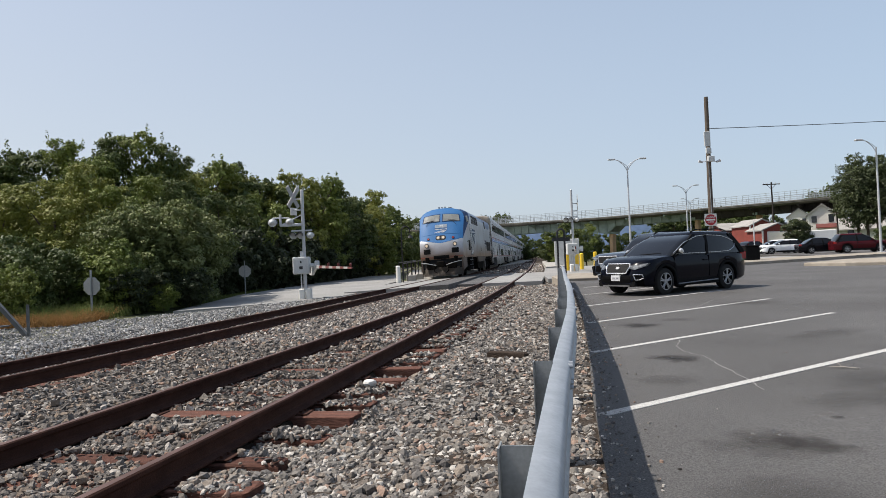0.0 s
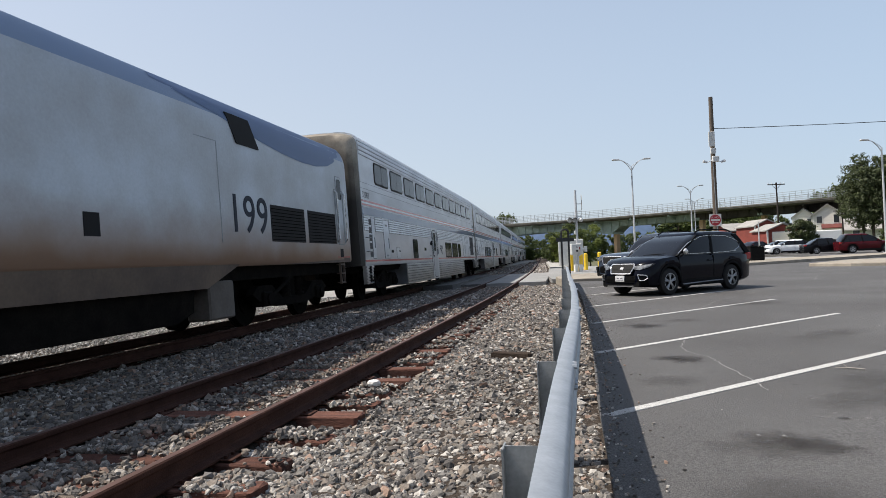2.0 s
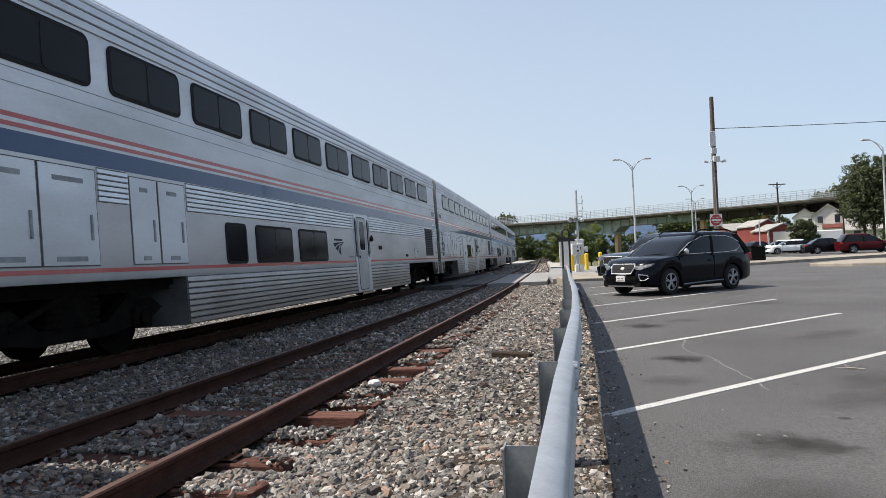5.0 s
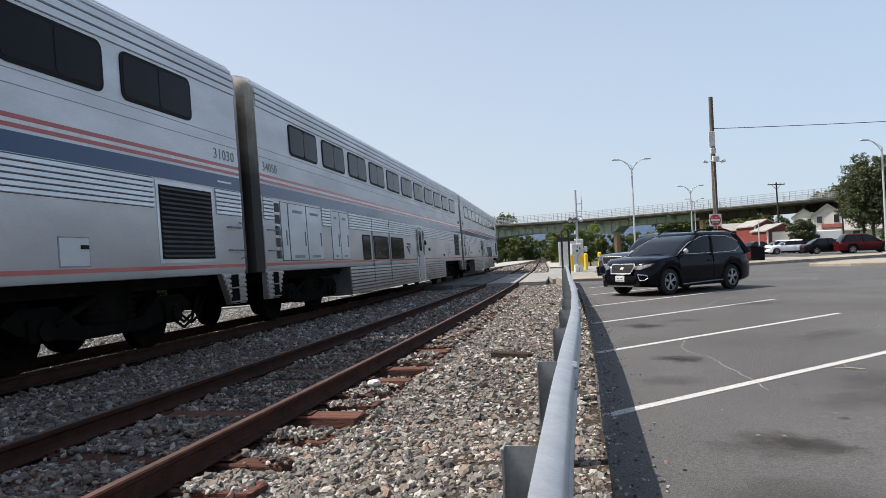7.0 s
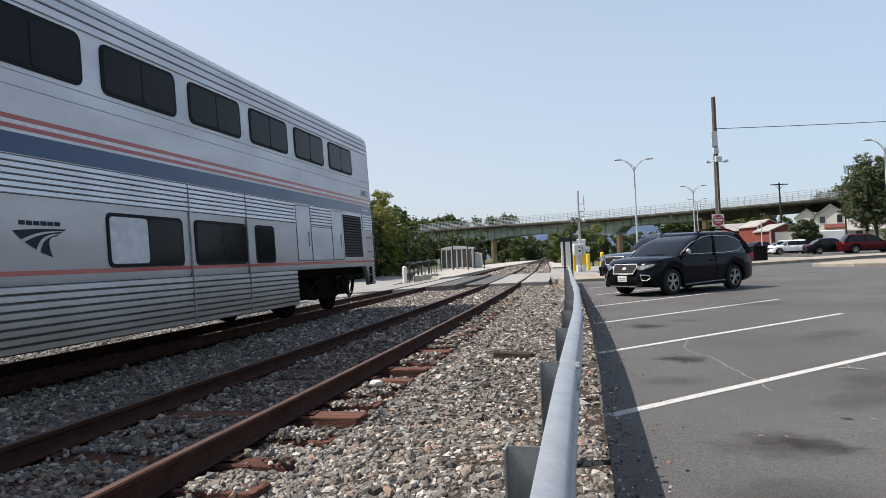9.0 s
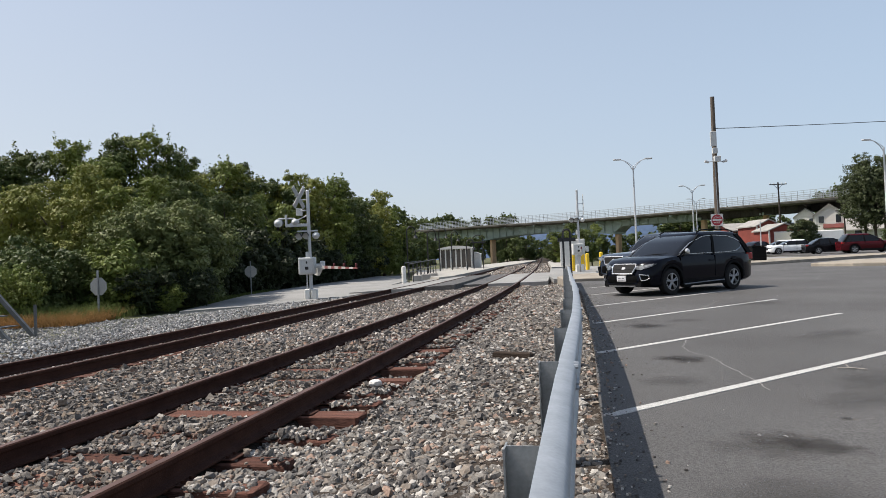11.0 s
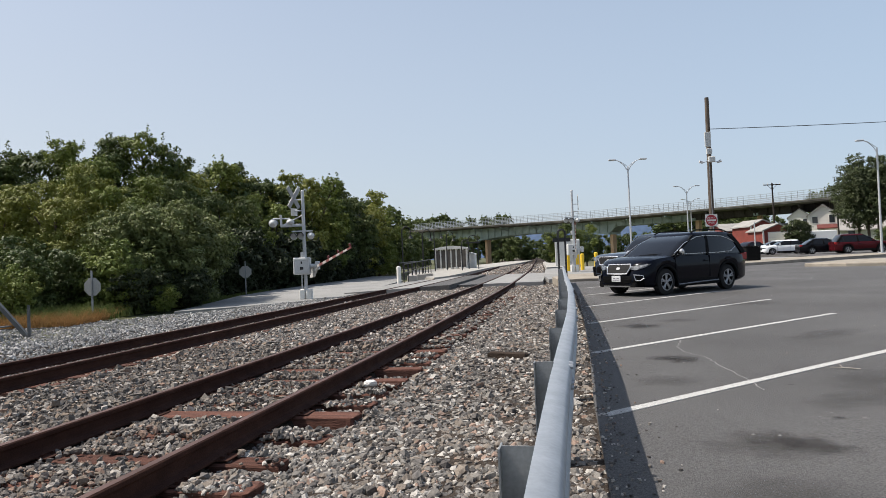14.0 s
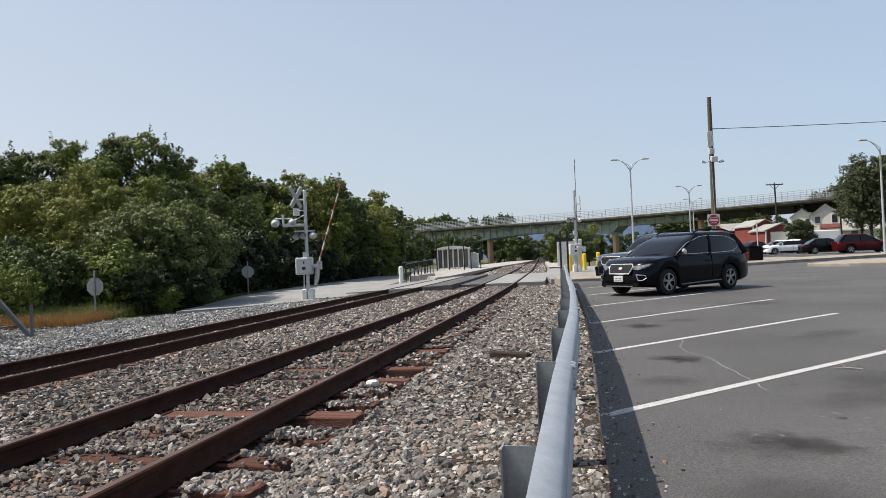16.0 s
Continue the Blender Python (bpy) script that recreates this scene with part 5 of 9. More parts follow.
        box(bm, X0, sx * 1.5025, 12.6, 13.325, 3.42, 3.435)
        part("panel_joint", bm, M_POST, root)
        # blue sweep along the roof edge over the rear
        edge = [(11.6, 4.16), (12.4, 4.06), (13.2, 3.95), (14.0, 3.84), (15.0, 3.70), (16.0, 3.59), (17.0, 3.53), (17.8, 3.55), (18.5, 3.65), (19.0, 3.80), (19.5, 4.0), (19.9, 4.18)]
        bm = bmesh.new()
        rows = []
        for yy, zl in edge:
            row = []
            for k in range(9):
                z = zl + (4.26 - zl) * k / 8
                x = next((a[0] + (b[0] - a[0]) * (z - a[1]) / (b[1] - a[1]) for a, b in zip(sec, sec[1:]) if a[1] <= z <= b[1]), 1.34)
                row.append(bm.verts.new((sx * (x + 0.006), yy, z + 0.003)))
            rows.append(row)
        for p, q in zip(rows, rows[1:]):
            for k in range(8):
                bm.faces.new((p[k], q[k], q[k + 1], p[k + 1]))
        part("blue_sweep", bm, M_LOCO_SWEEP, root, "slate blue sweep along the roof edge", smooth=True, angle=40)
        # cab window with its mirror
        bm = bmesh.new()
        prism(bm, [(1.62, 3.52), (1.72, 3.96), (2.42, 3.96), (2.62, 3.52)], "x", sx * 1.46, sx * 1.512)
        cw = part("cab_window", bm, M_BLACK, root)
        bm = bmesh.new()
        prism(bm, [(1.70, 3.57), (1.78, 3.91), (2.37, 3.91), (2.54, 3.57)], "x", sx * 1.47, sx * 1.516)
        part("pane", bm, M_TINT, cw)
        bm = bmesh.new()
        prism(bm, [(1.25, 3.95), (1.5, 4.0), (1.62, 3.6), (1.42, 3.52)], "x", sx * 1.54, sx * 1.60)
        part("mirror", bm, M_WSHIELD, root, "white-backed side mirror")
        # cab door, rails and ladder
        bm = bmesh.new()
        prism(bm, rounded(2.98, 3.7, 1.35, 3.45, 0.05), "x", X0, sx * 1.508)
        cd = part("door_gap", bm, M_POST, root)
        bm = bmesh.new()
        prism(bm, rounded(3.01, 3.67, 1.38, 3.42, 0.05), "x", X0, sx * 1.514)
        part("cab_door", bm, M_LOCO, cd, "silver cab door")
        bm = bmesh.new()
        prism(bm, rounded(3.25, 3.55, 2.65, 3.2, 0.05), "x", X0, sx * 1.518)
        part("door_window", bm, M_TINT, cd)
        for y in (2.85, 3.83):
            bm = bmesh.new()
            pipe(bm, [(sx * 1.5, y, 1.3), (sx * 1.575, y, 1.36), (sx * 1.575, y, 3.3), (sx * 1.5, y, 3.4)], 0.025)
            part("handrail", bm, M_CHROME, root)
        for z in (0.45, 0.8, 1.12, 1.5, 1.85):
            bm = bmesh.new()
            box(bm, sx * 1.38, sx * 1.516, 3.05, 3.62, z - 0.12, z + 0.06)
            st = part("step", bm, M_BLACK, root)
            bm = bmesh.new()
            box(bm, sx * 1.36, sx * 1.53, 3.02, 3.65, z - 0.15, z - 0.12)
            part("tread", bm, M_POST, st)
        # front vent
        bm = bmesh.new()
        box(bm, X0, sx * 1.512, 2.0, 2.65, 1.62, 2.3)
        v = part("vent", bm, M_BLACK, root)
        for k in range(8):
            bm = bmesh.new()
            box(bm, sx * 1.505, sx * 1.522, 2.02, 2.63, 1.66 + 0.08 * k, 1.69 + 0.08 * k)
            part("slat", bm, M_UNDER, v)
        # slanted grilles along the roof edge
        for a, b in ((4.42, 4.98), (5.27, 5.95), (6.2, 7.25), (7.5, 8.25), (13.7, 14.6)):
            bm = bmesh.new()
            sl = 0.35
            A = [(a, 4.04), (b, 4.04), (b + sl, 3.5), (a + sl, 3.5)]
            top = [bm.verts.new((sx * (1.495 if z < 3.6 else 1.455), y, z)) for y, z in A]
            low = [bm.verts.new((sx * (1.522 if z < 3.6 else 1.502), y, z)) for y, z in A]
            bm.faces.new(top)
            bm.faces.new(low[::-1])
            for i in range(4):
                bm.faces.new((top[i], top[(i + 1) % 4], low[(i + 1) % 4], low[i]))
            g = part("grille", bm, M_BLACK, root, "black slanted air grille")
            if a < 6:
                for k in range(7):
                    t = (k + 0.5) / 7
                    bm = bmesh.new()
                    x = 1.488 + 0.022 * t
                    z = 4.04 - 0.54 * t
                    box(bm, sx * (x - 0.01), sx * (x + 0.022), a + sl * t + 0.03, b + sl * t - 0.03, z - 0.012, z + 0.006)
                    part("slat", bm, M_POST, g)
        # rear grilles
        for a, b in ((15.3, 16.9), (17.1, 18.75)):
            bm = bmesh.new()
            box(bm, X0, sx * 1.509, a, b, 1.65, 2.42)
            rg = part("rear_grille", bm, M_BLACK, root, "black rear grille")
            for k in range(10):
                bm = bmesh.new()
                box(bm, sx * 1.505, sx * 1.516, a + 0.03, b - 0.03, 1.685 + 0.072 * k, 1.70 + 0.072 * k)
                part("slat", bm, M_UNDER, rg)
        # rear door between its rails
        bm = bmesh.new()
        prism(bm, rounded(19.02, 19.56, 1.62, 3.46, 0.05), "x", X0, sx * 1.504)
        rd = part("door_gap", bm, M_POST, root)
        bm = bmesh.new()
        prism(bm, rounded(19.045, 19.535, 1.645, 3.435, 0.04), "x", X0, sx * 1.51)
        part("rear_door", bm, M_LOCO, rd, "grimy silver rear door")
        bm = bmesh.new()
        prism(bm, rounded(19.1, 19.5, 2.84, 3.38, 0.08, 4), "x", X0, sx * 1.514)
        part("door_window", bm, M_TINT, rd)
        for yy in (18.9, 19.66):
            bm = bmesh.new()
            box(bm, X0, sx * 1.505, yy - 0.06, yy + 0.06, 1.65, 3.1)
            rc = part("rail_recess", bm, M_POST, root)
            bm = bmesh.new()
            pipe(bm, [(sx * 1.5, yy, 1.7), (sx * 1.56, yy, 1.78), (sx * 1.56, yy, 2.98), (sx * 1.5, yy, 3.06)], 0.022)
            part("handrail", bm, M_CHROME, rc)
        for y, z in ((1.5, 1.68), (1.42, 2.15), (2.72, 2.3)):
            bm = bmesh.new()
            box(bm, X0, sx * 1.508, y, y + 0.09, z, z + 0.14)
            part("access_port", bm, M_BLACK, root)
        bm = bmesh.new()
        box(bm, X0, sx * 1.508, 9.86, 10.16, 1.63, 1.95)
        part("access_port", bm, M_BLACK, root)
    logo(root, 1.5045, 4.26, 6.745, 1.95, 2.88, M_BLUE_S)
    for k, digit in enumerate("199"):
        bm = bmesh.new()
        bm.from_mesh(letters(digit, 1.0))
        tx = part("unit_number", bm, M_NUMBER, root)
        tx.matrix_basis = pose(1.503, 13.83 + 0.55 * k, 2.12, 0, 0, 90)
    # underframe, trucks, roof gear
    bm = bmesh.new()
    box(bm, -1.35, 1.35, 0.6, 19.9, 0.9, 1.168)
    part("underframe", bm, M_UNDER, root)
    truck(root, 3.9, 0.508, 1.37, 1.2)
    truck(root, 16.9, 0.508, 1.37, 1.2)
    for y, w, h in ((7.5, 1.5, 0.08), (11.0, 1.2, 0.1), (14.5, 1.5, 0.08)):
        bm = bmesh.new()
        box(bm, -w / 2, w / 2, y, y + 1.2, 4.46, 4.54 + h, 0.03)
        part("roof_hatch", bm, M_LOCO, root)
    bm = bmesh.new()
    box(bm, 0.35, 0.55, 1.9, 2.4, 4.46, 4.60, 0.02)
    for k in range(3):
        tube(bm, (-0.3 + 0.2 * k, 2.6, 4.6), (-0.3 + 0.2 * k, 2.3, 4.62), 0.03, 0.06)
    part("horn", bm, M_POST, root)
    # bring the drawn stations to the true lengths and heights
    drawn = [-1.5, -0.8, 1.0, 1.7, 2.65, 2.85, 3.83, 9.86, 13.3, 15.3, 18.75, 20.4, 21.0]
    true = [-0.65, 0.06, 1.6, 2.15, 2.96, 3.15, 3.9, 10.25, 13.6, 15.55, 19.2, 20.42, 21.0]
    for o in root.children_recursive:
        if o.name.startswith("truck") or o.parent.name.startswith("truck"):
            continue
        if o.name.startswith(("board_number", "unit_number")):
            p = o.matrix_basis.translation
            o.matrix_basis.translation = (p.x, float(np.interp(p.y, drawn, true)), 0.05 + 0.965 * p.z)
            continue
        for v in o.data.vertices:
            v.co.y, v.co.z = float(np.interp(v.co.y, drawn, true)), 0.05 + 0.965 * v.co.z
            v.co.x *= float(np.interp(v.co.y, [0.1, 2.96], [0.885, 1.0]))
            # the cab roof is more strongly arched at the front
            v.co.z -= 0.24 * min(1.0, max(0.0, (v.co.z - 3.2) / 1.0)) * (v.co.x / 1.5) ** 2 * min(1.0, max(0.0, (3.0 - v.co.y) / 1.6))
    return root


loco = locomotive()
CAR_LABELS = ["dusty silver double-deck car coupled behind the locomotive", "dusty silver double-deck coach with red and blue stripes", "dusty silver double-deck coach with red and blue stripes",
              "silver double-deck coach with a wide second doorway", "dusty silver double-deck coach with red and blue stripes", "last silver double-deck car with one blind drawn"]
cars = [superliner(sp, lb) for sp, lb in zip(SPECS, CAR_LABELS)]


def gap_place(t):
    """Where the coupling behind the locomotive is along the line at t seconds: a steady 22 m/s."""
    return -14.06 - 22.005 * (t - 3.5)


def on_trucks(s, half, which=2):
    """Pose of a rigid car whose two trucks ride the curve half metres before and behind its middle at s."""
    (p, _, u), (q, _, v) = track(s - half, 0, 0, which), track(s + half, 0, 0, which)
    fwd = (q - p).normalized()
    side = fwd.cross(u + v).normalized()
    up = side.cross(fwd)
    o = (p + q) / 2
    return Matrix(((side.x, fwd.x, up.x, o.x), (side.y, fwd.y, up.y, o.y), (side.z, fwd.z, up.z, o.z), (0, 0, 0, 1)))


def move_train():
    times = [0.5 * i for i in range(33)]
    walk(loco, [(t, on_trucks(gap_place(t) - 10.5, 6.5) @ pose(0, -10.5, 0)) for t in times])
    for i, c in enumerate(cars):
        walk(c, [(t, on_trucks(gap_place(t) + CAR_L * (i + 0.5), 9.4)) for t in times])


# ---------------- vehicles ----------------
M_TYRE = mat("tyre rubber", (0.02, 0.02, 0.021), 0.85, second=(0.035, 0.033, 0.03), scale=8)
M_RIM = mat("alloy wheel metal", (0.42, 0.42, 0.43), 0.35, metal=0.8)
M_TRIM = mat("dull chrome trim", (0.2, 0.2, 0.21), 0.4, metal=0.6)
M_CARBLACK = mat("black car plastic", (0.007, 0.007, 0.0075), 0.7, spec=0.08)
M_GLASS_CAR = mat("car window glass", (0.006, 0.0065, 0.008), 0.04, spec=0.32, fine_amount=0.02)
# Lifted grey base imitates a lit dashboard and reflections; none is modelled.
M_SCREEN = mat("windscreen glass", (0.05, 0.056, 0.062), 0.05, second=(0.085, 0.09, 0.095), scale=1.6, amount=0.8, spec=0.5, fine_amount=0.05)
M_LAMP_CLEAR = mat("clear headlamp lens", (0.22, 0.235, 0.25), 0.12, metal=0.35, second=(0.02, 0.022, 0.026), scale=11, amount=1.0)
M_LAMP_RED = mat("red tail lamp lens", (0.3, 0.015, 0.015), 0.15)
M_PLATE = mat("white plate", (0.62, 0.62, 0.63), 0.5)
M_PLATE_BAR = mat("dull grey plate print", (0.16, 0.16, 0.18), 0.5)


def paint(name, c, metal=0.4):
    return mat(name, c, 0.13, metal=metal, second=tuple(v * 0.9 for v in c), scale=3, amount=0.4, fine=300, fine_amount=0.03, coat=0.08, spec=0.12)


P_NAVY = paint("very dark blue car paint", (0.0015, 0.0022, 0.006), 0.0)
P_GREYBLUE = paint("slate blue-grey truck paint", (0.035, 0.045, 0.065), 0.1)
P_WHITE = paint("white car paint", (0.72, 0.73, 0.74), 0.05)
P_BLACK = paint("black car paint", (0.006, 0.006, 0.008), 0.0)
P_RED = paint("dark red car paint", (0.055, 0.006, 0.009), 0.1)
P_VAN = paint("white van paint", (0.7, 0.7, 0.68), 0.0)


def wheel(parent, x, y, r, width, sx):
    bm = bmesh.new()
    n = 28
    prof = [(0.0, r * 0.66), (0.005, r * 0.9), (0.03, r), (width - 0.03, r), (width - 0.005, r * 0.9), (width, r * 0.66)]
    rings = []
    for k in range(n):
        a = 2 * math.pi * k / n
        rings.append([bm.verts.new((x - sx * u, y + math.cos(a) * q, r + math.sin(a) * q)) for u, q in prof])
    for k in range(n):
        A, B = rings[k], rings[(k + 1) % n]
        for i in range(len(prof) - 1):
            bm.faces.new((A[i], A[i + 1], B[i + 1], B[i]))
    wh = part("wheel", bm, M_TYRE, parent, "black tyre on an alloy rim", smooth=True, angle=40)
    bm = bmesh.new()
    tube(bm, (x - sx * 0.05, y, r), (x - sx * 0.15, y, r), r * 0.66, n=24)
    part("rim_well", bm, M_CARBLACK, wh)
    bm = bmesh.new()
    for k in range(n):
        a, b = 2 * math.pi * k / n, 2 * math.pi * (k + 1) / n
        q = [bm.verts.new((x - sx * 0.008, y + math.cos(t) * rr, r + math.sin(t) * rr)) for t, rr in ((a, r * 0.68), (b, r * 0.68), (b, r * 0.6), (a, r * 0.6))]
        bm.faces.new(q)
    for k in range(5):
        a = 2 * math.pi * k / 5 + 0.3
        for off in (-0.16, 0.16):
            p0 = Vector((x - sx * 0.02, y + math.cos(a) * r * 0.12, r + math.sin(a) * r * 0.12))
            p1 = Vector((x - sx * 0.015, y + math.cos(a + off) * r * 0.64, r + math.sin(a + off) * r * 0.64))
            tube(bm, p0, p1, 0.022, 0.016, 6)
    tube(bm, (x - sx * 0.04, y, r), (x - sx * 0.005, y, r), r * 0.16, n=10)
    part("rim", bm, M_RIM, wh, "alloy rim with five split spokes")


def ring_pts(hw, y0, y1, z, r=0.18, n=4):
    return [Vector((u, w, z)) for u, w in rounded(-hw, hw, y0, y1, r, n)]


def vehicle(name, label, category, pt, L=4.62, W=1.815, H=1.72, belt=1.05, hood=1.03, nose=0.90, clear=0.22, wr=0.35, wheels=(1.42, -1.25), yb=(1.12, 0.10, -1.75, -2.2), style="suv", group="parked cars", detail=True):
    root = empty(name, label=label, category=category, group=group)
    hw = W / 2
    R = wr + 0.07
    ys = sorted(set([round(-L / 2 + L * i / 40, 3) for i in range(41)] + [round(w + R * math.cos(math.pi * i / 10), 3) for w in wheels for i in range(11)] + [round(w + s * (R + 0.001), 3) for w in wheels for s in (-1, 1)]))
    bm = bmesh.new()
    rings = []
    for y in ys:
        t = y / (L / 2)
        e = max(0.0, abs(t) - 0.72) / 0.28
        w = hw * (1 - (0.42 * e ** 3.0 if t > 0 else 0.15 * e ** 2.2))
        zl = clear + (0.06 * e * e)
        for wy in wheels:
            d = abs(y - wy)
            if d < R:
                zl = max(zl, wr + math.sqrt(max(0, R * R - d * d)) - 0.02)
        if y > yb[0]:
            f = (y - yb[0]) / (L / 2 - yb[0])
            zh = hood - (hood - nose) * f ** 1.6 - 0.05 * max(0, f - 0.88) / 0.12
        elif style == "pickup" and y < yb[3]:
            zh = belt + 0.02
        elif style == "sedan" and y < yb[3]:
            f = (yb[3] - y) / (yb[3] + L / 2)
            zh = belt - 0.02 - 0.05 * f
        else:
            zh = belt
            if y > yb[0] - 0.3:
                zh = belt + (hood - belt) * (1 - (yb[0] - y) / 0.3)
        zl = min(zl, zh - 0.12)
        h = zh - zl
        half = [(w * 0.86, zl), (w * 0.965, zl + 0.06), (w * 0.99, zl + 0.3 * h), (w, zl + 0.62 * h), (w * 0.985, zh - 0.10), (w * 0.94, zh - 0.025), (w * 0.8, zh + 0.008), (w * 0.4, zh + 0.03), (0, zh + 0.035)]
        rings.append([bm.verts.new((x, y, z)) for x, z in half + [(-x, z) for x, z in half[-2::-1]]])
    rake = 0.10 if style == "pickup" else 0.20

    def front_rake(vs):
        """Leans the nose back above the bumper, and the tail below the lamps."""
        for v in vs:
            f = max(0.0, min(1.2, (v.co.y - (L / 2 - 0.55)) / 0.55))
            v.co.y -= rake * f * max(0.0, (v.co.z - 0.5 * nose) / (0.5 * nose)) ** 1.3
            v.co.y -= 0.10 * f * max(0.0, (clear + 0.12 - v.co.z) / 0.12)

    front_rake(bm.verts)
    n = len(rings[0])
    for a, b in zip(rings, rings[1:]):
        for i in range(n):
            bm.faces.new((a[i], a[(i + 1) % n], b[(i + 1) % n], b[i]))
    bm.faces.new(rings[0])
    bm.faces.new(rings[-1][::-1])
    part("body", bm, pt, root, smooth=True, angle=35)
    # under-body
    bm = bmesh.new()
    box(bm, -hw + 0.28, hw - 0.28, -L / 2 + 0.25, L / 2 - 0.25, clear + 0.02, min(belt, nose) - 0.15)
    part("underbody", bm, M_CARBLACK, root)
    # dark lower cladding
    for sx in (1, -1):
        bm = bmesh.new()
        prism(bm, rounded(wheels[1] + R + 0.01, wheels[0] - R - 0.01, clear - 0.02, clear + 0.16, 0.04), "x", sx * (hw * 0.9), sx * (hw * 0.985))
        part("sill", bm, M_CARBLACK, root)
        if detail and style == "suv":
            bm = bmesh.new()
            pipe(bm, [(sx * hw * 0.992, wheels[1] + R + 0.06, clear + 0.075), (sx * hw * 0.992, 0, clear + 0.06), (sx * hw * 0.992, wheels[0] - R - 0.06, clear + 0.035)], 0.02, 6)
            part("sill_trim", bm, M_TRIM, root, "silver sill strip")
        for wy in wheels:
            bm = bmesh.new()
            for i in range(12):
                a0, a1 = math.pi * i / 12, math.pi * (i + 1) / 12
                q = [(wy + math.cos(a) * rr, wr + math.sin(a) * rr) for a, rr in ((a0, R - 0.015), (a1, R - 0.015), (a1, R + 0.05), (a0, R + 0.05))]
                prism(bm, q, "x", sx * (hw * 0.93), sx * (hw * 1.004))
            part("wheel_arch_trim", bm, M_CARBLACK if style != "sedan" else pt, root)
    # cabin glass and roof
    roof = H - 0.03
    g0 = ring_pts(hw * 0.955, yb[3], yb[0], belt - 0.03)
    g1 = ring_pts(hw * 0.90, yb[3] + (yb[2] - yb[3]) * 0.55, yb[0] + (yb[1] - yb[0]) * 0.55, belt + (roof - belt) * 0.55)
    g2 = ring_pts(hw * 0.81, yb[2], yb[1], roof - 0.07)
    g3 = ring_pts(hw * 0.76, yb[2] + 0.05, yb[1] - 0.1, roof - 0.015)
    g4 = ring_pts(hw * 0.45, yb[2] + 0.35, yb[1] - 0.4, roof + 0.025)
    bm = bmesh.new()
    R_ = [[bm.verts.new(p) for p in g] for g in (g0, g1, g2)]
    for a, b in zip(R_, R_[1:]):
        for i in range(len(a)):
            bm.faces.new((a[i], a[(i + 1) % len(a)], b[(i + 1) % len(a)], b[i]))
    bm.faces.new(R_[0][::-1])
    bm.faces.new(R_[-1])
    part("cabin_glass", bm, M_GLASS_CAR, root, "dark tinted cabin glass", smooth=True, angle=35)
    # windscreen, slightly bowed, between the front pillars
    if detail:
        bm = bmesh.new()
        cols = []
        for f in (0.06, 0.3, 0.55, 0.78, 0.97):
            w = 0.955 + (0.90 - 0.955) * f / 0.55 if f < 0.55 else 0.90 + (0.81 - 0.90) * (f - 0.55) / 0.45
            y = yb[0] + (yb[1] - yb[0]) * f
            z = belt - 0.03 + (roof - 0.04 - belt) * f
            cols.append([bm.verts.new((hw * w * 0.82 * (i / 5 - 1), y + 0.012 - 0.004 * (i / 5 - 1) ** 2, z)) for i in range(11)])
        for a, b in zip(cols, cols[1:]):
            for i in range(10):
                bm.faces.new((a[i], a[i + 1], b[i + 1], b[i]))
        bmesh.ops.solidify(bm, geom=list(bm.faces), thickness=0.006)
        part("windscreen", bm, M_SCREEN, root, "windscreen with lit dashboard and reflections painted grey", smooth=True, angle=40)
        for sx in (1, -1):
            bm = bmesh.new()
            pipe(bm, [(sx * hw * 0.1 + hw * 0.12, yb[0] + 0.02, belt + 0.012), (sx * hw * 0.1 + hw * 0.12 - 0.55, yb[0] - 0.02, belt + 0.04)], 0.009, 5)
            part("wiper", bm, M_CARBLACK, root)
    bm = bmesh.new()
    R_ = [[bm.verts.new(p + Vector((0, 0, dz))) for p in g] for g, dz in ((ring_pts(hw * 0.835, yb[2] - 0.03, yb[1] + 0.03, roof - 0.085), -0.02), (g2, 0.0), (g3, 0.0), (g4, 0.0))]
    for v in R_[1]:
        v.co.x *= 1.02
    for a, b in zip(R_, R_[1:]):
        for i in range(len(a)):
            bm.faces.new((a[i], a[(i + 1) % len(a)], b[(i + 1) % len(a)], b[i]))
    bm.faces.new(R_[0][::-1])
    bm.faces.new(R_[-1])
    part("roof", bm, pt, root, smooth=True, angle=50)

    def on_side(sx, y, f):
        """A point on the cabin side at height fraction f, a little proud."""
        w = hw * (0.955 + (0.90 - 0.955) * min(1, f / 0.55) if f < 0.55 else 0.90 + (0.81 - 0.90) * (f - 0.55) / 0.45) + 0.004
        return Vector((sx * w, y, belt - 0.03 + (roof - 0.07 - belt + 0.03) * f))
    for sx in (1, -1):
        lean = lambda y0, y1: [on_side(sx, y0 + (y1 - y0) * f, f) for f in (0, 0.28, 0.55, 0.8, 1.0)]
        pillars = [(yb[0] - 0.10, yb[1] - 0.10, 0.045), ((yb[0] + yb[3]) / 2 + 0.12, (yb[0] + yb[3]) / 2 + 0.02, 0.05), (yb[3] + 0.12, yb[2] + 0.12, 0.10)]
        if style == "sedan":
            pillars.append(((yb[0] + yb[3]) / 2 - 0.85, (yb[0] + yb[3]) / 2 - 0.82, 0.045))
        for a, b, w in pillars:
            bm = bmesh.new()
            for p, q in zip(lean(a, b), lean(a, b)[1:]):
                d = Vector((0, w, 0))
                o = Vector((sx * 0.016, 0, 0))
                vs = [bm.verts.new(c) for c in (p - d + o, p + d + o, q + d + o, q - d + o, p - d - o * 4, p + d - o * 4, q + d - o * 4, q - d - o * 4)]
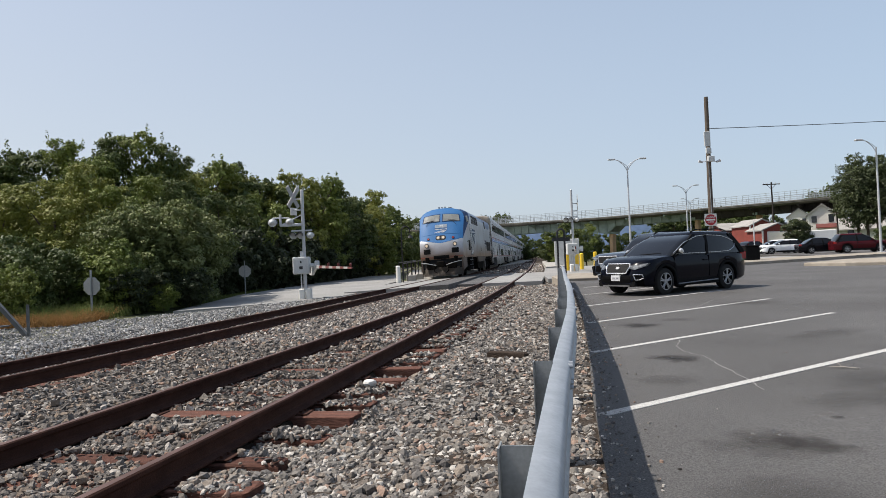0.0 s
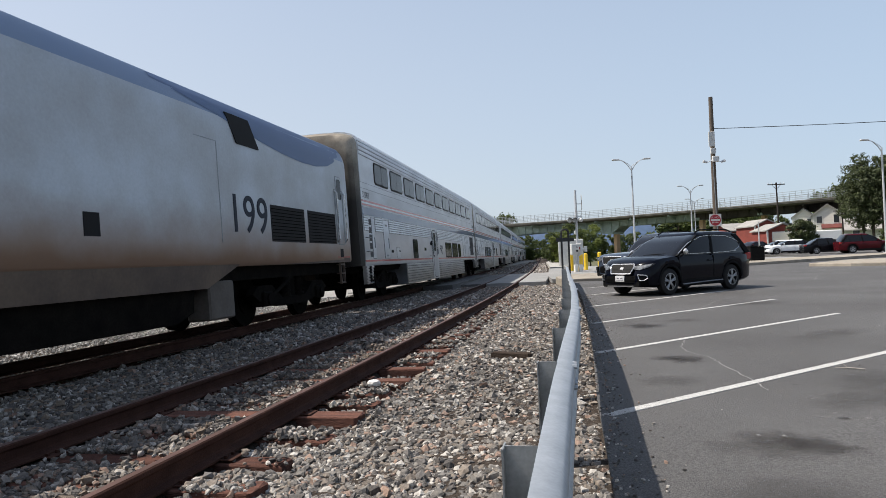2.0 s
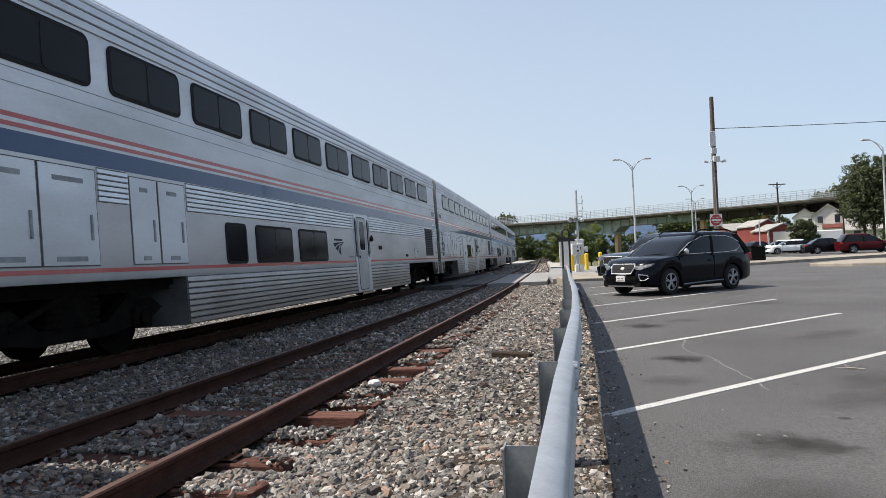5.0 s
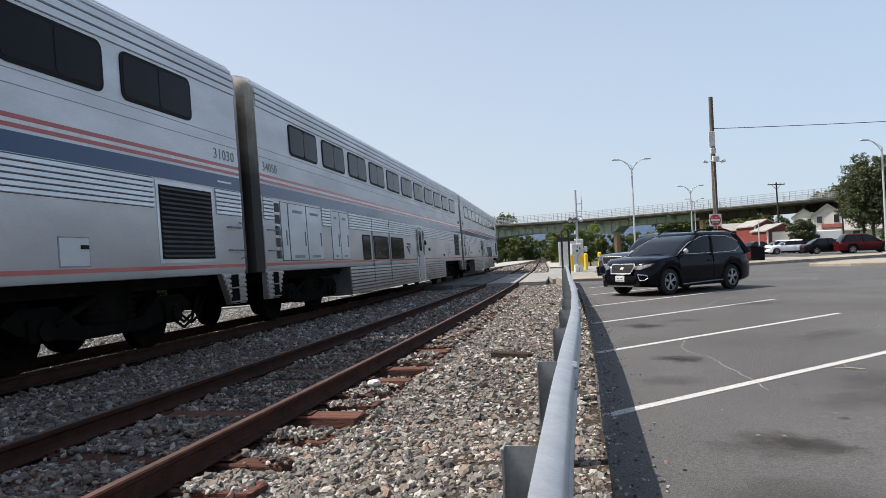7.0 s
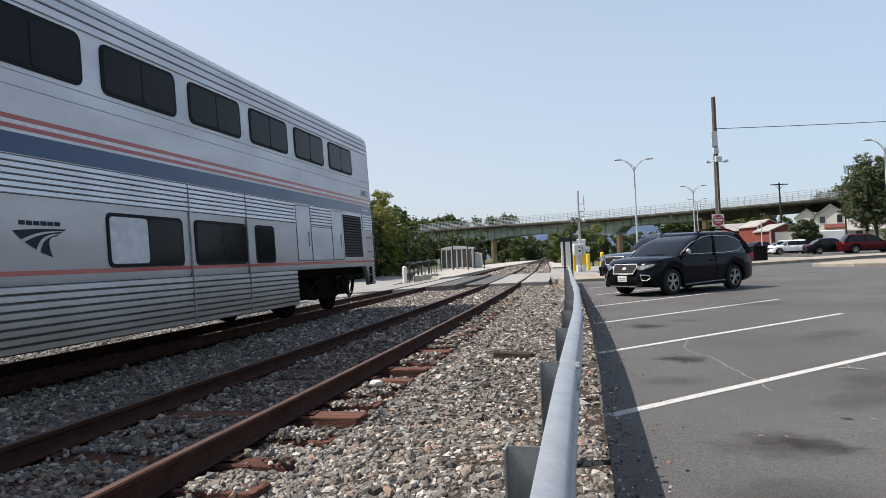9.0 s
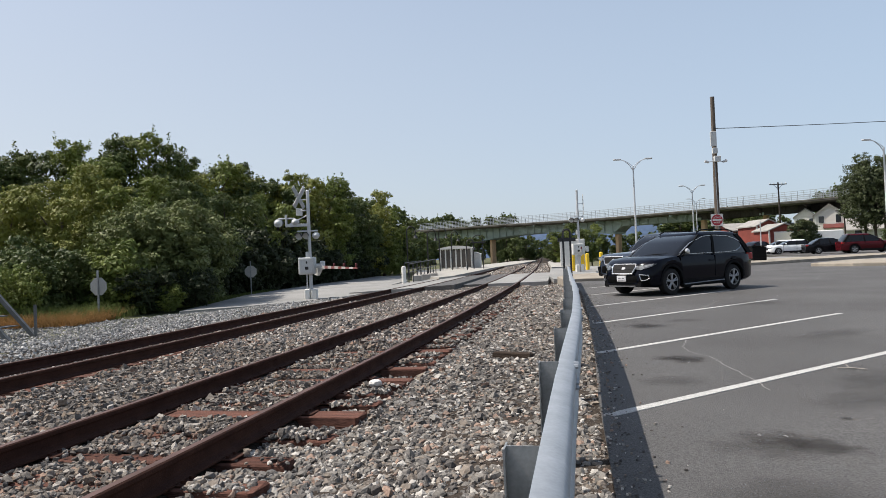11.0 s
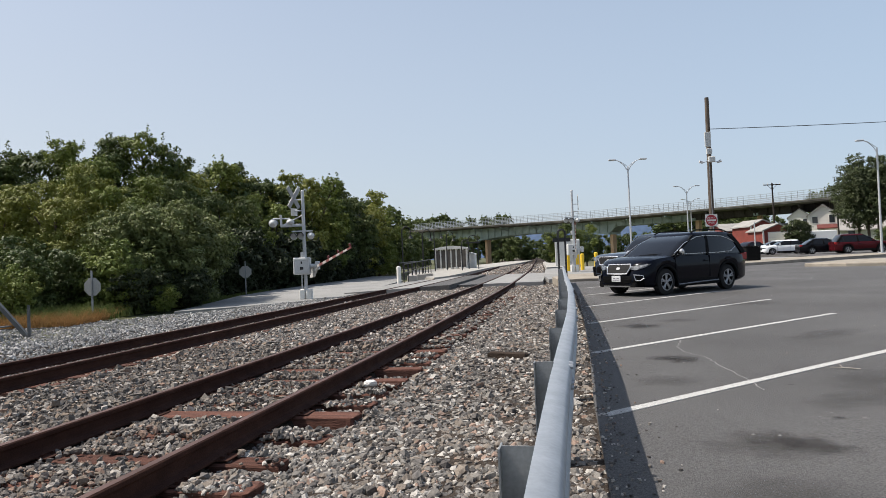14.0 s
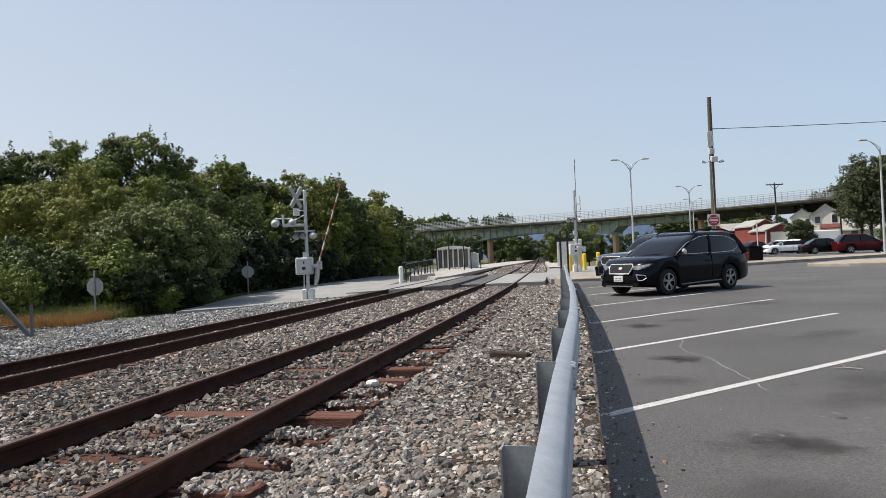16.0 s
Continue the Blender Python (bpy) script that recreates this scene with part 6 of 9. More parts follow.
                for f in ((0, 1, 2, 3), (7, 6, 5, 4), (0, 4, 5, 1), (1, 5, 6, 2), (2, 6, 7, 3), (3, 7, 4, 0)):
                    bm.faces.new([vs[i] for i in f])
            part("pillar", bm, M_CARBLACK, root)
        if detail:
            # bright trim along the window sill and over the doors
            bm = bmesh.new()
            a = [on_side(sx, yb[0] - 0.12 + (yb[3] + 0.78 - yb[0]) * k / 8, 0.08 + 0.05 * max(0, k - 6) / 2) + Vector((sx * 0.004, 0, 0)) for k in range(9)]
            pipe(bm, a, 0.012, 5)
            if style == "suv":
                b = [on_side(sx, yb[0] - 0.12, 0.12), on_side(sx, (yb[0] + yb[1]) / 2 - 0.1, 0.6), on_side(sx, yb[1] - 0.2, 0.90), on_side(sx, yb[1] - 0.5, 0.94), on_side(sx, -0.6, 0.95), on_side(sx, yb[2] + 0.55, 0.90), on_side(sx, yb[2] + 0.25, 0.76), on_side(sx, yb[3] + 0.40, 0.52), on_side(sx, yb[3] + 0.52, 0.28), on_side(sx, yb[3] + 0.75, 0.12)]
                pipe(bm, [p + Vector((sx * 0.006, 0, 0)) for p in b], 0.012, 5)
            part("window_trim", bm, M_CHROME, root, "bright window trim")
        # mirror, door gaps, handles
        bm = bmesh.new()
        box(bm, hw * 0.93, hw * 1.12, yb[0] - 0.42, yb[0] - 0.3, belt + 0.0, belt + 0.16, 0.055)
        ob = part("mirror", bm, M_CHROME if (detail and style == "suv") else pt, root, "door mirror")
        if sx < 0:
            ob.matrix_basis = Matrix.Diagonal((-1, 1, 1, 1))
        mid = (yb[0] + yb[3]) / 2 + 0.08
        for y in (yb[0] - 0.12, mid, mid - 1.02):
            if abs(y - wheels[1]) > R + 0.02:
                bm = bmesh.new()
                box(bm, sx * hw * 0.95, sx * (hw + 0.0025), y - 0.006, y + 0.006, clear + 0.2, belt - 0.06)
                part("door_gap", bm, M_CARBLACK, root)
        for y in (mid + 0.16, mid - 0.82):
            bm = bmesh.new()
            box(bm, sx * hw * 0.97, sx * (hw + 0.03), y - 0.1, y + 0.1, belt - 0.20, belt - 0.165, 0.01)
            part("door_handle", bm, pt, root)
        for wy in wheels:
            wheel(root, sx * (hw - 0.02), wy, wr, 0.22, sx)
        # lamps
        bm = bmesh.new()
        vs = prism(bm, [(hw * 0.48, nose - 0.18), (hw * 0.64, nose - 0.205), (hw * 0.88, nose - 0.13), (hw * 0.95, nose - 0.045), (hw * 0.80, nose - 0.045), (hw * 0.46, nose - 0.10)], "y", L / 2 - 0.42, L / 2 - 0.005)
        for v in vs:
            v.co.y -= 0.245 * max(0, (abs(v.co.x) - hw * 0.40) / (hw * 0.52)) ** 1.7
        front_rake(vs)
        for v in vs:
            v.co.y += 0.05
        ob = part("headlight", bm, M_LAMP_CLEAR, root, "clear headlamp")
        if sx < 0:
            ob.matrix_basis = Matrix.Diagonal((-1, 1, 1, 1))
        bm = bmesh.new()
        if style == "suv":
            box(bm, hw * 0.72, hw * 0.93, -L / 2 + 0.0, -L / 2 + 0.34, belt - 0.24, belt - 0.02, 0.03)
        else:
            box(bm, hw * 0.6, hw * 0.93, -L / 2 + 0.0, -L / 2 + 0.25, belt - 0.22, belt - 0.07, 0.03)
        ob = part("tail_light", bm, M_LAMP_RED, root, "red tail lamp")
        if sx < 0:
            ob.matrix_basis = Matrix.Diagonal((-1, 1, 1, 1))
        if detail:
            well = [(0.64, 0.355), (0.86, 0.335), (0.88, 0.26), (0.80, 0.205), (0.69, 0.205)]
            bm = bmesh.new()
            vs = prism(bm, [(hw * a, clear + b) for a, b in well], "y", L / 2 - 0.3, L / 2 + 0.02)
            for v in vs:
                v.co.y -= 0.245 * max(0.0, (abs(v.co.x) - hw * 0.45) / (hw * 0.5)) ** 1.7
            fb = part("fog_light", bm, M_CARBLACK, root, "fog lamp in a black well")
            bm = bmesh.new()
            hoop = [(hw * (a[0] + (b[0] - a[0]) * k / 4), clear + a[1] + (b[1] - a[1]) * k / 4) for a, b in zip(well, well[1:] + well[:1]) for k in range(4)]
            pipe(bm, [(x, L / 2 + 0.025 - 0.245 * max(0.0, (x - hw * 0.45) / (hw * 0.5)) ** 1.7, z) for x, z in hoop + hoop[:1]], 0.013, 6)
            part("fog_light_bezel", bm, M_CHROME if style == "suv" else M_CARBLACK, fb, "chrome fog lamp surround" if style == "suv" else "")
            if sx < 0:
                fb.matrix_basis = Matrix.Diagonal((-1, 1, 1, 1))
            if style == "suv":
                bm = bmesh.new()
                pts = [Vector((sx * hw * 0.70, yb[1] - 0.15, roof - 0.0)), Vector((sx * hw * 0.71, yb[1] - 0.35, roof + 0.065)), Vector((sx * hw * 0.71, yb[2] + 0.35, roof + 0.065)), Vector((sx * hw * 0.70, yb[2] + 0.1, roof - 0.0))]
                pipe(bm, pts, 0.02, 6)
                part("roof_rail", bm, M_CARBLACK, root, "black roof rail")
    # grille, bumper, plate
    bm = bmesh.new()
    prism(bm, [(-hw * 0.45, nose - 0.13), (-hw * 0.42, nose - 0.05), (hw * 0.42, nose - 0.05), (hw * 0.45, nose - 0.13), (hw * 0.37, nose - 0.30), (-hw * 0.37, nose - 0.30)], "y", L / 2 - 0.3, L / 2 + 0.012)
    front_rake(bm.verts)
    gr = part("grille", bm, M_BLACK, root, "black grille in a bright frame")
    if detail:
        bm = bmesh.new()
        ring = [(-0.45, 0.13), (-0.42, 0.05), (0.42, 0.05), (0.45, 0.13), (0.37, 0.30), (-0.37, 0.30), (-0.45, 0.13)]
        dense = [(a[0] + (b[0] - a[0]) * k / 6, a[1] + (b[1] - a[1]) * k / 6) for a, b in zip(ring, ring[1:]) for k in range(6)]
        pts = [Vector((hw * a, L / 2 + 0.03, nose - b)) for a, b in dense + dense[:1]]
        for p in pts:
            p.y -= rake * (0.58 / 0.55) * max(0.0, (p.z - 0.5 * nose) / (0.5 * nose)) ** 1.3
        pipe(bm, pts, 0.021, 6)
        part("grille_frame", bm, M_CHROME, gr, "bright grille frame")
    bm = bmesh.new()
    prism(bm, [(-hw * 0.435, nose - 0.135), (-hw * 0.405, nose - 0.07), (hw * 0.405, nose - 0.07), (hw * 0.435, nose - 0.135), (hw * 0.36, nose - 0.285), (-hw * 0.36, nose - 0.285)], "y", L / 2 - 0.3, L / 2 + 0.036)
    front_rake(bm.verts)
    part("grille_mesh", bm, M_BLACK, gr)
    if detail:
        for k in range(3):
            bm = bmesh.new()
            box(bm, -hw * 0.4, hw * 0.4, L / 2 + 0.028, L / 2 + 0.042, nose - 0.245 + 0.065 * k, nose - 0.235 + 0.065 * k)
            front_rake(bm.verts)
            part("grille_bar", bm, M_BLACK, gr)
        bm = bmesh.new()
        vs = prism(bm, rounded(-0.06, 0.06, nose - 0.185, nose - 0.125, 0.028, 4), "y", L / 2 + 0.0, L / 2 + 0.05)
        front_rake(bm.verts)
        part("badge", bm, M_RIM, gr, "oval badge")
    bm = bmesh.new()
    prism(bm, rounded(-hw * 0.70, hw * 0.70, clear + 0.03, clear + 0.15, 0.04), "y", L / 2 - 0.5, L / 2 - 0.012)
    part("lower_bumper", bm, M_CARBLACK, root)
    if detail:
        bm = bmesh.new()
        g = []
        for k in range(4):
            row = []
            for i in range(17):
                x = hw * 0.88 * (i / 8 - 1)
                hi = nose - 0.36 - (nose - 0.36 - clear - 0.34) * min(1.0, max(0.0, (abs(x) / hw - 0.42) / 0.25))
                row.append(bm.verts.new((x, L / 2 + 0.012 - 0.245 * max(0.0, (abs(x) - hw * 0.45) / (hw * 0.5)) ** 1.7, clear + 0.05 + (hi - clear - 0.05) * k / 3)))
            g.append(row)
        front_rake(bm.verts)
        for a, b in zip(g, g[1:]):
            for i in range(16):
                bm.faces.new((a[i], a[i + 1], b[i + 1], b[i]))
        bmesh.ops.solidify(bm, geom=list(bm.faces), thickness=0.04)
        part("lower_intake", bm, M_CARBLACK, root, "black lower bumper")
    if detail:
        bm = bmesh.new()
        box(bm, -hw * 0.5, hw * 0.5, L / 2 - 0.05, L / 2 + 0.012, clear + 0.035, clear + 0.065)
        part("bumper_trim", bm, M_RIM, root)
    bm = bmesh.new()
    box(bm, -0.155, 0.155, L / 2 - 0.02, L / 2 + 0.022, nose - 0.50, nose - 0.35)
    pl = part("plate", bm, M_PLATE, root, "white plate with plain bars")
    for x0, x1, z0, z1 in ((-0.10, -0.02, 0.435, 0.405), (0.02, 0.10, 0.435, 0.405), (-0.12, 0.12, 0.475, 0.462)):
        bm = bmesh.new()
        box(bm, x0, x1, L / 2 + 0.01, L / 2 + 0.025, nose - z0, nose - z1)
        part("plate_bar", bm, M_PLATE_BAR, pl)
    if style == "pickup":
        bm = bmesh.new()
        box(bm, -hw * 0.82, hw * 0.82, -L / 2 + 0.12, yb[3] - 0.1, belt + 0.01, belt + 0.056)
        part("bed_cover", bm, M_CARBLACK, root)
    return root


def place(ob, x, y, dx, dy, z=None):
    """Stands a vehicle on the lot with its nose towards (dx, dy)."""
    a = math.atan2(-dx, dy)
    tilt = math.atan(LOT_SLOPE)
    ob.matrix_basis = Matrix.Translation((x, y, (lot_z(y) if z is None else z) + 0.002)) @ Matrix.Rotation(tilt, 4, "X") @ Matrix.Rotation(a, 4, "Z")
    return ob


suv = place(vehicle("suv", "very dark blue compact SUV with roof rails on the lot", "car", P_NAVY, H=1.68, wheels=(1.36, -1.31)), 6.6, 19.75, -0.84, -0.543)
pickup = place(vehicle("pickup_truck", "slate blue-grey pickup truck parked behind the SUV", "pickup truck", P_GREYBLUE, L=5.4, W=1.9, H=1.80, belt=1.16, hood=1.14, nose=1.06, clear=0.33, wr=0.38, wheels=(1.75, -1.5), yb=(0.95, 0.25, -1.15, -1.35), style="pickup"), 7.85, 24.9, -0.83, -0.56)
sedan_w = place(vehicle("sedan", "white sedan parked nose to the curb", "car", P_WHITE, L=4.7, W=1.8, H=1.46, belt=0.95, hood=0.93, nose=0.78, clear=0.18, wr=0.32, wheels=(1.4, -1.3), yb=(1.05, 0.2, -1.2, -1.85), style="sedan", detail=False), 36.0, 74.5, -0.98, 0.18)
sedan_s = copy_thing(sedan_w, pose(0, 0, 0))
tagged(sedan_s, "silver-white sedan parked among other cars")
place(sedan_s, 34.9, 70.0, -0.98, 0.18)
sedan_b = place(vehicle("sedan", "black sedan parked with its tail to the lane", "car", P_BLACK, L=4.7, W=1.8, H=1.46, belt=0.95, hood=0.93, nose=0.78, clear=0.18, wr=0.32, wheels=(1.4, -1.3), yb=(1.05, 0.2, -1.2, -1.85), style="sedan", detail=False), 35.75, 64.2, 0.97, -0.22)
suv_r = place(vehicle("suv", "dark red SUV parked in the far row", "car", P_RED, detail=False), 37.25, 61.2, 0.97, -0.22)
suv_r2 = copy_thing(suv_r, pose(0, 0, 0))
tagged(suv_r2, "dark red SUV parked beside another")
place(suv_r2, 41.75, 60.0, 0.97, -0.22)
sedan_r = place(vehicle("sedan", "dark red sedan parked beyond the black bin", "car", P_RED, L=4.6, W=1.8, H=1.46, belt=0.95, hood=0.93, nose=0.78, clear=0.18, wr=0.32, wheels=(1.4, -1.3), yb=(1.05, 0.2, -1.2, -1.85), style="sedan", detail=False), 37.6, 84.5, -0.93, -0.35)


# ---------------- road, crossing, curbs ----------------
def slab(name, outline, ztop, zbot, material, label, category, kind="structure", round_edge=0.0):
    """A level or sloping slab; ztop may be a function of x and y."""
    zt = ztop if callable(ztop) else (lambda x, y: ztop)
    bm = bmesh.new()
    top = [bm.verts.new((x, y, zt(x, y))) for x, y in outline]
    bot = [bm.verts.new((x, y, zbot)) for x, y in outline]
    f = bm.faces.new(top)
    n = len(outline)
    for i in range(n):
        bm.faces.new((top[i], top[(i + 1) % n], bot[(i + 1) % n], bot[i]))
    if round_edge:
        bmesh.ops.bevel(bm, geom=[e for e in f.edges], offset=round_edge, segments=2, affect="EDGES", profile=0.5)
    else:
        bmesh.ops.triangulate(bm, faces=[f])
    ob = part(name, bm, material)
    return tagged(ob, label, category, kind=kind)


slab("road", [(-9.3, 23.7), (-7.5, 25.0), (-5.9, 26.8), (-4.3, 29.0), (-3.9, 30.0), (-3.3, 38), (-2.75, 47), (-3.1, 50.5), (-4.0, 62), (-6.6, 64), (-8.7, 47), (-9.5, 40), (-9.8, 33)], lambda x, y: -0.13 - 0.075 * min(1.0, max(0.0, (31.5 - y) / 4)), -0.5, M_ROAD, "pale worn asphalt road beside the tracks", "road")
# crossing panels between and beside the rails, level with the rail heads
def crossing():
    root = empty("crossing", label="grey crossing panels level with the rails", category="level crossing", kind="structure")
    for which, lanes in ((1, ((-0.66, 0.66), (0.84, 2.1), (-2.0, -0.84))), (2, ((-0.66, 0.66), (0.84, 2.16), (-2.6, -0.84)))):
        for o0, o1 in lanes:
            bm = bmesh.new()
            s0, s1 = (32.6, 48.5) if which == 1 else (30.2, 46.5)
            frames = [track(s, 0, 0, which) for s in np.linspace(s0, s1, 9)]
            sweep(bm, [(o0, -0.02), (o1, -0.02), (o1, -0.25), (o0, -0.25)], frames)
            part("crossing_panel", bm, M_ASPHALT if (which == 1 and o1 < 0) or (which == 2 and o0 > 0) else M_ROAD, root)
    return root


crossing()
slab("road_apron", [(3.2 + 1.9, 33.2), (5.9, 33.0), (7.4, 34.2), (30, 51.5), (30, 62), (11.5, 56), (8.0, 53.5), (7.3, 49.0), (5.6, 38.0)], lambda x, y: 0.0 + 0.0047 * (y - 30) + 0.012, -0.5, M_ROAD, "pale asphalt road leading off the crossing", "road")
slab("sidewalk", [(4.75, 28.3), (6.8, 28.2), (9.4, 31.3), (8.6, 34.6), (5.9, 33.9), (5.0, 31.5)], lambda x, y: lot_z(y) + 0.12, -0.4, M_CONCRETE, "tan concrete walk with a rounded curb", "sidewalk", round_edge=0.03)
slab("curb_island", [(18.9, 32.2), (20.7, 31.0), (26, 30.5), (60, 33), (60, 39), (26, 38.0), (22.0, 37.6), (18.0, 34.2)], lambda x, y: lot_z(y) + 0.16, -0.4, M_CONCRETE, "raised concrete curb island in the lot", "curb", round_edge=0.04)
slab("curb_island", [(17.2, 39.2), (26.0, 43.8), (31.0, 46.5), (70, 52), (70, 55.5), (31, 50.2), (25, 48.0), (18.6, 45.5)], lambda x, y: lot_z(y) + 0.17, -0.4, M_CONCRETE, "long raised concrete curb before the car row", "curb", round_edge=0.04)
slab("platform_left", [(-0.55, 43.0), (0.35, 45.5), (5.4, 76), (12.3, 110), (21, 160), (17, 161), (2.0, 90), (-3.2, 76), (-2.6, 50)], 0.08, -0.5, M_PLATFORM, "low concrete station platform beside the far track", "platform")
slab("platform_right", [(8.7, 57.5), (10.4, 58.0), (16.5, 92), (25, 140), (22, 140.5), (14.6, 100)], 0.16, -0.5, M_PLATFORM, "pale concrete platform beside the near track", "platform")


# ---------------- crossing signals ----------------
M_ALU = mat("grey aluminium", (0.5, 0.51, 0.52), 0.5, metal=0.4, second=(0.4, 0.4, 0.4), scale=4)
M_SIGNAL_GREY = mat("pale grey signal box paint", (0.52, 0.53, 0.52), 0.6, second=(0.42, 0.42, 0.4), scale=3)
M_WHITE_P = mat("weathered white paint", (0.7, 0.69, 0.65), 0.6, second=(0.56, 0.54, 0.49), scale=2, amount=0.7)
M_ARM_WHITE = mat("grimy white reflective band", (0.42, 0.41, 0.39), 0.6, second=(0.3, 0.29, 0.27), scale=6, amount=0.8)
M_ARM_RED = mat("faded red reflective band", (0.17, 0.055, 0.05), 0.6)
M_ARM_LAMP = mat("dusty dark red lamp lens", (0.11, 0.018, 0.018), 0.4)
M_YELLOW = mat("yellow bollard paint", (0.75, 0.5, 0.02), 0.55, second=(0.6, 0.4, 0.03), scale=4)
M_SIGN_BACK = mat("dull sign back aluminium", (0.33, 0.335, 0.32), 0.55, metal=0.3, second=(0.28, 0.28, 0.27), scale=5)
M_SIGN_RED = mat("red sign sheeting", (0.36, 0.016, 0.026), 0.5)
M_WOODPOLE = mat("weathered pole wood", (0.125, 0.103, 0.085), 0.9, second=(0.07, 0.056, 0.045), scale=3, amount=0.9, fine=40, fine_amount=0.2, stretch=(6, 6, 0.5), bump=0.4, bump_scale=20)
M_IRON = mat("black painted iron", (0.015, 0.015, 0.016), 0.5)
M_DARKPOLE = mat("dark creosoted pole wood", (0.05, 0.042, 0.036), 0.9, second=(0.03, 0.025, 0.022), scale=3, amount=0.9, stretch=(6, 6, 0.5))
M_BRIDGE_BROWN = mat("rust-brown weathered bridge steel", (0.075, 0.068, 0.06), 0.8, second=(0.04, 0.034, 0.03), scale=0.3, amount=0.9, fine=3, fine_amount=0.2)
M_BRIDGE = mat("faded green bridge steel", (0.34, 0.42, 0.385), 0.6, second=(0.25, 0.315, 0.285), scale=0.3, amount=0.8, fine=3, fine_amount=0.12)
M_BRIDGE_DECK = mat("stained bridge concrete", (0.13, 0.125, 0.11), 0.9, second=(0.06, 0.056, 0.048), scale=0.3, amount=0.9, fine=4, fine_amount=0.15)
M_PIER = mat("tan pier concrete", (0.58, 0.40, 0.25), 0.9, second=(0.46, 0.30, 0.18), scale=0.5, amount=0.8, fine=5, fine_amount=0.1)
M_FENCE = mat("weathered fence metal", (0.374, 0.406, 0.437), 0.6, metal=0.3)


def crossing_signal(x, y, z, turn, label, height=4.45, cb_x=-0.38, cb_turn=52, wide=True):
    root = empty("crossing_signal", pose(x, y, z, 0, 0, turn), label=label, category="railway signal", group="crossing signals")
    bm = bmesh.new()
    for sx in (-0.14, 0.14):
        box(bm, sx - 0.11, sx + 0.11, -0.16, 0.16, -0.2, 0.42, 0.03)
    part("base", bm, M_WHITE_P, root, "pale footing of the mast")
    bm = bmesh.new()
    tube(bm, (0, 0, 0.3), (0, 0, height), 0.075, 0.068, 14)
    tube(bm, (0, 0, height), (0, 0, height + 0.03), 0.08, 0.05, 14)
    part("mast", bm, M_ALU, root, "grey aluminium mast")
    bm = bmesh.new()
    tube(bm, (-0.14, -0.05, 0.4), (-0.14, -0.05, 1.3), 0.03)
    part("conduit", bm, M_ALU, root)
    # crossbuck and its small plate, seen from behind
    cb = empty("crossbuck")
    cb.parent = root
    cb.matrix_basis = pose(cb_x, 0.06, height - (0.25 if wide else 0.75), 0, 0, cb_turn)
    for a in (-50, 50):
        bm = bmesh.new()
        box(bm, -0.54, 0.54, -0.012, 0.012, -0.10, 0.10, m=pose(0, 0.014 if a > 0 else -0.014, 0, 0, a, 0))
        part("crossbuck_blade", bm, M_SIGN_BACK, cb, "grey back of a crossbuck blade")
    bm = bmesh.new()
    box(bm, -0.2, 0.2, -0.01, 0.01, -0.75, -0.45)
    part("track_plate", bm, M_WHITE_P, cb)
    bm = bmesh.new()
    to = Matrix.Rotation(radians(-cb_turn), 4, "Z") @ Vector((-cb_x, -0.06, 0))
    tube(bm, to + Vector((0, 0, -0.1)), (0, 0, -0.1), 0.025)
    tube(bm, to + Vector((0, 0, -0.55)), (0, 0, -0.55), 0.025)
    part("bracket", bm, M_ALU, cb)
    # outrigger with two lamps, then the lower pair
    if wide:
        bm = bmesh.new()
        box(bm, -0.95, 0.05, -0.05, 0.05, height - 1.46, height - 1.34, 0.02)
        tube(bm, (-0.92, 0, height - 1.4), (-0.92, 0, height - 0.95), 0.05)
        tube(bm, (-0.92, 0, height - 1.1), (-1.25, 0, height - 1.1), 0.03)
        tube(bm, (-0.92, 0, height - 1.1), (-0.55, 0, height - 1.12), 0.03)
        tube(bm, (-0.8, 0, height - 1.35), (-0.05, 0, height - 1.0), 0.022)
        part("outrigger", bm, M_ALU, root, "grey tubular outrigger arm")

    def lamp(px, pz, r, lab, face):
        bm = bmesh.new()
        n = 20
        tube(bm, (px, -0.06 * face, pz), (px, 0.02 * face, pz), r, n=n)
        tube(bm, (px, -0.06 * face, pz), (px, -0.16 * face, pz), r * 0.85, r * 0.45, n)
        tube(bm, (px, -0.16 * face, pz), (px, -0.2 * face, pz), r * 0.45, r * 0.2, n)
        lp = part("lamp_housing", bm, M_SIGNAL_GREY, root, lab, smooth=True, angle=40)
        bm = bmesh.new()
        for i in range(9):
            a0, a1 = math.pi * i / 9 - 0.2, math.pi * (i + 1) / 9 - 0.1
            q = [(px + math.cos(a) * rr, pz + math.sin(a) * rr) for a, rr in ((a0, r * 0.9), (a1, r * 0.9), (a1, r), (a0, r))]
            prism(bm, q, "y", 0.02 * face, 0.24 * face)
        part("lamp_hood", bm, M_IRON, lp)
    if wide:
        lamp(-1.25, height - 1.28, 0.17, "pale round back of a signal lamp", 1)
        lamp(-0.55, height - 1.27, 0.15, "pale round back of a signal lamp", 1)
    bm = bmesh.new()
    box(bm, -0.5, 0.36, -0.03, 0.03, height - 1.68, height - 1.62, 0.01)
    part("lamp_bar", bm, M_ALU, root)
    lamp(-0.42, height - 1.85, 0.14, "grey signal lamp housing", -1)
    lamp(-0.12, height - 1.85, 0.14, "grey signal lamp housing", -1)
    lamp(0.28, height - 1.85, 0.14, "grey signal lamp housing", 1)
    bm = bmesh.new()
    box(bm, -0.16, -0.04, -0.1, 0.06, height - 2.75, height - 2.5, 0.02)
    part("junction_box", bm, M_SIGNAL_GREY, root)
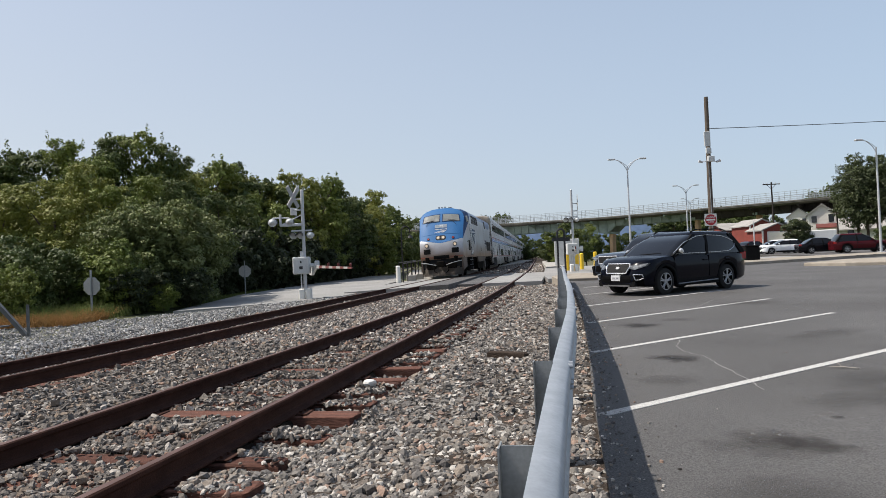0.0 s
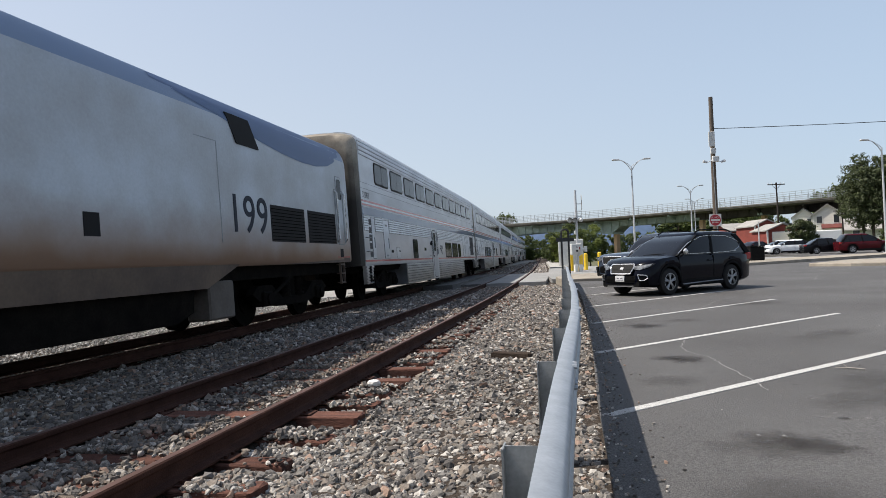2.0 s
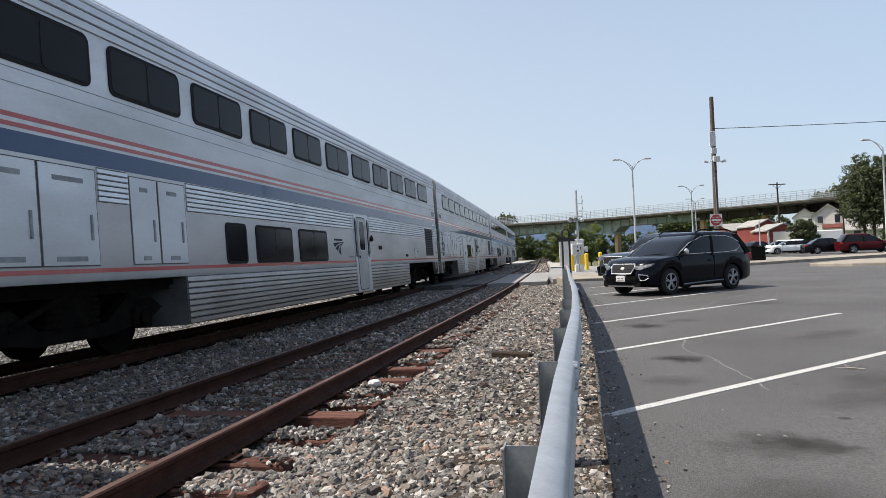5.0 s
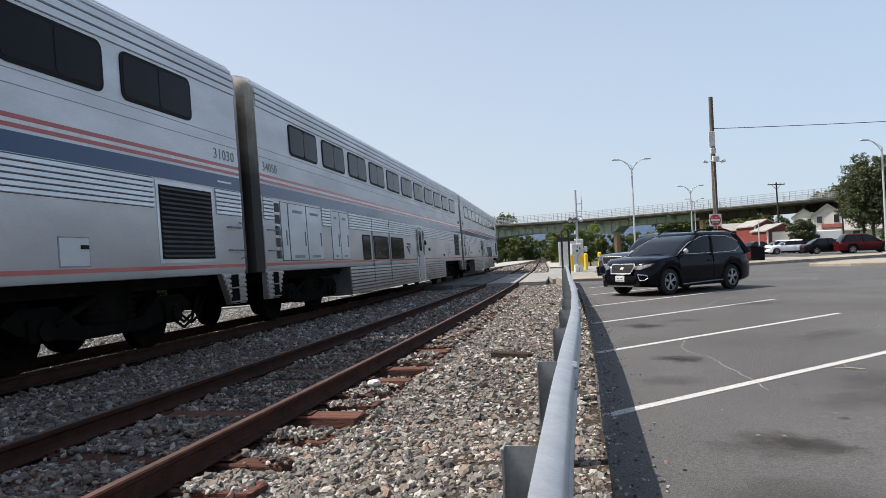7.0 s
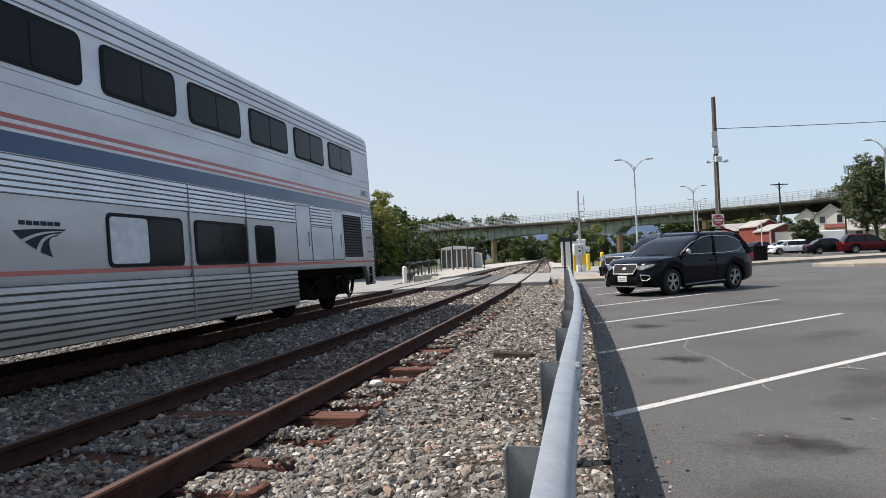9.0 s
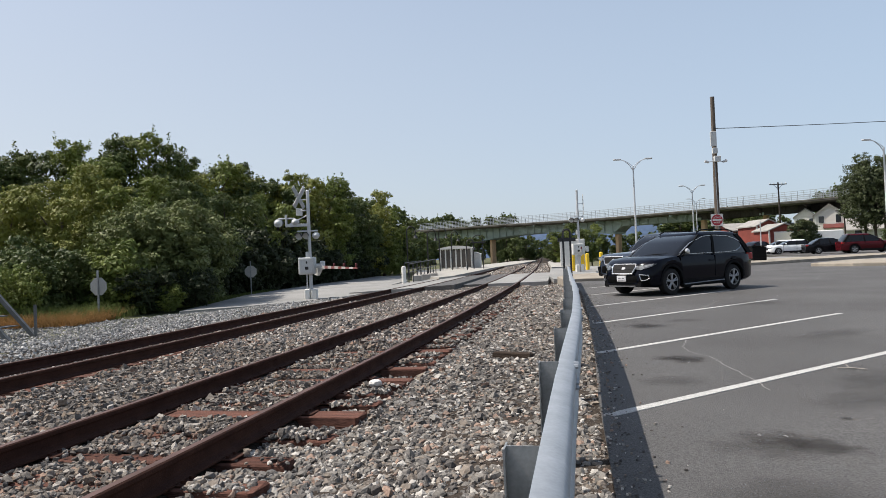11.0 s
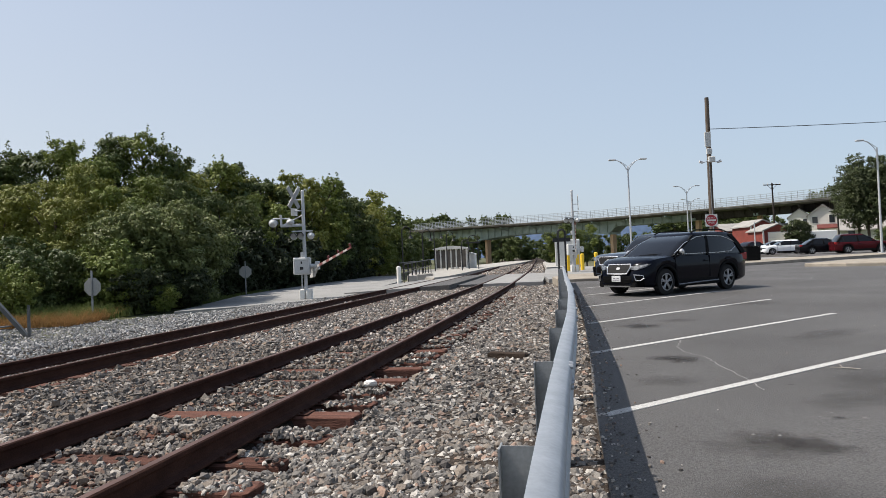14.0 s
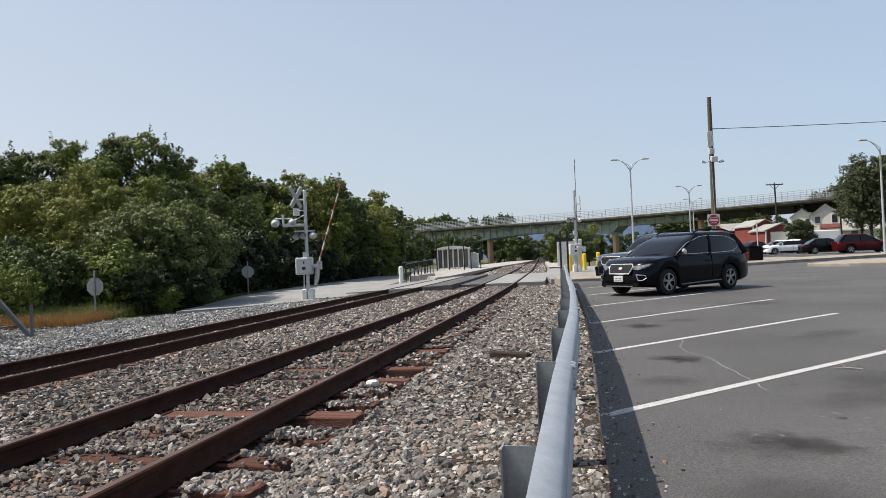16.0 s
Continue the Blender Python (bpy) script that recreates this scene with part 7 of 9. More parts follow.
    # gate machine
    bm = bmesh.new()
    box(bm, -0.44, 0.22, -0.28, 0.22, 1.02, 1.72, 0.05, seg=2)
    gm = part("gate_machine", bm, M_SIGNAL_GREY, root, "pale grey gate machine box")
    bm = bmesh.new()
    box(bm, -0.38, 0.16, -0.295, -0.27, 1.08, 1.62, 0.03)
    part("machine_door", bm, M_SIGNAL_GREY, gm)
    bm = bmesh.new()
    box(bm, -0.16, -0.02, -0.305, -0.29, 1.22, 1.34, 0.01)
    box(bm, -0.12, -0.06, -0.312, -0.29, 1.46, 1.56, 0.01)
    part("machine_latch", bm, M_IRON, gm)
    bm = bmesh.new()
    tube(bm, (0.2, 0, 1.36), (0.5, 0, 1.36), 0.09)
    box(bm, 0.42, 0.58, -0.12, 0.2, 1.2, 1.55, 0.03)
    part("gate_shaft", bm, M_SIGNAL_GREY, gm)
    return root


def gate_arm(x, y, z, length, label):
    """An arm along its own +y from the pivot; raised by turning it about x."""
    root = empty("gate_arm", label=label, category="crossing gate", group="crossing gates")
    bm = bmesh.new()
    prism(bm, [(-0.75, -0.32), (-0.35, -0.36), (0.25, -0.06), (0.25, 0.08), (-0.2, 0.12)], "x", -0.05, 0.05)
    part("counterweight", bm, M_SIGNAL_GREY, root, "grey counterweight plate")
    n = int(length / 0.41)
    for i in range(n):
        bm = bmesh.new()
        t0, t1 = i / n, (i + 1) / n
        h0, h1 = 0.055 - 0.025 * t0, 0.055 - 0.025 * t1
        vs = [bm.verts.new(p) for p in ((-0.02, 0.2 + length * t0, -h0), (0.02, 0.2 + length * t0, -h0), (0.02, 0.2 + length * t0, h0), (-0.02, 0.2 + length * t0, h0),
                                        (-0.02, 0.2 + length * t1, -h1), (0.02, 0.2 + length * t1, -h1), (0.02, 0.2 + length * t1, h1), (-0.02, 0.2 + length * t1, h1))]
        for f in ((0, 1, 2, 3), (7, 6, 5, 4), (0, 4, 5, 1), (1, 5, 6, 2), (2, 6, 7, 3), (3, 7, 4, 0)):
            bm.faces.new([vs[k] for k in f])
        part("arm_band", bm, M_ARM_WHITE if i % 2 == 0 else M_ARM_RED, root, "white arm band" if i % 2 == 0 else "red arm band")
    for f in (0.38, 0.66, 0.97):
        bm = bmesh.new()
        box(bm, -0.03, 0.03, 0.2 + length * f - 0.05, 0.2 + length * f + 0.05, 0.05, 0.17, 0.012)
        part("arm_lamp", bm, M_ARM_LAMP, root, "small red arm lamp")
    return root


SIG = (-5.62, 28.2, -0.2)
sig_left = crossing_signal(*SIG, 0, "grey crossing signal mast with crossbuck beside the road", cb_turn=64)
arm_left = gate_arm(0, 0, 0, 4.3, "red and white striped crossing gate arm")
SIG2 = (8.25, 42.9, 0.1)
sig_right = crossing_signal(*SIG2, 0, "grey crossing signal mast beyond the guardrail", 5.05, 0.38, 79, False)
arm_right = gate_arm(0, 0, 0, 6.2, "thin striped crossing gate arm beyond the guardrail")
LIFT = [(0, 0), (12.4, 0), (12.9, 0.3), (13.4, 2.0), (14.0, 9.5), (14.5, 18), (15.0, 26.5), (15.5, 35), (16, 43)]


def move_gates():
    a = math.degrees(math.atan2(-2.0, -4.0))
    walk(arm_left, [(t, pose(SIG[0] + 0.42, SIG[1] - 0.02, SIG[2] + 1.3) @ pose(0, 0, 0, 0, 0, 180 + 27.0) @ pose(0, 0, 0, d - 1.0)) for t, d in LIFT])
    walk(arm_right, [(t, pose(SIG2[0] + 0.05, SIG2[1] - 0.3, SIG2[2] + 1.3) @ pose(0, 0, 0, 0, 0, 180 - 10.8) @ pose(0, 0, 0, d * 1.25)) for t, d in LIFT])


def disc_sign(x, y, z, height, r, turn):
    root = empty("stop_sign", pose(x, y, z, 0, 0, turn), label="grey octagonal back of a road sign on a post", category="road sign", group="road signs seen from behind")
    bm = bmesh.new()
    prism(bm, [(r * math.cos(math.pi / 8 + math.pi * i / 4), height + r * math.sin(math.pi / 8 + math.pi * i / 4)) for i in range(8)], "y", -0.004, 0.004)
    part("sign_plate", bm, M_SIGN_BACK, root)
    bm = bmesh.new()
    box(bm, -0.024, 0.024, -0.05, -0.006, -0.3, height + r * 1.7)
    part("sign_post", bm, M_POST, root)


disc_sign(-9.45, 33.0, -0.2, 1.2, 0.30, 12)
disc_sign(-11.2, 22.0, -0.26, 1.06, 0.305, -8)


# ---------------- poles and lamps ----------------
def utility_pole(x, y, h, r=0.17):
    root = empty("utility_pole", pose(x, y, lot_z(y)), label="tall weathered wooden utility pole with grey fittings", category="utility pole")
    bm = bmesh.new()
    tube(bm, (0.05, 0, h), (0.02, 0, -0.3), r * 0.72, r, 14)
    part("pole", bm, M_WOODPOLE, root, "weathered brown pole")
    bm = bmesh.new()
    box(bm, -0.26, 0.12, -r - 0.06, -r + 0.02, h - 3.05, h - 2.15, 0.02)
    part("fitting", bm, M_SIGNAL_GREY, root, "pale grey cable fitting")
    bm = bmesh.new()
    box(bm, -0.18, 0.14, -r - 0.1, -r + 0.04, h - 3.5, h - 3.15, 0.02)
    box(bm, -0.1, 0.3, -r - 0.15, -r + 0.05, h - 4.0, h - 3.65, 0.03)
    part("fitting", bm, M_SIGNAL_GREY, root)
    for sx in (-1, 1):
        bm = bmesh.new()
        pipe(bm, [(0, -r, h - 3.85), (sx * 0.35, -r - 0.05, h - 4.0), (sx * 0.5, -r - 0.06, h - 3.95)], 0.025)
        tube(bm, (sx * 0.42, -r - 0.06, h - 4.02), (sx * 0.66, -r - 0.06, h - 3.94), 0.06, 0.09)
        part("floodlight", bm, M_ALU, root, "small grey floodlight")
    bm = bmesh.new()
    tube(bm, (0.05, -r - 0.02, 0.1), (-0.05, -r - 0.02, h - 4.0), 0.02)
    part("conduit", bm, M_POST, root)
    # do-not-enter sign on the pole
    sg = empty("road_sign")
    sg.parent = root
    sg.matrix_basis = pose(-0.10, -r - 0.07, 2.76)
    bm = bmesh.new()
    prism(bm, rounded(-0.37, 0.37, -0.37, 0.37, 0.04), "y", -0.004, 0.004)
    part("sign_plate", bm, M_WHITE_P, sg, "white square plate")
    bm = bmesh.new()
    prism(bm, [(0.34 * math.cos(2 * math.pi * i / 32), 0.34 * math.sin(2 * math.pi * i / 32)) for i in range(32)], "y", -0.008, 0.0)
    part("red_disc", bm, M_SIGN_RED, sg, "red disc")
    bm = bmesh.new()
    box(bm, -0.27, 0.27, -0.012, -0.004, -0.05, 0.05)
    part("white_bar", bm, M_WHITE_P, sg)
    for txt, zz in (("DO NOT", 0.15), ("ENTER", -0.15)):
        bm = bmesh.new()
        bm.from_mesh(letters(txt, 0.13, 0.003))
        ob = part("lettering", bm, M_WHITE_P, sg)
        ob.matrix_basis = pose(0, -0.0095, zz)
    return root


utility_pole(16.55, 42.0, 10.3)


def cable(a, b, sag, name="overhead_cable", label="thin black overhead cable"):
    bm = bmesh.new()
    a, b = Vector(a), Vector(b)
    pipe(bm, [a.lerp(b, i / 16) - Vector((0, 0, sag * (1 - (i / 8 - 1) ** 2))) for i in range(17)], 0.022, 5)
    tagged(part(name, bm, M_IRON), label, "cable")


cable((16.5, 41.8, 8.45), (62.0, 56.0, 11.6), 0.25)


def street_lamp(x, y, h, arms, label):
    root = empty("street_lamp", pose(x, y, lot_z(y) if x > 5 else 0), label=label, category="street lamp", group="tall lot lamps")
    bm = bmesh.new()
    tube(bm, (0, 0, -0.2), (0, 0, h - 0.6), 0.10, 0.06, 12)
    box(bm, -0.2, 0.2, -0.2, 0.2, -0.2, 0.12, 0.02)
    part("pole", bm, M_ALU, root, "slim grey metal pole")
    for sx in arms:
        bm = bmesh.new()
        pipe(bm, [(0, 0, h - 1.0), (sx * 0.3, 0, h - 0.5), (sx * 0.75, 0, h - 0.1), (sx * 1.15, 0, h + 0.03)], 0.035)
        pipe(bm, [(0, 0, h - 0.62), (sx * 0.3, 0, h - 0.36), (sx * 0.75, 0, h - 0.08)], 0.022)
        ar = part("arm", bm, M_ALU, root)
        bm = bmesh.new()
        vs = box(bm, sx * 1.05, sx * 1.68, -0.14, 0.14, h - 0.04, h + 0.09, 0.05, seg=2)
        part("lamp_head", bm, M_ALU, ar, "cobra-head lamp")
    return root


street_lamp(16.55, 60.0, 9.0, (-1, 1), "slim grey double-arm lot lamp")
street_lamp(31.65, 88.0, 8.9, (-1, 1), "slim grey double-arm lot lamp")
street_lamp(35.2, 55.0, 9.1, (-1,), "slim grey single-arm lot lamp")
street_lamp(44.5, 122.0, 9.5, (-1, 1), "slim grey double-arm lot lamp")


def crossarm_pole(x, y, h):
    root = empty("utility_pole", pose(x, y, lot_z(y) - 0.2), label="dark wooden pole with a crossarm", category="utility pole")
    bm = bmesh.new()
    tube(bm, (0.15, 0, 0), (0, 0, h), 0.14, 0.10, 12)
    part("pole", bm, M_DARKPOLE, root)
    bm = bmesh.new()
    box(bm, -1.25, 1.25, -0.06, 0.06, h - 0.35, h - 0.22)
    ca = part("crossarm", bm, M_DARKPOLE, root)
    bm = bmesh.new()
    tube(bm, (-0.7, 0, h - 0.3), (0, 0, h - 1.0), 0.03)
    tube(bm, (0.7, 0, h - 0.3), (0, 0, h - 1.0), 0.03)
    part("brace", bm, M_DARKPOLE, ca)
    for k in (-1.15, -0.6, 0.6, 1.15):
        bm = bmesh.new()
        tube(bm, (k, 0, h - 0.22), (k, 0, h - 0.02), 0.06, 0.04)
        part("insulator", bm, M_SIGNAL_GREY, ca)


crossarm_pole(48.45, 100.0, 10.1)
crossarm_pole(59.5, 103.0, 6.0)


# ---------------- bridge ----------------
BR_A, BR_D = Vector((11.5, 170.0, 0)), Vector((56.0, -50.0, 0))
BR_U = BR_D.normalized()
BR_N = Vector((BR_U.y, -BR_U.x, 0))


def bridge():
    root = empty("bridge", label="long green steel girder road bridge on tan concrete piers", category="bridge")
    zt = 8.7
    piers = [-34, 0.0, 34.0, 52.5, 64.0, 84.0, 104]
    lo, hi = -60.0, 108.0

    def rise(d):
        return float(np.interp(d, [-60, 0, 12, 33, 60, 90, 108], [0.1, -0.05, -0.25, -0.5, -0.3, 0.05, 0.3]))

    def depth(d):
        for a, b in zip([-70] + piers, piers + [120]):
            if a <= d <= b:
                u = abs(2 * (d - a) / (b - a) - 1)
                return (1.75 if b - a > 25 else 1.2) + (1.05 * u ** 2.2 if b - a > 25 else 0)
        return 1.5
    stations = [lo + 2.0 * i for i in range(int((hi - lo) / 2) + 1)]
    for off, ds, steel in [(o, [d for d in stations if lo <= d <= 52], M_BRIDGE) for o in (-2.2, 2.2)] + [(o, [d for d in stations if d >= 52], M_BRIDGE_BROWN) for o in (-2.2, 2.2)]:
        bm = bmesh.new()
        a = BR_A + BR_N * off
        T = [[bm.verts.new(a + BR_U * d + BR_N * e + Vector((0, 0, zt - 0.45 + rise(d)))) for d in ds] for e in (-0.15, 0.15)]
        B = [[bm.verts.new(a + BR_U * d + BR_N * e + Vector((0, 0, zt - 0.45 + rise(d) - depth(d)))) for d in ds] for e in (-0.15, 0.15)]
        for i in range(len(ds) - 1):
            bm.faces.new((T[0][i], T[0][i + 1], B[0][i + 1], B[0][i]))
            bm.faces.new((T[1][i], B[1][i], B[1][i + 1], T[1][i + 1]))
            bm.faces.new((B[0][i], B[0][i + 1], B[1][i + 1], B[1][i]))
            bm.faces.new((T[0][i], T[1][i], T[1][i + 1], T[0][i + 1]))
        part("girder", bm, steel, root, "faded green haunched girder" if steel is M_BRIDGE else "rust-brown approach girder")
    for d in stations:
        steel = M_BRIDGE if d <= 52 else M_BRIDGE_BROWN
        bm = bmesh.new()
        c = BR_A + BR_N * 2.35 + BR_U * d
        z1, z0 = zt - 0.46 + rise(d), zt - 0.43 + rise(d) - depth(d)
        q = [c - BR_U * 0.08, c + BR_U * 0.08, c + BR_U * 0.08 + BR_N * 0.28, c - BR_U * 0.08 + BR_N * 0.28]
        A = [bm.verts.new(p + Vector((0, 0, z0))) for p in q]
        C = [bm.verts.new(p + Vector((0, 0, z1))) for p in q]
        for i in range(4):
            bm.faces.new((A[i], A[(i + 1) % 4], C[(i + 1) % 4], C[i]))
        part("stiffener", bm, steel, root)
        if int(d) % 8 == 0:
            bm = bmesh.new()
            q = [c + BR_U * e + BR_N * o for e, o in ((-0.15, 0), (0.15, 0), (0.15, 3.2), (-0.15, 3.2))]
            A = [bm.verts.new(p + Vector((0, 0, zt - 0.46 + rise(d) - (0.9 if i < 2 else 0.25)))) for i, p in enumerate(q)]
            C = [bm.verts.new(p + Vector((0, 0, zt - 0.45 + rise(d)))) for p in q]
            for i in range(4):
                bm.faces.new((A[i], A[(i + 1) % 4], C[(i + 1) % 4], C[i]))
            bm.faces.new(A[::-1])
            part("bracket", bm, steel, root)
    bm = bmesh.new()
    frames = [(BR_A + BR_U * d + Vector((0, 0, zt + rise(d))), BR_N, Vector((0, 0, 1))) for d in (lo, -30, 0, 12, 22, 33, 46, 60, 75, 90, hi)]
    sweep(bm, [(-5.9, -0.44), (5.2, -0.44), (5.9, -0.2), (5.9, 0.0), (-5.9, 0.0)], frames)
    deck = part("deck", bm, M_BRIDGE_DECK, root, "stained concrete deck edge")
    bm = bmesh.new()
    sweep(bm, [(5.6, 0.0), (5.95, 0.0), (5.9, 0.2), (5.65, 0.2)], frames)
    part("parapet", bm, M_BRIDGE_DECK, deck)
    for zz in (0.5, 0.8, 1.1, 1.45, 1.8):
        for off in (5.78, -5.78):
            bm = bmesh.new()
            sweep(bm, [(off - 0.03, zz - 0.03), (off + 0.03, zz - 0.03), (off + 0.03, zz + 0.03), (off - 0.03, zz + 0.03)], frames)
            part("railing_bar", bm, M_FENCE, root)
    for off, d in [(5.78, lo + 1.0 * i) for i in range(169)] + [(-5.78, d) for d in stations]:
        bm = bmesh.new()
        c = BR_A + BR_U * d + BR_N * off + Vector((0, 0, zt + rise(d)))
        tube(bm, c + Vector((0, 0, 0.02)), c + Vector((0, 0, 1.85)), 0.05, n=6)
        part("railing_post", bm, M_FENCE, root)
    for d in piers:
        c = BR_A + BR_U * d
        ztop = zt - 0.47 + rise(d) - depth(d)
        bm = bmesh.new()
        q = [c + BR_U * e + BR_N * o for e, o in ((-0.34, -0.75), (0.34, -0.75), (0.34, 0.75), (-0.34, 0.75))]
        A = [bm.verts.new(k + Vector((0, 0, -0.6))) for k in q]
        C = [bm.verts.new(k + Vector((0, 0, ztop))) for k in q]
        for i in range(4):
            bm.faces.new((A[i], A[(i + 1) % 4], C[(i + 1) % 4], C[i]))
        bm.faces.new(C)
        part("pier", bm, M_PIER, root, "tan concrete pier column")
        bm = bmesh.new()
        q = [c + BR_U * e + BR_N * o for e, o in ((-0.4, -2.6), (0.4, -2.6), (0.4, 2.6), (-0.4, 2.6))]
        A = [bm.verts.new(k + Vector((0, 0, ztop + 0.004))) for k in q]
        C = [bm.verts.new(k + Vector((0, 0, ztop + 0.45))) for k in q]
        for i in range(4):
            bm.faces.new((A[i], A[(i + 1) % 4], C[(i + 1) % 4], C[i]))
        bm.faces.new(C)
        bm.faces.new(A[::-1])
        part("pier_cap", bm, M_BRIDGE, root, "dark steel bearing beam")


bridge()


# ---------------- station bits by the crossing ----------------
def bollard(x, y, z, h, r, m, label):
    bm = bmesh.new()
    tube(bm, (0, 0, -0.2), (0, 0, h - 0.05), r, n=14)
    tube(bm, (0, 0, h - 0.05), (0, 0, h), r, r * 0.6, 14)
    ob = part("bollard", bm, m, None, smooth=True, angle=40)
    ob.location = (x, y, z)
    tagged(ob, label, "bollard", "bollards")


bollard(-2.55, 40.0, -0.1, 1.0, 0.13, M_WHITE_P, "weathered white bollard beside the crossing")
for x, y, h in ((8.25, 45.2, 1.05), (8.62, 44.4, 1.0), (9.2, 46.8, 1.05), (9.42, 46.3, 1.05), (10.75, 48.1, 1.1)):
    bollard(x, y, lot_z(y), h, 0.13, M_YELLOW, "yellow painted steel bollard near the signal")


def railing(pts, name="handrail_fence", label="dark metal handrail beside the ramp"):
    root = empty(name, label=label, category="railing")
    for zz in (0.55, 1.05):
        bm = bmesh.new()
        pipe(bm, [(x, y, z + zz) for x, y, z in pts], 0.03, 6)
        part("rail", bm, M_IRON, root)
    for x, y, z in pts:
        bm = bmesh.new()
        tube(bm, (x, y, z - 0.1), (x, y, z + 1.05), 0.03, n=6)
        part("post", bm, M_IRON, root)


railing([(-2.3 + 0.35 * i * 0.5, 40.6 + 1.6 * i, -0.05 + 0.03 * i) for i in range(9)])
railing([(-3.6 + 0.22 * i, 42.0 + 1.7 * i, -0.05 + 0.02 * i) for i in range(3, 8)], label="second dark handrail along the ramp")
for x, y in ((-1.9, 43.0), (-1.4, 45.5), (-1.0, 48.0)):
    bm = bmesh.new()
    box(bm, x - 0.3, x + 0.3, y - 0.3, y + 0.3, -0.25, 0.28, 0.04)
    tagged(part("concrete_block", bm, M_PLATFORM), "pale concrete footing block by the ramp", "concrete block", "ramp blocks")


M_SMOKED = mat("smoky dusty pane", (0.115, 0.1, 0.085), 0.35, second=(0.05, 0.045, 0.04), scale=0.9, amount=0.9)


def shelter():
    root = empty("platform_shelter", pose(1.0, 77.0, 0.08, 0, 0, -8), label="glass platform shelter with white posts and a curved roof", category="shelter")
    xs = [-1.75 + 0.583 * i for i in range(7)]
    for yy in (0.0, 1.6):
        for x in xs:
            bm = bmesh.new()
            box(bm, x - 0.07, x + 0.07, yy - 0.05, yy + 0.05, 0, 2.2)
            part("post", bm, M_WHITE_P, root)
        for x in xs[:-1]:
            bm = bmesh.new()
            box(bm, x + 0.08, x + 0.5, yy - 0.015, yy + 0.015, 0.15, 2.1)
            part("pane", bm, M_SMOKED, root, "smoky brown-grey pane")
    bm = bmesh.new()
    n = 10
    prism(bm, [(-2.0 + 4.0 * i / n, 2.2 + 0.36 * math.sin(math.pi * (0.08 + 0.84 * i / n))) for i in range(n + 1)] + [(2.0, 2.2), (-2.0, 2.2)], "y", -0.3, 1.9)
    part("roof", bm, M_WHITE_P, root, "pale curved roof", smooth=True, angle=30)


shelter()


def shed():
    root = empty("equipment_cabinet", pose(3.3, 79.0, 0.08, 0, 0, -10), label="small white equipment cabinet on the platform", category="cabinet")
    bm = bmesh.new()
    box(bm, -0.6, 0.6, -0.5, 0.5, 0, 1.55, 0.02)
    part("body", bm, M_WHITE_P, root)
    bm = bmesh.new()
    prism(bm, [(-0.7, 1.552), (0.7, 1.552), (0, 1.8)], "y", -0.6, 0.6)
    part("roof", bm, M_SIGNAL_GREY, root)
    bm = bmesh.new()
    box(bm, -0.45, 0.45, -0.52, -0.5, 0.1, 1.4)
    part("door", bm, M_WHITE_P, root)


shed()


def arch_lamp(x, y, h=4.0, w=0.7):
    root = empty("platform_lamp", pose(x, y, 0.05), label="black arched platform lamp post", category="lamp post", group="platform lamps")
    bm = bmesh.new()
    pts = [(0, 0, -0.1), (0, 0, h - w)] + [(w / 2 - w / 2 * math.cos(math.pi * i / 8), 0, h - w + w * 0.6 * math.sin(math.pi * i / 8)) for i in range(9)] + [(w, 0, h - w - 0.3)]
    pipe(bm, pts, 0.05, 6)
    part("post", bm, M_IRON, root)
    bm = bmesh.new()
    tube(bm, (w, 0, h - w - 0.55), (w, 0, h - w - 0.28), 0.2, 0.06, 10)
    part("lamp_shade", bm, M_IRON, root)


for x, y, h in ((-1.6, 58, 4.0), (-0.7, 66, 4.4), (0.5, 70, 4.2), (-3.2, 56, 4.2), (1.9, 66, 3.2)):
    arch_lamp(x, y, h)


def station_sign(x, y, h, w, label, turn=0):
    root = empty("station_sign", pose(x, y, 0.1, 0, 0, turn), label=label, category="sign")
    for sx in (-w / 2, w / 2):
        bm = bmesh.new()
        pipe(bm, [(sx, 0, -0.2), (sx, 0, h - 0.2)], 0.05, 6)
        part("post", bm, M_IRON, root)
    bm = bmesh.new()
    pipe(bm, [(-w / 2 - w / 2 * 0 + w / 2 - w / 2 * math.cos(math.pi * i / 8), 0, h - 0.2 + w * 0.4 * math.sin(math.pi * i / 8)) for i in range(9)], 0.05, 6)
    part("arch", bm, M_IRON, root)
    bm = bmesh.new()
    box(bm, -w / 2 - 0.25, w / 2 + 0.25, -0.03, 0.03, h - 0.62, h - 0.45)
    part("board", bm, M_IRON, root, "black name board")


station_sign(5.5, 31.5, 2.3, 0.34, "black arched sign frame beyond the guardrail", 10)
station_sign(3.2, 70.0, 3.2, 1.0, "black name board on the platform", 10)
bm = bmesh.new()
box(bm, -1.1, 1.1, -0.9, 0.9, -0.3, 2.3, 0.05)
ob = part("equipment_hut", bm, M_SIGNAL_GREY)
ob.matrix_basis = pose(11.4, 62.5, 0.2, 0, 0, -10)
tagged(ob, "pale grey railway equipment hut", "hut")


# ---------------- buildings beyond the lot ----------------
M_BRICK = mat("red brick wall", (0.19, 0.05, 0.04), 0.9, second=(0.14, 0.042, 0.035), scale=0.8, amount=0.8, fine=12, fine_amount=0.15)
M_SIDING = mat("white house siding", (0.62, 0.6, 0.55), 0.8, second=(0.52, 0.5, 0.45), scale=0.6, amount=0.6, fine=6, fine_amount=0.06, stretch=(0.2, 0.2, 5))
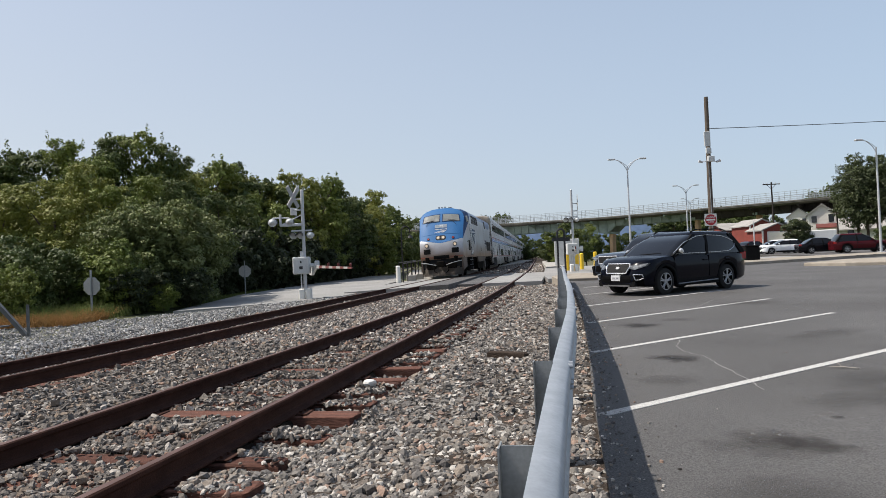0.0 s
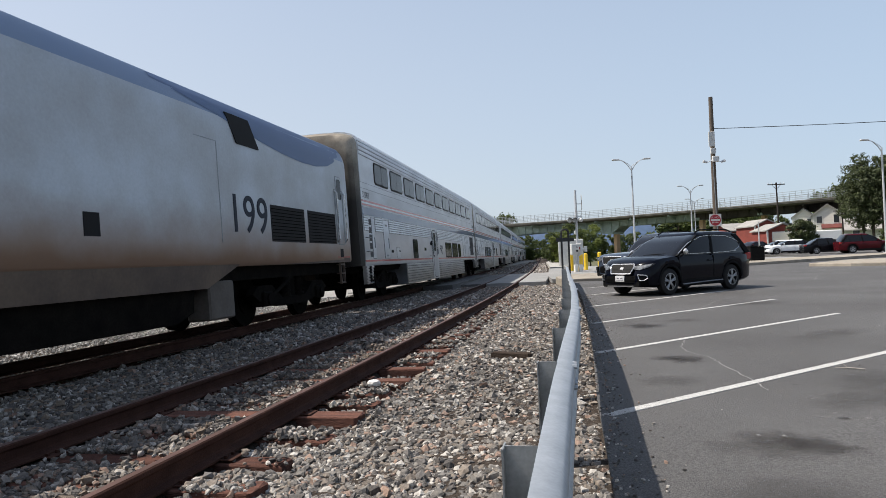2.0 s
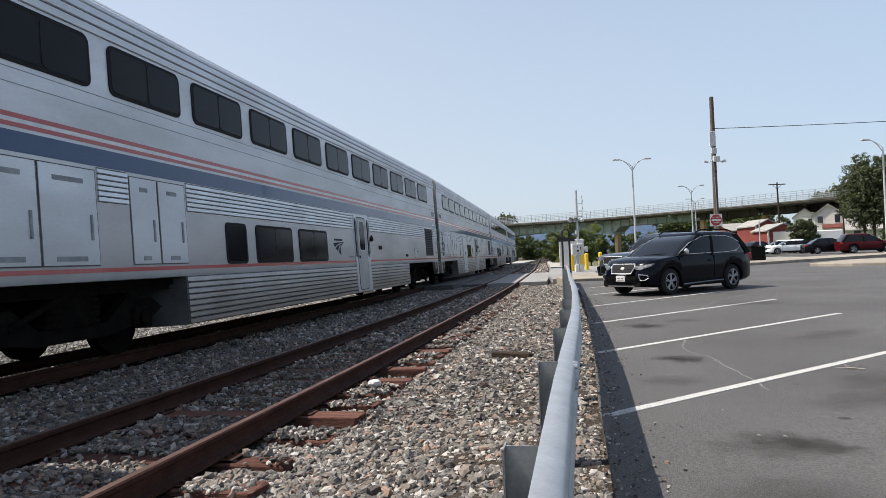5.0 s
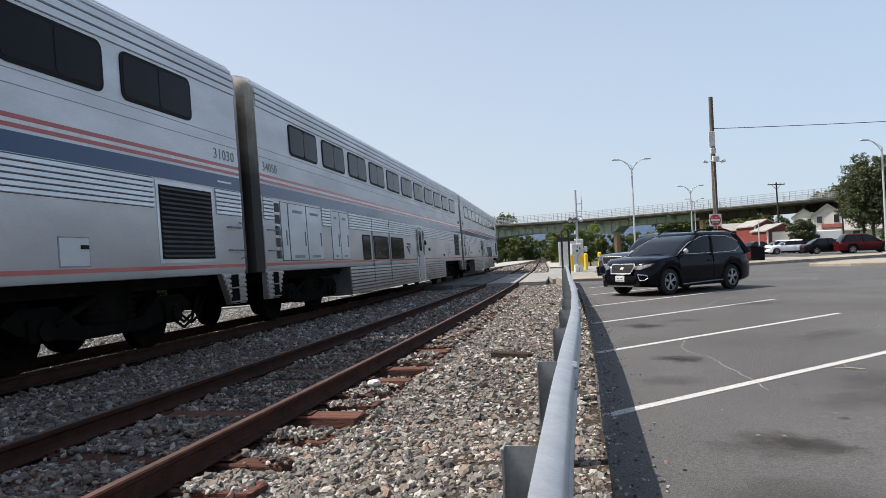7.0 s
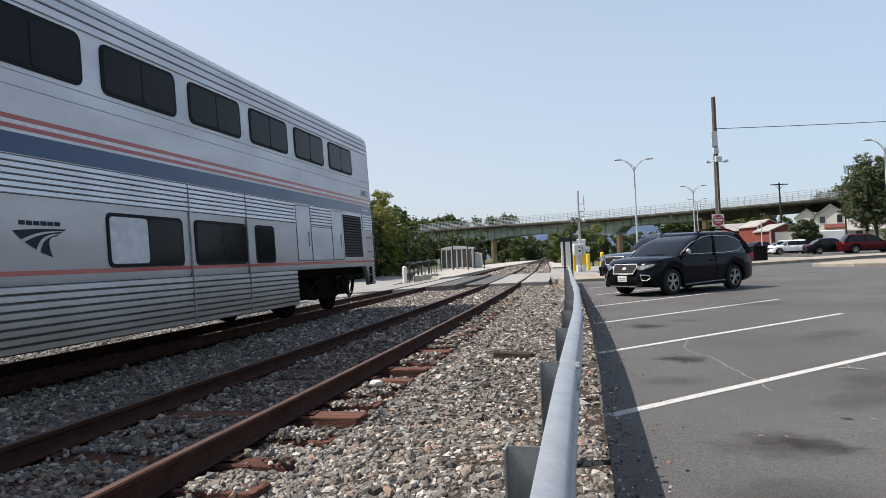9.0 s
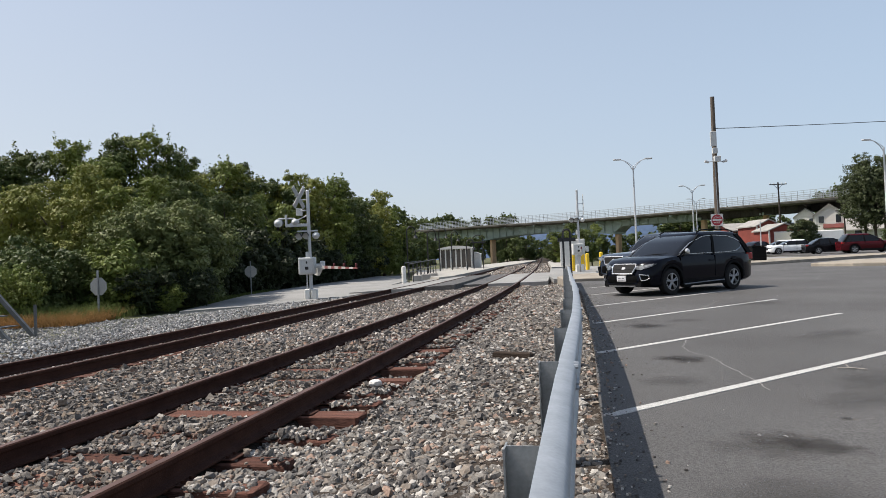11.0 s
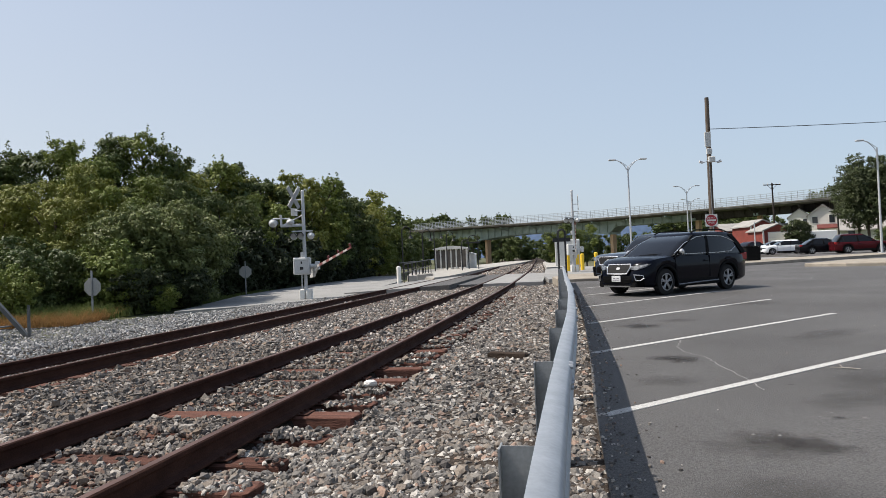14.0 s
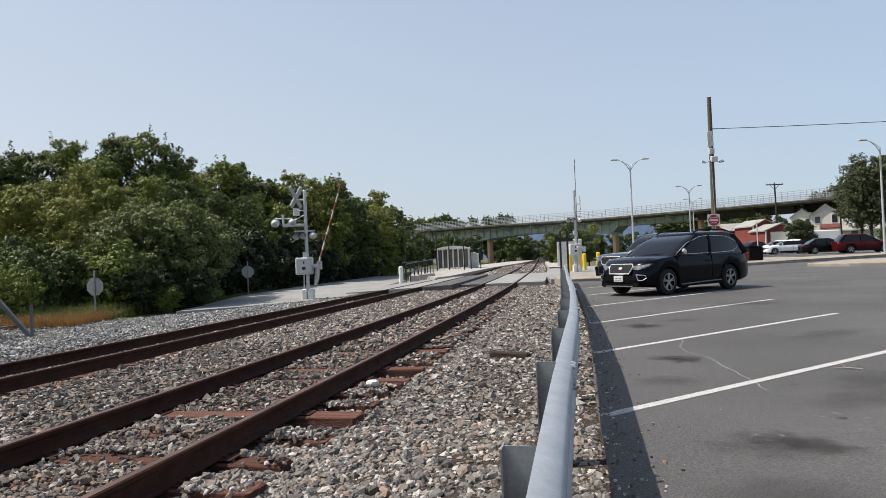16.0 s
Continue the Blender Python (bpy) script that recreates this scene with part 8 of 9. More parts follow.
M_SHINGLE = mat("grey roof shingle", (0.3, 0.29, 0.27), 0.9, second=(0.22, 0.21, 0.2), scale=0.8, amount=0.8, fine=8, fine_amount=0.15)
M_REDROOF = mat("red porch roof", (0.10, 0.04, 0.036), 0.8, second=(0.22, 0.06, 0.05), scale=0.8)
M_WINDOW = mat("house window glass", (0.03, 0.035, 0.04), 0.08, spec=0.6)
M_GARAGE = mat("cream garage door", (0.8, 0.77, 0.66), 0.7, second=(0.7, 0.67, 0.57), scale=1.0)


def house(name, x, y, z, turn, w, d, h, ridge, wall, roof, label, windows=(), doors=(), gable_front=True, over=0.35):
    """A gabled building; its front faces -y before turning. The ridge runs along y if gable_front."""
    root = empty(name, pose(x, y, z, 0, 0, turn), label=label, category="house")
    bm = bmesh.new()
    if gable_front:
        prism(bm, [(-w / 2, -1.5), (w / 2, -1.5), (w / 2, h), (0, h + ridge), (-w / 2, h)], "y", 0, d)
    else:
        prism(bm, [(0, -1.5), (d, -1.5), (d, h), (d / 2, h + ridge), (0, h)], "x", -w / 2, w / 2)
    part("wall", bm, wall, root)
    t = 0.18
    span = w / 2 if gable_front else d / 2
    k = ridge / span
    for sx in (-1, 1):
        bm = bmesh.new()
        c = 0 if gable_front else d / 2
        o = [(c, h + ridge + 0.02), (c + sx * (span + over), h - k * over + 0.02), (c + sx * (span + over), h - k * over + t), (c, h + ridge + t)]
        prism(bm, o, "y" if gable_front else "x", *((-over, d + over) if gable_front else (-w / 2 - over, w / 2 + over)))
        part("roof", bm, roof, root, "sloping shingle roof")
    for wx, wz, ww, wh in windows:
        bm = bmesh.new()
        box(bm, wx - ww / 2 - 0.08, wx + ww / 2 + 0.08, -0.05, 0.02, wz - 0.08, wz + wh + 0.08)
        f = part("window", bm, M_WHITE_P, root)
        bm = bmesh.new()
        box(bm, wx - ww / 2, wx + ww / 2, -0.065, -0.04, wz, wz + wh)
        part("pane", bm, M_WINDOW, f)
    for wx, wz, ww, wh in doors:
        bm = bmesh.new()
        box(bm, wx - ww / 2 - 0.12, wx + ww / 2 + 0.12, -0.06, 0.02, wz, wz + wh + 0.12)
        f = part("door_frame", bm, M_WHITE_P, root)
        n = 4
        for i in range(n):
            bm = bmesh.new()
            box(bm, wx - ww / 2, wx + ww / 2, -0.09, -0.05, wz + wh * i / n + 0.02, wz + wh * (i + 1) / n - 0.02)
            part("door_panel", bm, M_GARAGE, f)
    # corner boards
    for sx in (-1, 1):
        bm = bmesh.new()
        box(bm, sx * w / 2 - 0.1, sx * w / 2 + 0.1, -0.04, 0.06, -1.0, h - 0.02)
        part("corner_board", bm, M_WHITE_P, root)
    return root


# a red brick group beside the lot, white houses on the slope behind
house("garage", 47.1, 96.0, 0.3, 2, 4.3, 4.5, 2.95, 0.85, M_BRICK, M_SHINGLE, "red brick garage with a cream roll-up door", doors=((0.05, 0.0, 2.9, 2.65),), over=0.25)
house("garage", 47.3, 101.0, 0.3, 2, 3.6, 6, 3.8, 0.85, M_BRICK, M_SHINGLE, "red brick shed behind the garage", windows=((-1.0, 2.4, 0.6, 0.9),), over=0.25)
house("house", 47.2, 108.0, 0.3, 2, 5.2, 6, 3.4, 1.1, M_BRICK, M_SHINGLE, "red brick building with a low grey roof", windows=((-1.8, 1.9, 0.7, 1.1), (-0.5, 1.9, 0.7, 1.1), (0.8, 1.9, 0.7, 1.1)), gable_front=False)
house("house", 64.0, 115.0, 2.2, -27, 4.2, 8, 3.8, 1.6, M_SIDING, M_SHINGLE, "white two-storey house with a grey gable roof", windows=((-1.2, 2.4, 0.8, 1.1), (1.3, 2.4, 0.8, 1.3)))
house("house", 61.9, 118.5, 2.3, -27, 3.4, 7, 3.6, 1.3, M_SIDING, M_SHINGLE, "narrow white house with a steep grey gable", windows=((-0.7, 2.2, 0.6, 1.0), (0.8, 2.2, 0.6, 1.0)), over=0.25)
house("porch", 64.8, 112.2, 2.0, -27, 5.2, 2, 1.7, 0.45, M_SIDING, M_REDROOF, "low white porch with a red roof", windows=((-1.4, 0.3, 0.9, 1.0), (1.0, 0.3, 0.9, 1.0)), gable_front=False)
house("house", 66.2, 105.0, 0.8, -30, 9.0, 7, 2.3, 1.7, M_SIDING, M_SHINGLE, "low white house with a long grey roof", windows=((-3.0, 1.0, 0.9, 1.2), (2.0, 1.0, 0.9, 1.2)), gable_front=False)
house("house", 61.0, 128.0, 1.0, -27, 6.0, 6, 2.6, 1.5, M_SIDING, M_SHINGLE, "pale house with a wide grey roof", windows=((-2.0, 1.0, 0.9, 1.2),), gable_front=False)


def trailer():
    root = empty("box_trailer", pose(50.9, 94.5, 0.25, 0, 0, -15), label="white box trailer parked before the houses", category="trailer")
    bm = bmesh.new()
    box(bm, -2.9, 2.9, -1.2, 1.2, 0.7, 2.7, 0.12, seg=2)
    part("body", bm, P_VAN, root)
    for wx in (-2.0, 2.2):
        bm = bmesh.new()
        tube(bm, (wx, -1.15, 0.42), (wx, 1.15, 0.42), 0.42, n=18)
        part("wheel", bm, M_TYRE, root)
    bm = bmesh.new()
    box(bm, -1.6, -0.4, -1.215, -1.19, 1.2, 2.2)
    part("side_panel", bm, M_SIGNAL_GREY, root)
    bm = bmesh.new()
    box(bm, -3.1, 3.1, -1.0, 1.0, 0.5, 0.7)
    part("chassis", bm, M_UNDER, root)


trailer()


def bin_box():
    root = empty("waste_bin", pose(19.6, 43.6, lot_z(43.6) + 0.17), label="black square waste bin on the curb island", category="waste bin")
    bm = bmesh.new()
    box(bm, -0.45, 0.45, -0.35, 0.35, 0, 0.85, 0.04)
    part("body", bm, M_CARBLACK, root)
    bm = bmesh.new()
    box(bm, -0.48, 0.48, -0.38, 0.38, 0.852, 0.93, 0.03)
    part("lid", bm, M_CARBLACK, root)


bin_box()
bm = bmesh.new()
tube(bm, (0, 0, -0.2), (0, 0, 2.6), 0.04, n=8)
ob = part("sign_post", bm, M_ALU)
ob.location = (21.2, 46.5, 0.25)
tagged(ob, "slim grey metal post on the curb island", "post")


# ---------------- small things beside the tracks ----------------
M_STAIR = mat("dull grey stair steel", (0.12, 0.126, 0.13), 0.7, metal=0.2, second=(0.075, 0.078, 0.08), scale=5, amount=0.8)


def brace_frame():
    """Galvanised stair stringer and treads by the gravel edge."""
    root = empty("metal_stair", pose(-11.35, 16.4, -0.3, 0, 0, -6), label="galvanised metal stair with a slanting stringer", category="stair")
    for dy in (0.0, 0.9):
        bm = bmesh.new()
        prism(bm, [(0.78, 0.0), (0.92, 0.0), (-0.3, 1.35), (-0.44, 1.35)], "y", dy - 0.04, dy + 0.04)
        part("stringer", bm, M_STAIR, root, "slanting galvanised channel")
    for k in range(6):
        bm = bmesh.new()
        x = 0.45 - 0.27 * k
        box(bm, x - 0.3, x, 0.04, 0.86, 0.28 + 0.26 * k, 0.31 + 0.26 * k)
        part("tread", bm, M_STAIR, root)


brace_frame()
bm = bmesh.new()
box(bm, -0.03, 0.03, -0.02, 0.02, -0.2, 0.75)
ob = part("marker_stake", bm, M_STAIR)
ob.location = (-10.25, 17.0, -0.24)
tagged(ob, "thin grey marker stake at the gravel edge", "stake")


def timber(x, y, z, length, turn, w=0.09, h=0.09, label="weathered broken timber lying on the ballast"):
    bm = bmesh.new()
    box(bm, -length / 2, length / 2, -w / 2, w / 2, 0, h, 0.012)
    rng = random.Random(int(x * 100))
    for v in bm.verts:
        v.co += Vector((rng.uniform(-0.02, 0.02), rng.uniform(-0.008, 0.008), rng.uniform(-0.01, 0.01)))
    ob = part("timber", bm, M_OLDWOOD)
    ob.matrix_basis = pose(x, y, z, 0, 0, turn)
    tagged(ob, label, "timber")


M_OLDWOOD = mat("weathered grey-brown wood", (0.055, 0.04, 0.03), 0.9, second=(0.025, 0.018, 0.014), scale=6, amount=0.9, fine=60, fine_amount=0.3, bump=0.6, bump_scale=40, stretch=(0.4, 4, 4))
timber(0.83, 9.28, -0.175, 0.55, -30, 0.10, 0.10)
timber(0.32, 4.35, -0.19, 0.36, 48, 0.02, 0.02, "thin dry stick on the ballast")
bm = bmesh.new()
pipe(bm, [(3.84, 6.90, lot_z(6.9) + 0.012), (3.95, 6.82, lot_z(6.8) + 0.016), (4.05, 6.75, lot_z(6.7) + 0.010)], [0.004, 0.007, 0.006], 6)
pipe(bm, [(3.93, 6.84, lot_z(6.8) + 0.014), (3.98, 6.98, lot_z(6.9) + 0.02), (4.04, 7.12, lot_z(7.1) + 0.008)], [0.005, 0.004, 0.002], 6)
M_TWIG = mat("bleached twig wood", (0.30, 0.28, 0.25), 0.85, second=(0.2, 0.18, 0.16), scale=12, amount=0.8)
tagged(part("twig", bm, M_TWIG), "forked bleached twig lying on the asphalt", "twig")


bm = bmesh.new()
bmesh.ops.create_icosphere(bm, subdivisions=2, radius=0.06)
rng_p = random.Random(4)
for v in bm.verts:
    v.co = Vector((v.co.x * 1.3, v.co.y * 0.9, v.co.z * 0.8)) * rng_p.uniform(0.85, 1.1)
M_QUARTZ = mat("white quartz stone", (0.7, 0.68, 0.65), 0.8, second=(0.5, 0.48, 0.45), scale=20, bump=0.4, bump_scale=60)
ob = part("white_stone", bm, M_QUARTZ)
ob.matrix_basis = track_pose(8.1, 1) @ pose(1.08, 0, -0.15)
tagged(ob, "single white stone lying beside the rail", "stone")


# ---------------- greenery ----------------
def leaf_mat(name, a, b):
    """Leaves in two tones, each leaf its own shade; thin enough to glow when lit from behind."""
    return mat(name, a, 0.6, second=b, scale=0.45, amount=0.9, fine=1.5, fine_amount=0.15, island=0.2, translucent=0.12, spec=0.3)


M_LEAF = leaf_mat("mid green leaves", (0.105, 0.14, 0.027), (0.155, 0.178, 0.034))
M_LEAF_D = leaf_mat("dark green leaves", (0.055, 0.08, 0.021), (0.085, 0.106, 0.026))
M_LEAF_B = leaf_mat("grey-green shrub leaves", (0.135, 0.158, 0.052), (0.095, 0.118, 0.034))
M_LEAF_Y = leaf_mat("yellow-green leaves", (0.195, 0.2, 0.036), (0.13, 0.15, 0.029))
# Leaf tone darkened to carry the shade low in the woods.
M_LEAF_K = leaf_mat("deep green leaves darkened for shade", (0.026, 0.037, 0.014), (0.036, 0.047, 0.015))
M_BARK = mat("grey-brown bark", (0.1, 0.08, 0.06), 0.95, second=(0.06, 0.045, 0.035), scale=4, amount=0.9, fine=25, fine_amount=0.3, bump=0.6, bump_scale=20)
M_DRY = mat("dry grass blades", (0.30, 0.165, 0.065), 0.9, second=(0.19, 0.125, 0.05), scale=1.5, amount=0.9, island=0.3, translucent=0.2)
M_WEED = mat("green weed blades", (0.09, 0.13, 0.035), 0.8, second=(0.13, 0.14, 0.05), scale=1.5, amount=0.9, island=0.35, translucent=0.25)
# Distance haze is put into the ridge's blue base colour.
M_HILL = mat("far wooded ridge with painted haze", (0.085, 0.12, 0.19), 1.0, second=(0.065, 0.095, 0.15), scale=0.01, amount=0.9, fine=0.08, fine_amount=0.18, spec=0.0)
M_HILLSIDE = mat("grassy hillside", (0.07, 0.1, 0.035), 0.95, second=(0.1, 0.11, 0.05), scale=0.08, amount=0.9, fine=1.2, fine_amount=0.25)


def fast_mesh(name, verts, faces, material, smooth=False):
    """A mesh from arrays of corners and of equal-sided faces."""
    me = bpy.data.meshes.new(name)
    nv, (nf, k) = len(verts), faces.shape
    me.vertices.add(nv)
    me.vertices.foreach_set("co", np.ascontiguousarray(verts, dtype=np.float32).ravel())
    me.loops.add(nf * k)
    me.loops.foreach_set("vertex_index", np.ascontiguousarray(faces, dtype=np.int32).ravel())
    me.polygons.add(nf)
    me.polygons.foreach_set("loop_start", np.arange(0, nf * k, k, dtype=np.int32))
    me.polygons.foreach_set("use_smooth", np.full(nf, smooth))
    me.update(calc_edges=True)
    me.validate()
    me.materials.append(material)
    return me


def leaves(rng, blobs, n, size, droop=0.35):
    """Pointed leaf blades, thickest near the skins of the blobs."""
    vol = np.array([b[3] * b[3] + b[4] * b[3] for b in blobs])
    pick = rng.choice(len(blobs), n, p=vol / vol.sum())
    B = np.array(blobs)[pick]
    d = rng.normal(size=(n, 3))
    d /= np.linalg.norm(d, axis=1)[:, None]
    flip = (d[:, 2] < -0.1) & (rng.uniform(0, 1, n) < 0.3)
    d[flip, 2] *= -1
    rad = 1.04 - np.abs(rng.normal(0, 0.3, n))
    rad = np.clip(rad, 0.15, 1.0) * rng.uniform(0.9, 1.1, n)
    p = B[:, :3] + d * B[:, [3, 3, 4]] * rad[:, None]
    nrm = d * 0.9 + rng.normal(size=(n, 3)) * 0.34 + np.array([0, 0, 0.45])
    nrm /= np.linalg.norm(nrm, axis=1)[:, None]
    a = np.cross(nrm, rng.normal(size=(n, 3)))
    a /= np.linalg.norm(a, axis=1)[:, None]
    a[:, 2] -= droop * rng.uniform(0, 1, n)
    b = np.cross(nrm, a)
    s = size * rng.uniform(0.6, 1.35, n)[:, None]
    tip = p + a * s
    l, r = p - a * s * 0.7 + b * s * 0.5, p - a * s * 0.7 - b * s * 0.5
    V = np.stack([l, tip, r], 1).reshape(-1, 3)
    F = np.arange(n * 3).reshape(n, 3)
    return V, F


def tree_meshes(seed, height, spread, n, size, material, low=0.12, blobs_n=12, fill=0.22):
    """A crown of lobes, each covered with leafy clumps that leave shaded gaps between them, on a limbed trunk."""
    rng = np.random.default_rng(seed)
    lobes = []
    for i in range(blobs_n):
        t = (i + 0.5) / blobs_n
        zc = height * (low + (0.93 - low) * t)
        wide = spread * (math.sin(math.pi * min(1, 0.22 + 0.80 * (1 - t))) ** 0.7)
        a = i * 2.4 + rng.uniform(-0.5, 0.5)
        rr = wide * rng.uniform(0.35, 0.72)
        r = spread * rng.uniform(0.3, 0.5) * (1.1 - 0.4 * t)
        lobes.append((math.cos(a) * rr, math.sin(a) * rr, min(zc, height - r * 0.9), r, r * rng.uniform(0.7, 0.95)))
    clumps = []
    for i, b in enumerate(lobes):
        for k in range(20):
            d = rng.normal(size=3)
            d /= np.linalg.norm(d)
            d[2] = d[2] if d[2] > -0.4 else -d[2]
            c = np.array(b[:3]) + d * np.array((b[3], b[3], b[4])) * rng.uniform(0.82, 1.08)
            if any(np.linalg.norm((c - np.array(o[:3])) / np.array((o[3], o[3], o[4]))) < 0.72 for o in lobes if o is not b):
                continue
            r = b[3] * rng.uniform(0.2, 0.38)
            clumps.append((c[0], c[1], c[2], r, r * rng.uniform(0.5, 0.8)))
            if rng.uniform() < 0.22:  # a shoot beyond the skin
                q = c + d * r * 0.9 + np.array((0, 0, r * 0.5))
                clumps.append((q[0], q[1], q[2], r * 0.28, r * 0.75))
    V, F = leaves(rng, clumps, int(n * (1 - fill)), size)
    V2, F2 = leaves(rng, [(x, y, z, r * 0.8, h * 0.8) for x, y, z, r, h in lobes], int(n * fill), size * 1.5)
    V, F = np.concatenate([V, V2]), np.concatenate([F, F2 + len(V)])
    V[:, 2] = np.maximum(V[:, 2] * height / np.quantile(V[:, 2], 0.9985), 0.03)
    crown = fast_mesh("crown", V, F, material)
    bm = bmesh.new()
    top = height * 0.72
    pts = [(0, 0, -0.3), (spread * 0.03, 0, height * 0.3), (-spread * 0.02, spread * 0.03, top)]
    pipe(bm, pts, [height * 0.022, height * 0.017, height * 0.006], 8)
    for b in lobes[::2]:
        z0 = max(0.15 * height, b[2] * 0.55)
        pipe(bm, [(0, 0, z0), (b[0] * 0.5, b[1] * 0.5, (z0 + b[2]) / 2 + 0.1), (b[0], b[1], b[2])], [height * 0.009, height * 0.006, height * 0.003], 5)
    tm = bpy.data.meshes.new("trunk")
    bmesh.ops.recalc_face_normals(bm, faces=bm.faces)
    bm.to_mesh(tm)
    bm.free()
    tm.materials.append(M_BARK)
    return crown, tm


def plant(meshes, x, y, z, scale, turn, label, category, group, name="tree"):
    root = empty(name, pose(x, y, z, 0, 0, turn), label=label, category=category, group=group)
    for me, nm in zip(meshes, ("crown", "trunk")):
        o = new(nm, me)
        o.parent = root
        o.matrix_basis = Matrix.Diagonal((scale, scale, scale, 1))
    return root


# Near-black leaf colour stands in for deep shade below the trees.
M_LEAF_X = leaf_mat("undergrowth leaves with shade painted in", (0.02, 0.029, 0.010), (0.03, 0.04, 0.013))
M_LEAF_T = leaf_mat("dark blue-green leaves", (0.04, 0.054, 0.02), (0.054, 0.068, 0.022))
TONES = (M_LEAF, M_LEAF_D, M_LEAF_Y)
T_BIG = [tree_meshes(11 + i, 8.0, 3.0, 28000, 0.078, m, blobs_n=13) for i, m in enumerate(TONES)]
T_MID = [tree_meshes(15 + i, 8.0, 3.0, 18000, 0.102, m, blobs_n=13) for i, m in enumerate(TONES)]
T_BUSH = [tree_meshes(21, 4.2, 2.5, 20000, 0.068, M_LEAF_B, low=0.10, blobs_n=14), tree_meshes(22, 3.0, 1.9, 9000, 0.068, M_LEAF_D, low=0.10), tree_meshes(23, 2.2, 1.5, 5500, 0.075, M_LEAF_K), tree_meshes(24, 3.0, 1.8, 10000, 0.062, M_LEAF, low=0.10)]
T_DARK = tree_meshes(51, 8.0, 3.4, 9000, 0.16, M_LEAF_T, low=0.12)
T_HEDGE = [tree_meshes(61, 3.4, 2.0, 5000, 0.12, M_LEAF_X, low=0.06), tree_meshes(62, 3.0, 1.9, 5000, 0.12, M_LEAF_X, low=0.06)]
T_FAR = [tree_meshes(31, 8.0, 3.2, 5500, 0.2, M_LEAF_D), tree_meshes(32, 8.0, 3.0, 5500, 0.2, M_LEAF_D)]
T_TALL = [tree_meshes(41, 8.0, 3.1, 15000, 0.085, M_LEAF_T, low=0.30, blobs_n=15)]


def bearing(px, dist):
    return (px - 784) / FOCAL * dist, dist


WOODS = [  # bearing, distance, height, kind
    (-60, 33, 7.6, 1), (18, 35, 8.0, 1), (70, 36, 7.8, 1), (126, 33, 7.0, 0), (45, 29, 5.6, 2), (-10, 27, 5.2, 2), (185, 35, 8.2, 0), (240, 36, 8.7, 1), (262, 38, 8.7, 0),
    (150, 30, 6.1, 2), (95, 27, 5.0, 2), (215, 29, 5.4, 0), (300, 40, 7.6, 2), (345, 43, 8.2, 0), (372, 46, 8.7, 1), (325, 34, 5.8, 1), (415, 48, 8.1, 2), (432, 50, 8.0, 1),
    (455, 54, 8.0, 2), (390, 40, 5.9, 1), (430, 42, 5.7, 0), (498, 50, 7.8, 1), (530, 51, 8.4, 2), (560, 53, 8.3, 0), (585, 57, 7.8, 1), (480, 46, 6.3, 0), (615, 60, 7.5, 1),
    (640, 66, 8.3, 2), (665, 70, 7.9, 0), (690, 78, 7.3, 1), (708, 86, 6.2, 1), (725, 96, 5.5, 0), (742, 104, 5.4, 1), (775, 115, 5.4, 0)]
rng_w = random.Random(3)
for px, d, h, k in WOODS:
    x, y = bearing(px, d)
    kind = T_BIG if d < 42 else (T_MID if d < 75 else T_FAR)
    plant(kind[k % len(kind)], x + 0.006 * d, y, -0.28, h / 8.0, rng_w.uniform(0, 360), ("green", "dark green", "yellow-green")[k] + " leafy tree at the edge of the woods", "tree", "trees of the roadside woods")
BUSHES = [
    (290, 27.0, 4.3, 0), (235, 26, 3.8, 0), (322, 28.5, 4.0, 0), (345, 30.5, 3.6, 1), (200, 24.5, 2.8, 3), (160, 25, 2.4, 1), (120, 24.5, 2.4, 1), (75, 26, 3.0, 1), (30, 23, 2.4, 1),
    (-20, 23, 2.5, 3), (395, 37, 3.6, 2), (440, 46, 4.3, 2), (470, 48, 4.6, 2), (500, 52, 3.7, 2), (575, 62, 6.7, 2), (610, 68, 6.6, 2), (645, 75, 6.1, 2), (550, 60, 5.6, 2),
    (520, 57, 5.0, 2), (675, 80, 5.0, 3), (695, 86, 3.8, 3), (335, 26.0, 1.5, 2), (290, 24.6, 1.0, 3), (250, 24.4, 1.6, 2), (440, 47, 2.4, 2), (480, 43, 2.3, 2), (15, 21.5, 1.9, 3)]
for px, d, h, k in BUSHES:
    x, y = bearing(px, d)
    base = (4.2, 3.0, 2.2, 3.0)[k]
    plant(T_BUSH[k], x, y, -0.26, h / base, rng_w.uniform(0, 360), ("dense grey-green", "leafy dark green", "deep green", "leafy mid green")[k] + " shrub under the roadside trees", "shrub", "roadside shrubs", "shrub")

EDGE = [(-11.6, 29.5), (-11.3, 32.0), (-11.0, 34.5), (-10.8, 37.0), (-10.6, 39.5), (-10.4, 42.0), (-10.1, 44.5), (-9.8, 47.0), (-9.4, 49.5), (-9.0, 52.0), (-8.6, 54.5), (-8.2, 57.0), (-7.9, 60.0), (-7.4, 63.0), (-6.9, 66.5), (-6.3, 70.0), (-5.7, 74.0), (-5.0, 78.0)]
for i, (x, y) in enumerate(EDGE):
    plant(T_HEDGE[i % 2] if y < 69 else T_BUSH[3], x - rng_w.uniform(0.3, 0.9), y, -0.28, rng_w.uniform(0.85, 1.2), rng_w.uniform(0, 360), ("deep green undergrowth shrub with shade painted into its leaves" if y < 69 else "leafy mid green shrub along the road"), "shrub", "roadside shrubs", "shrub")

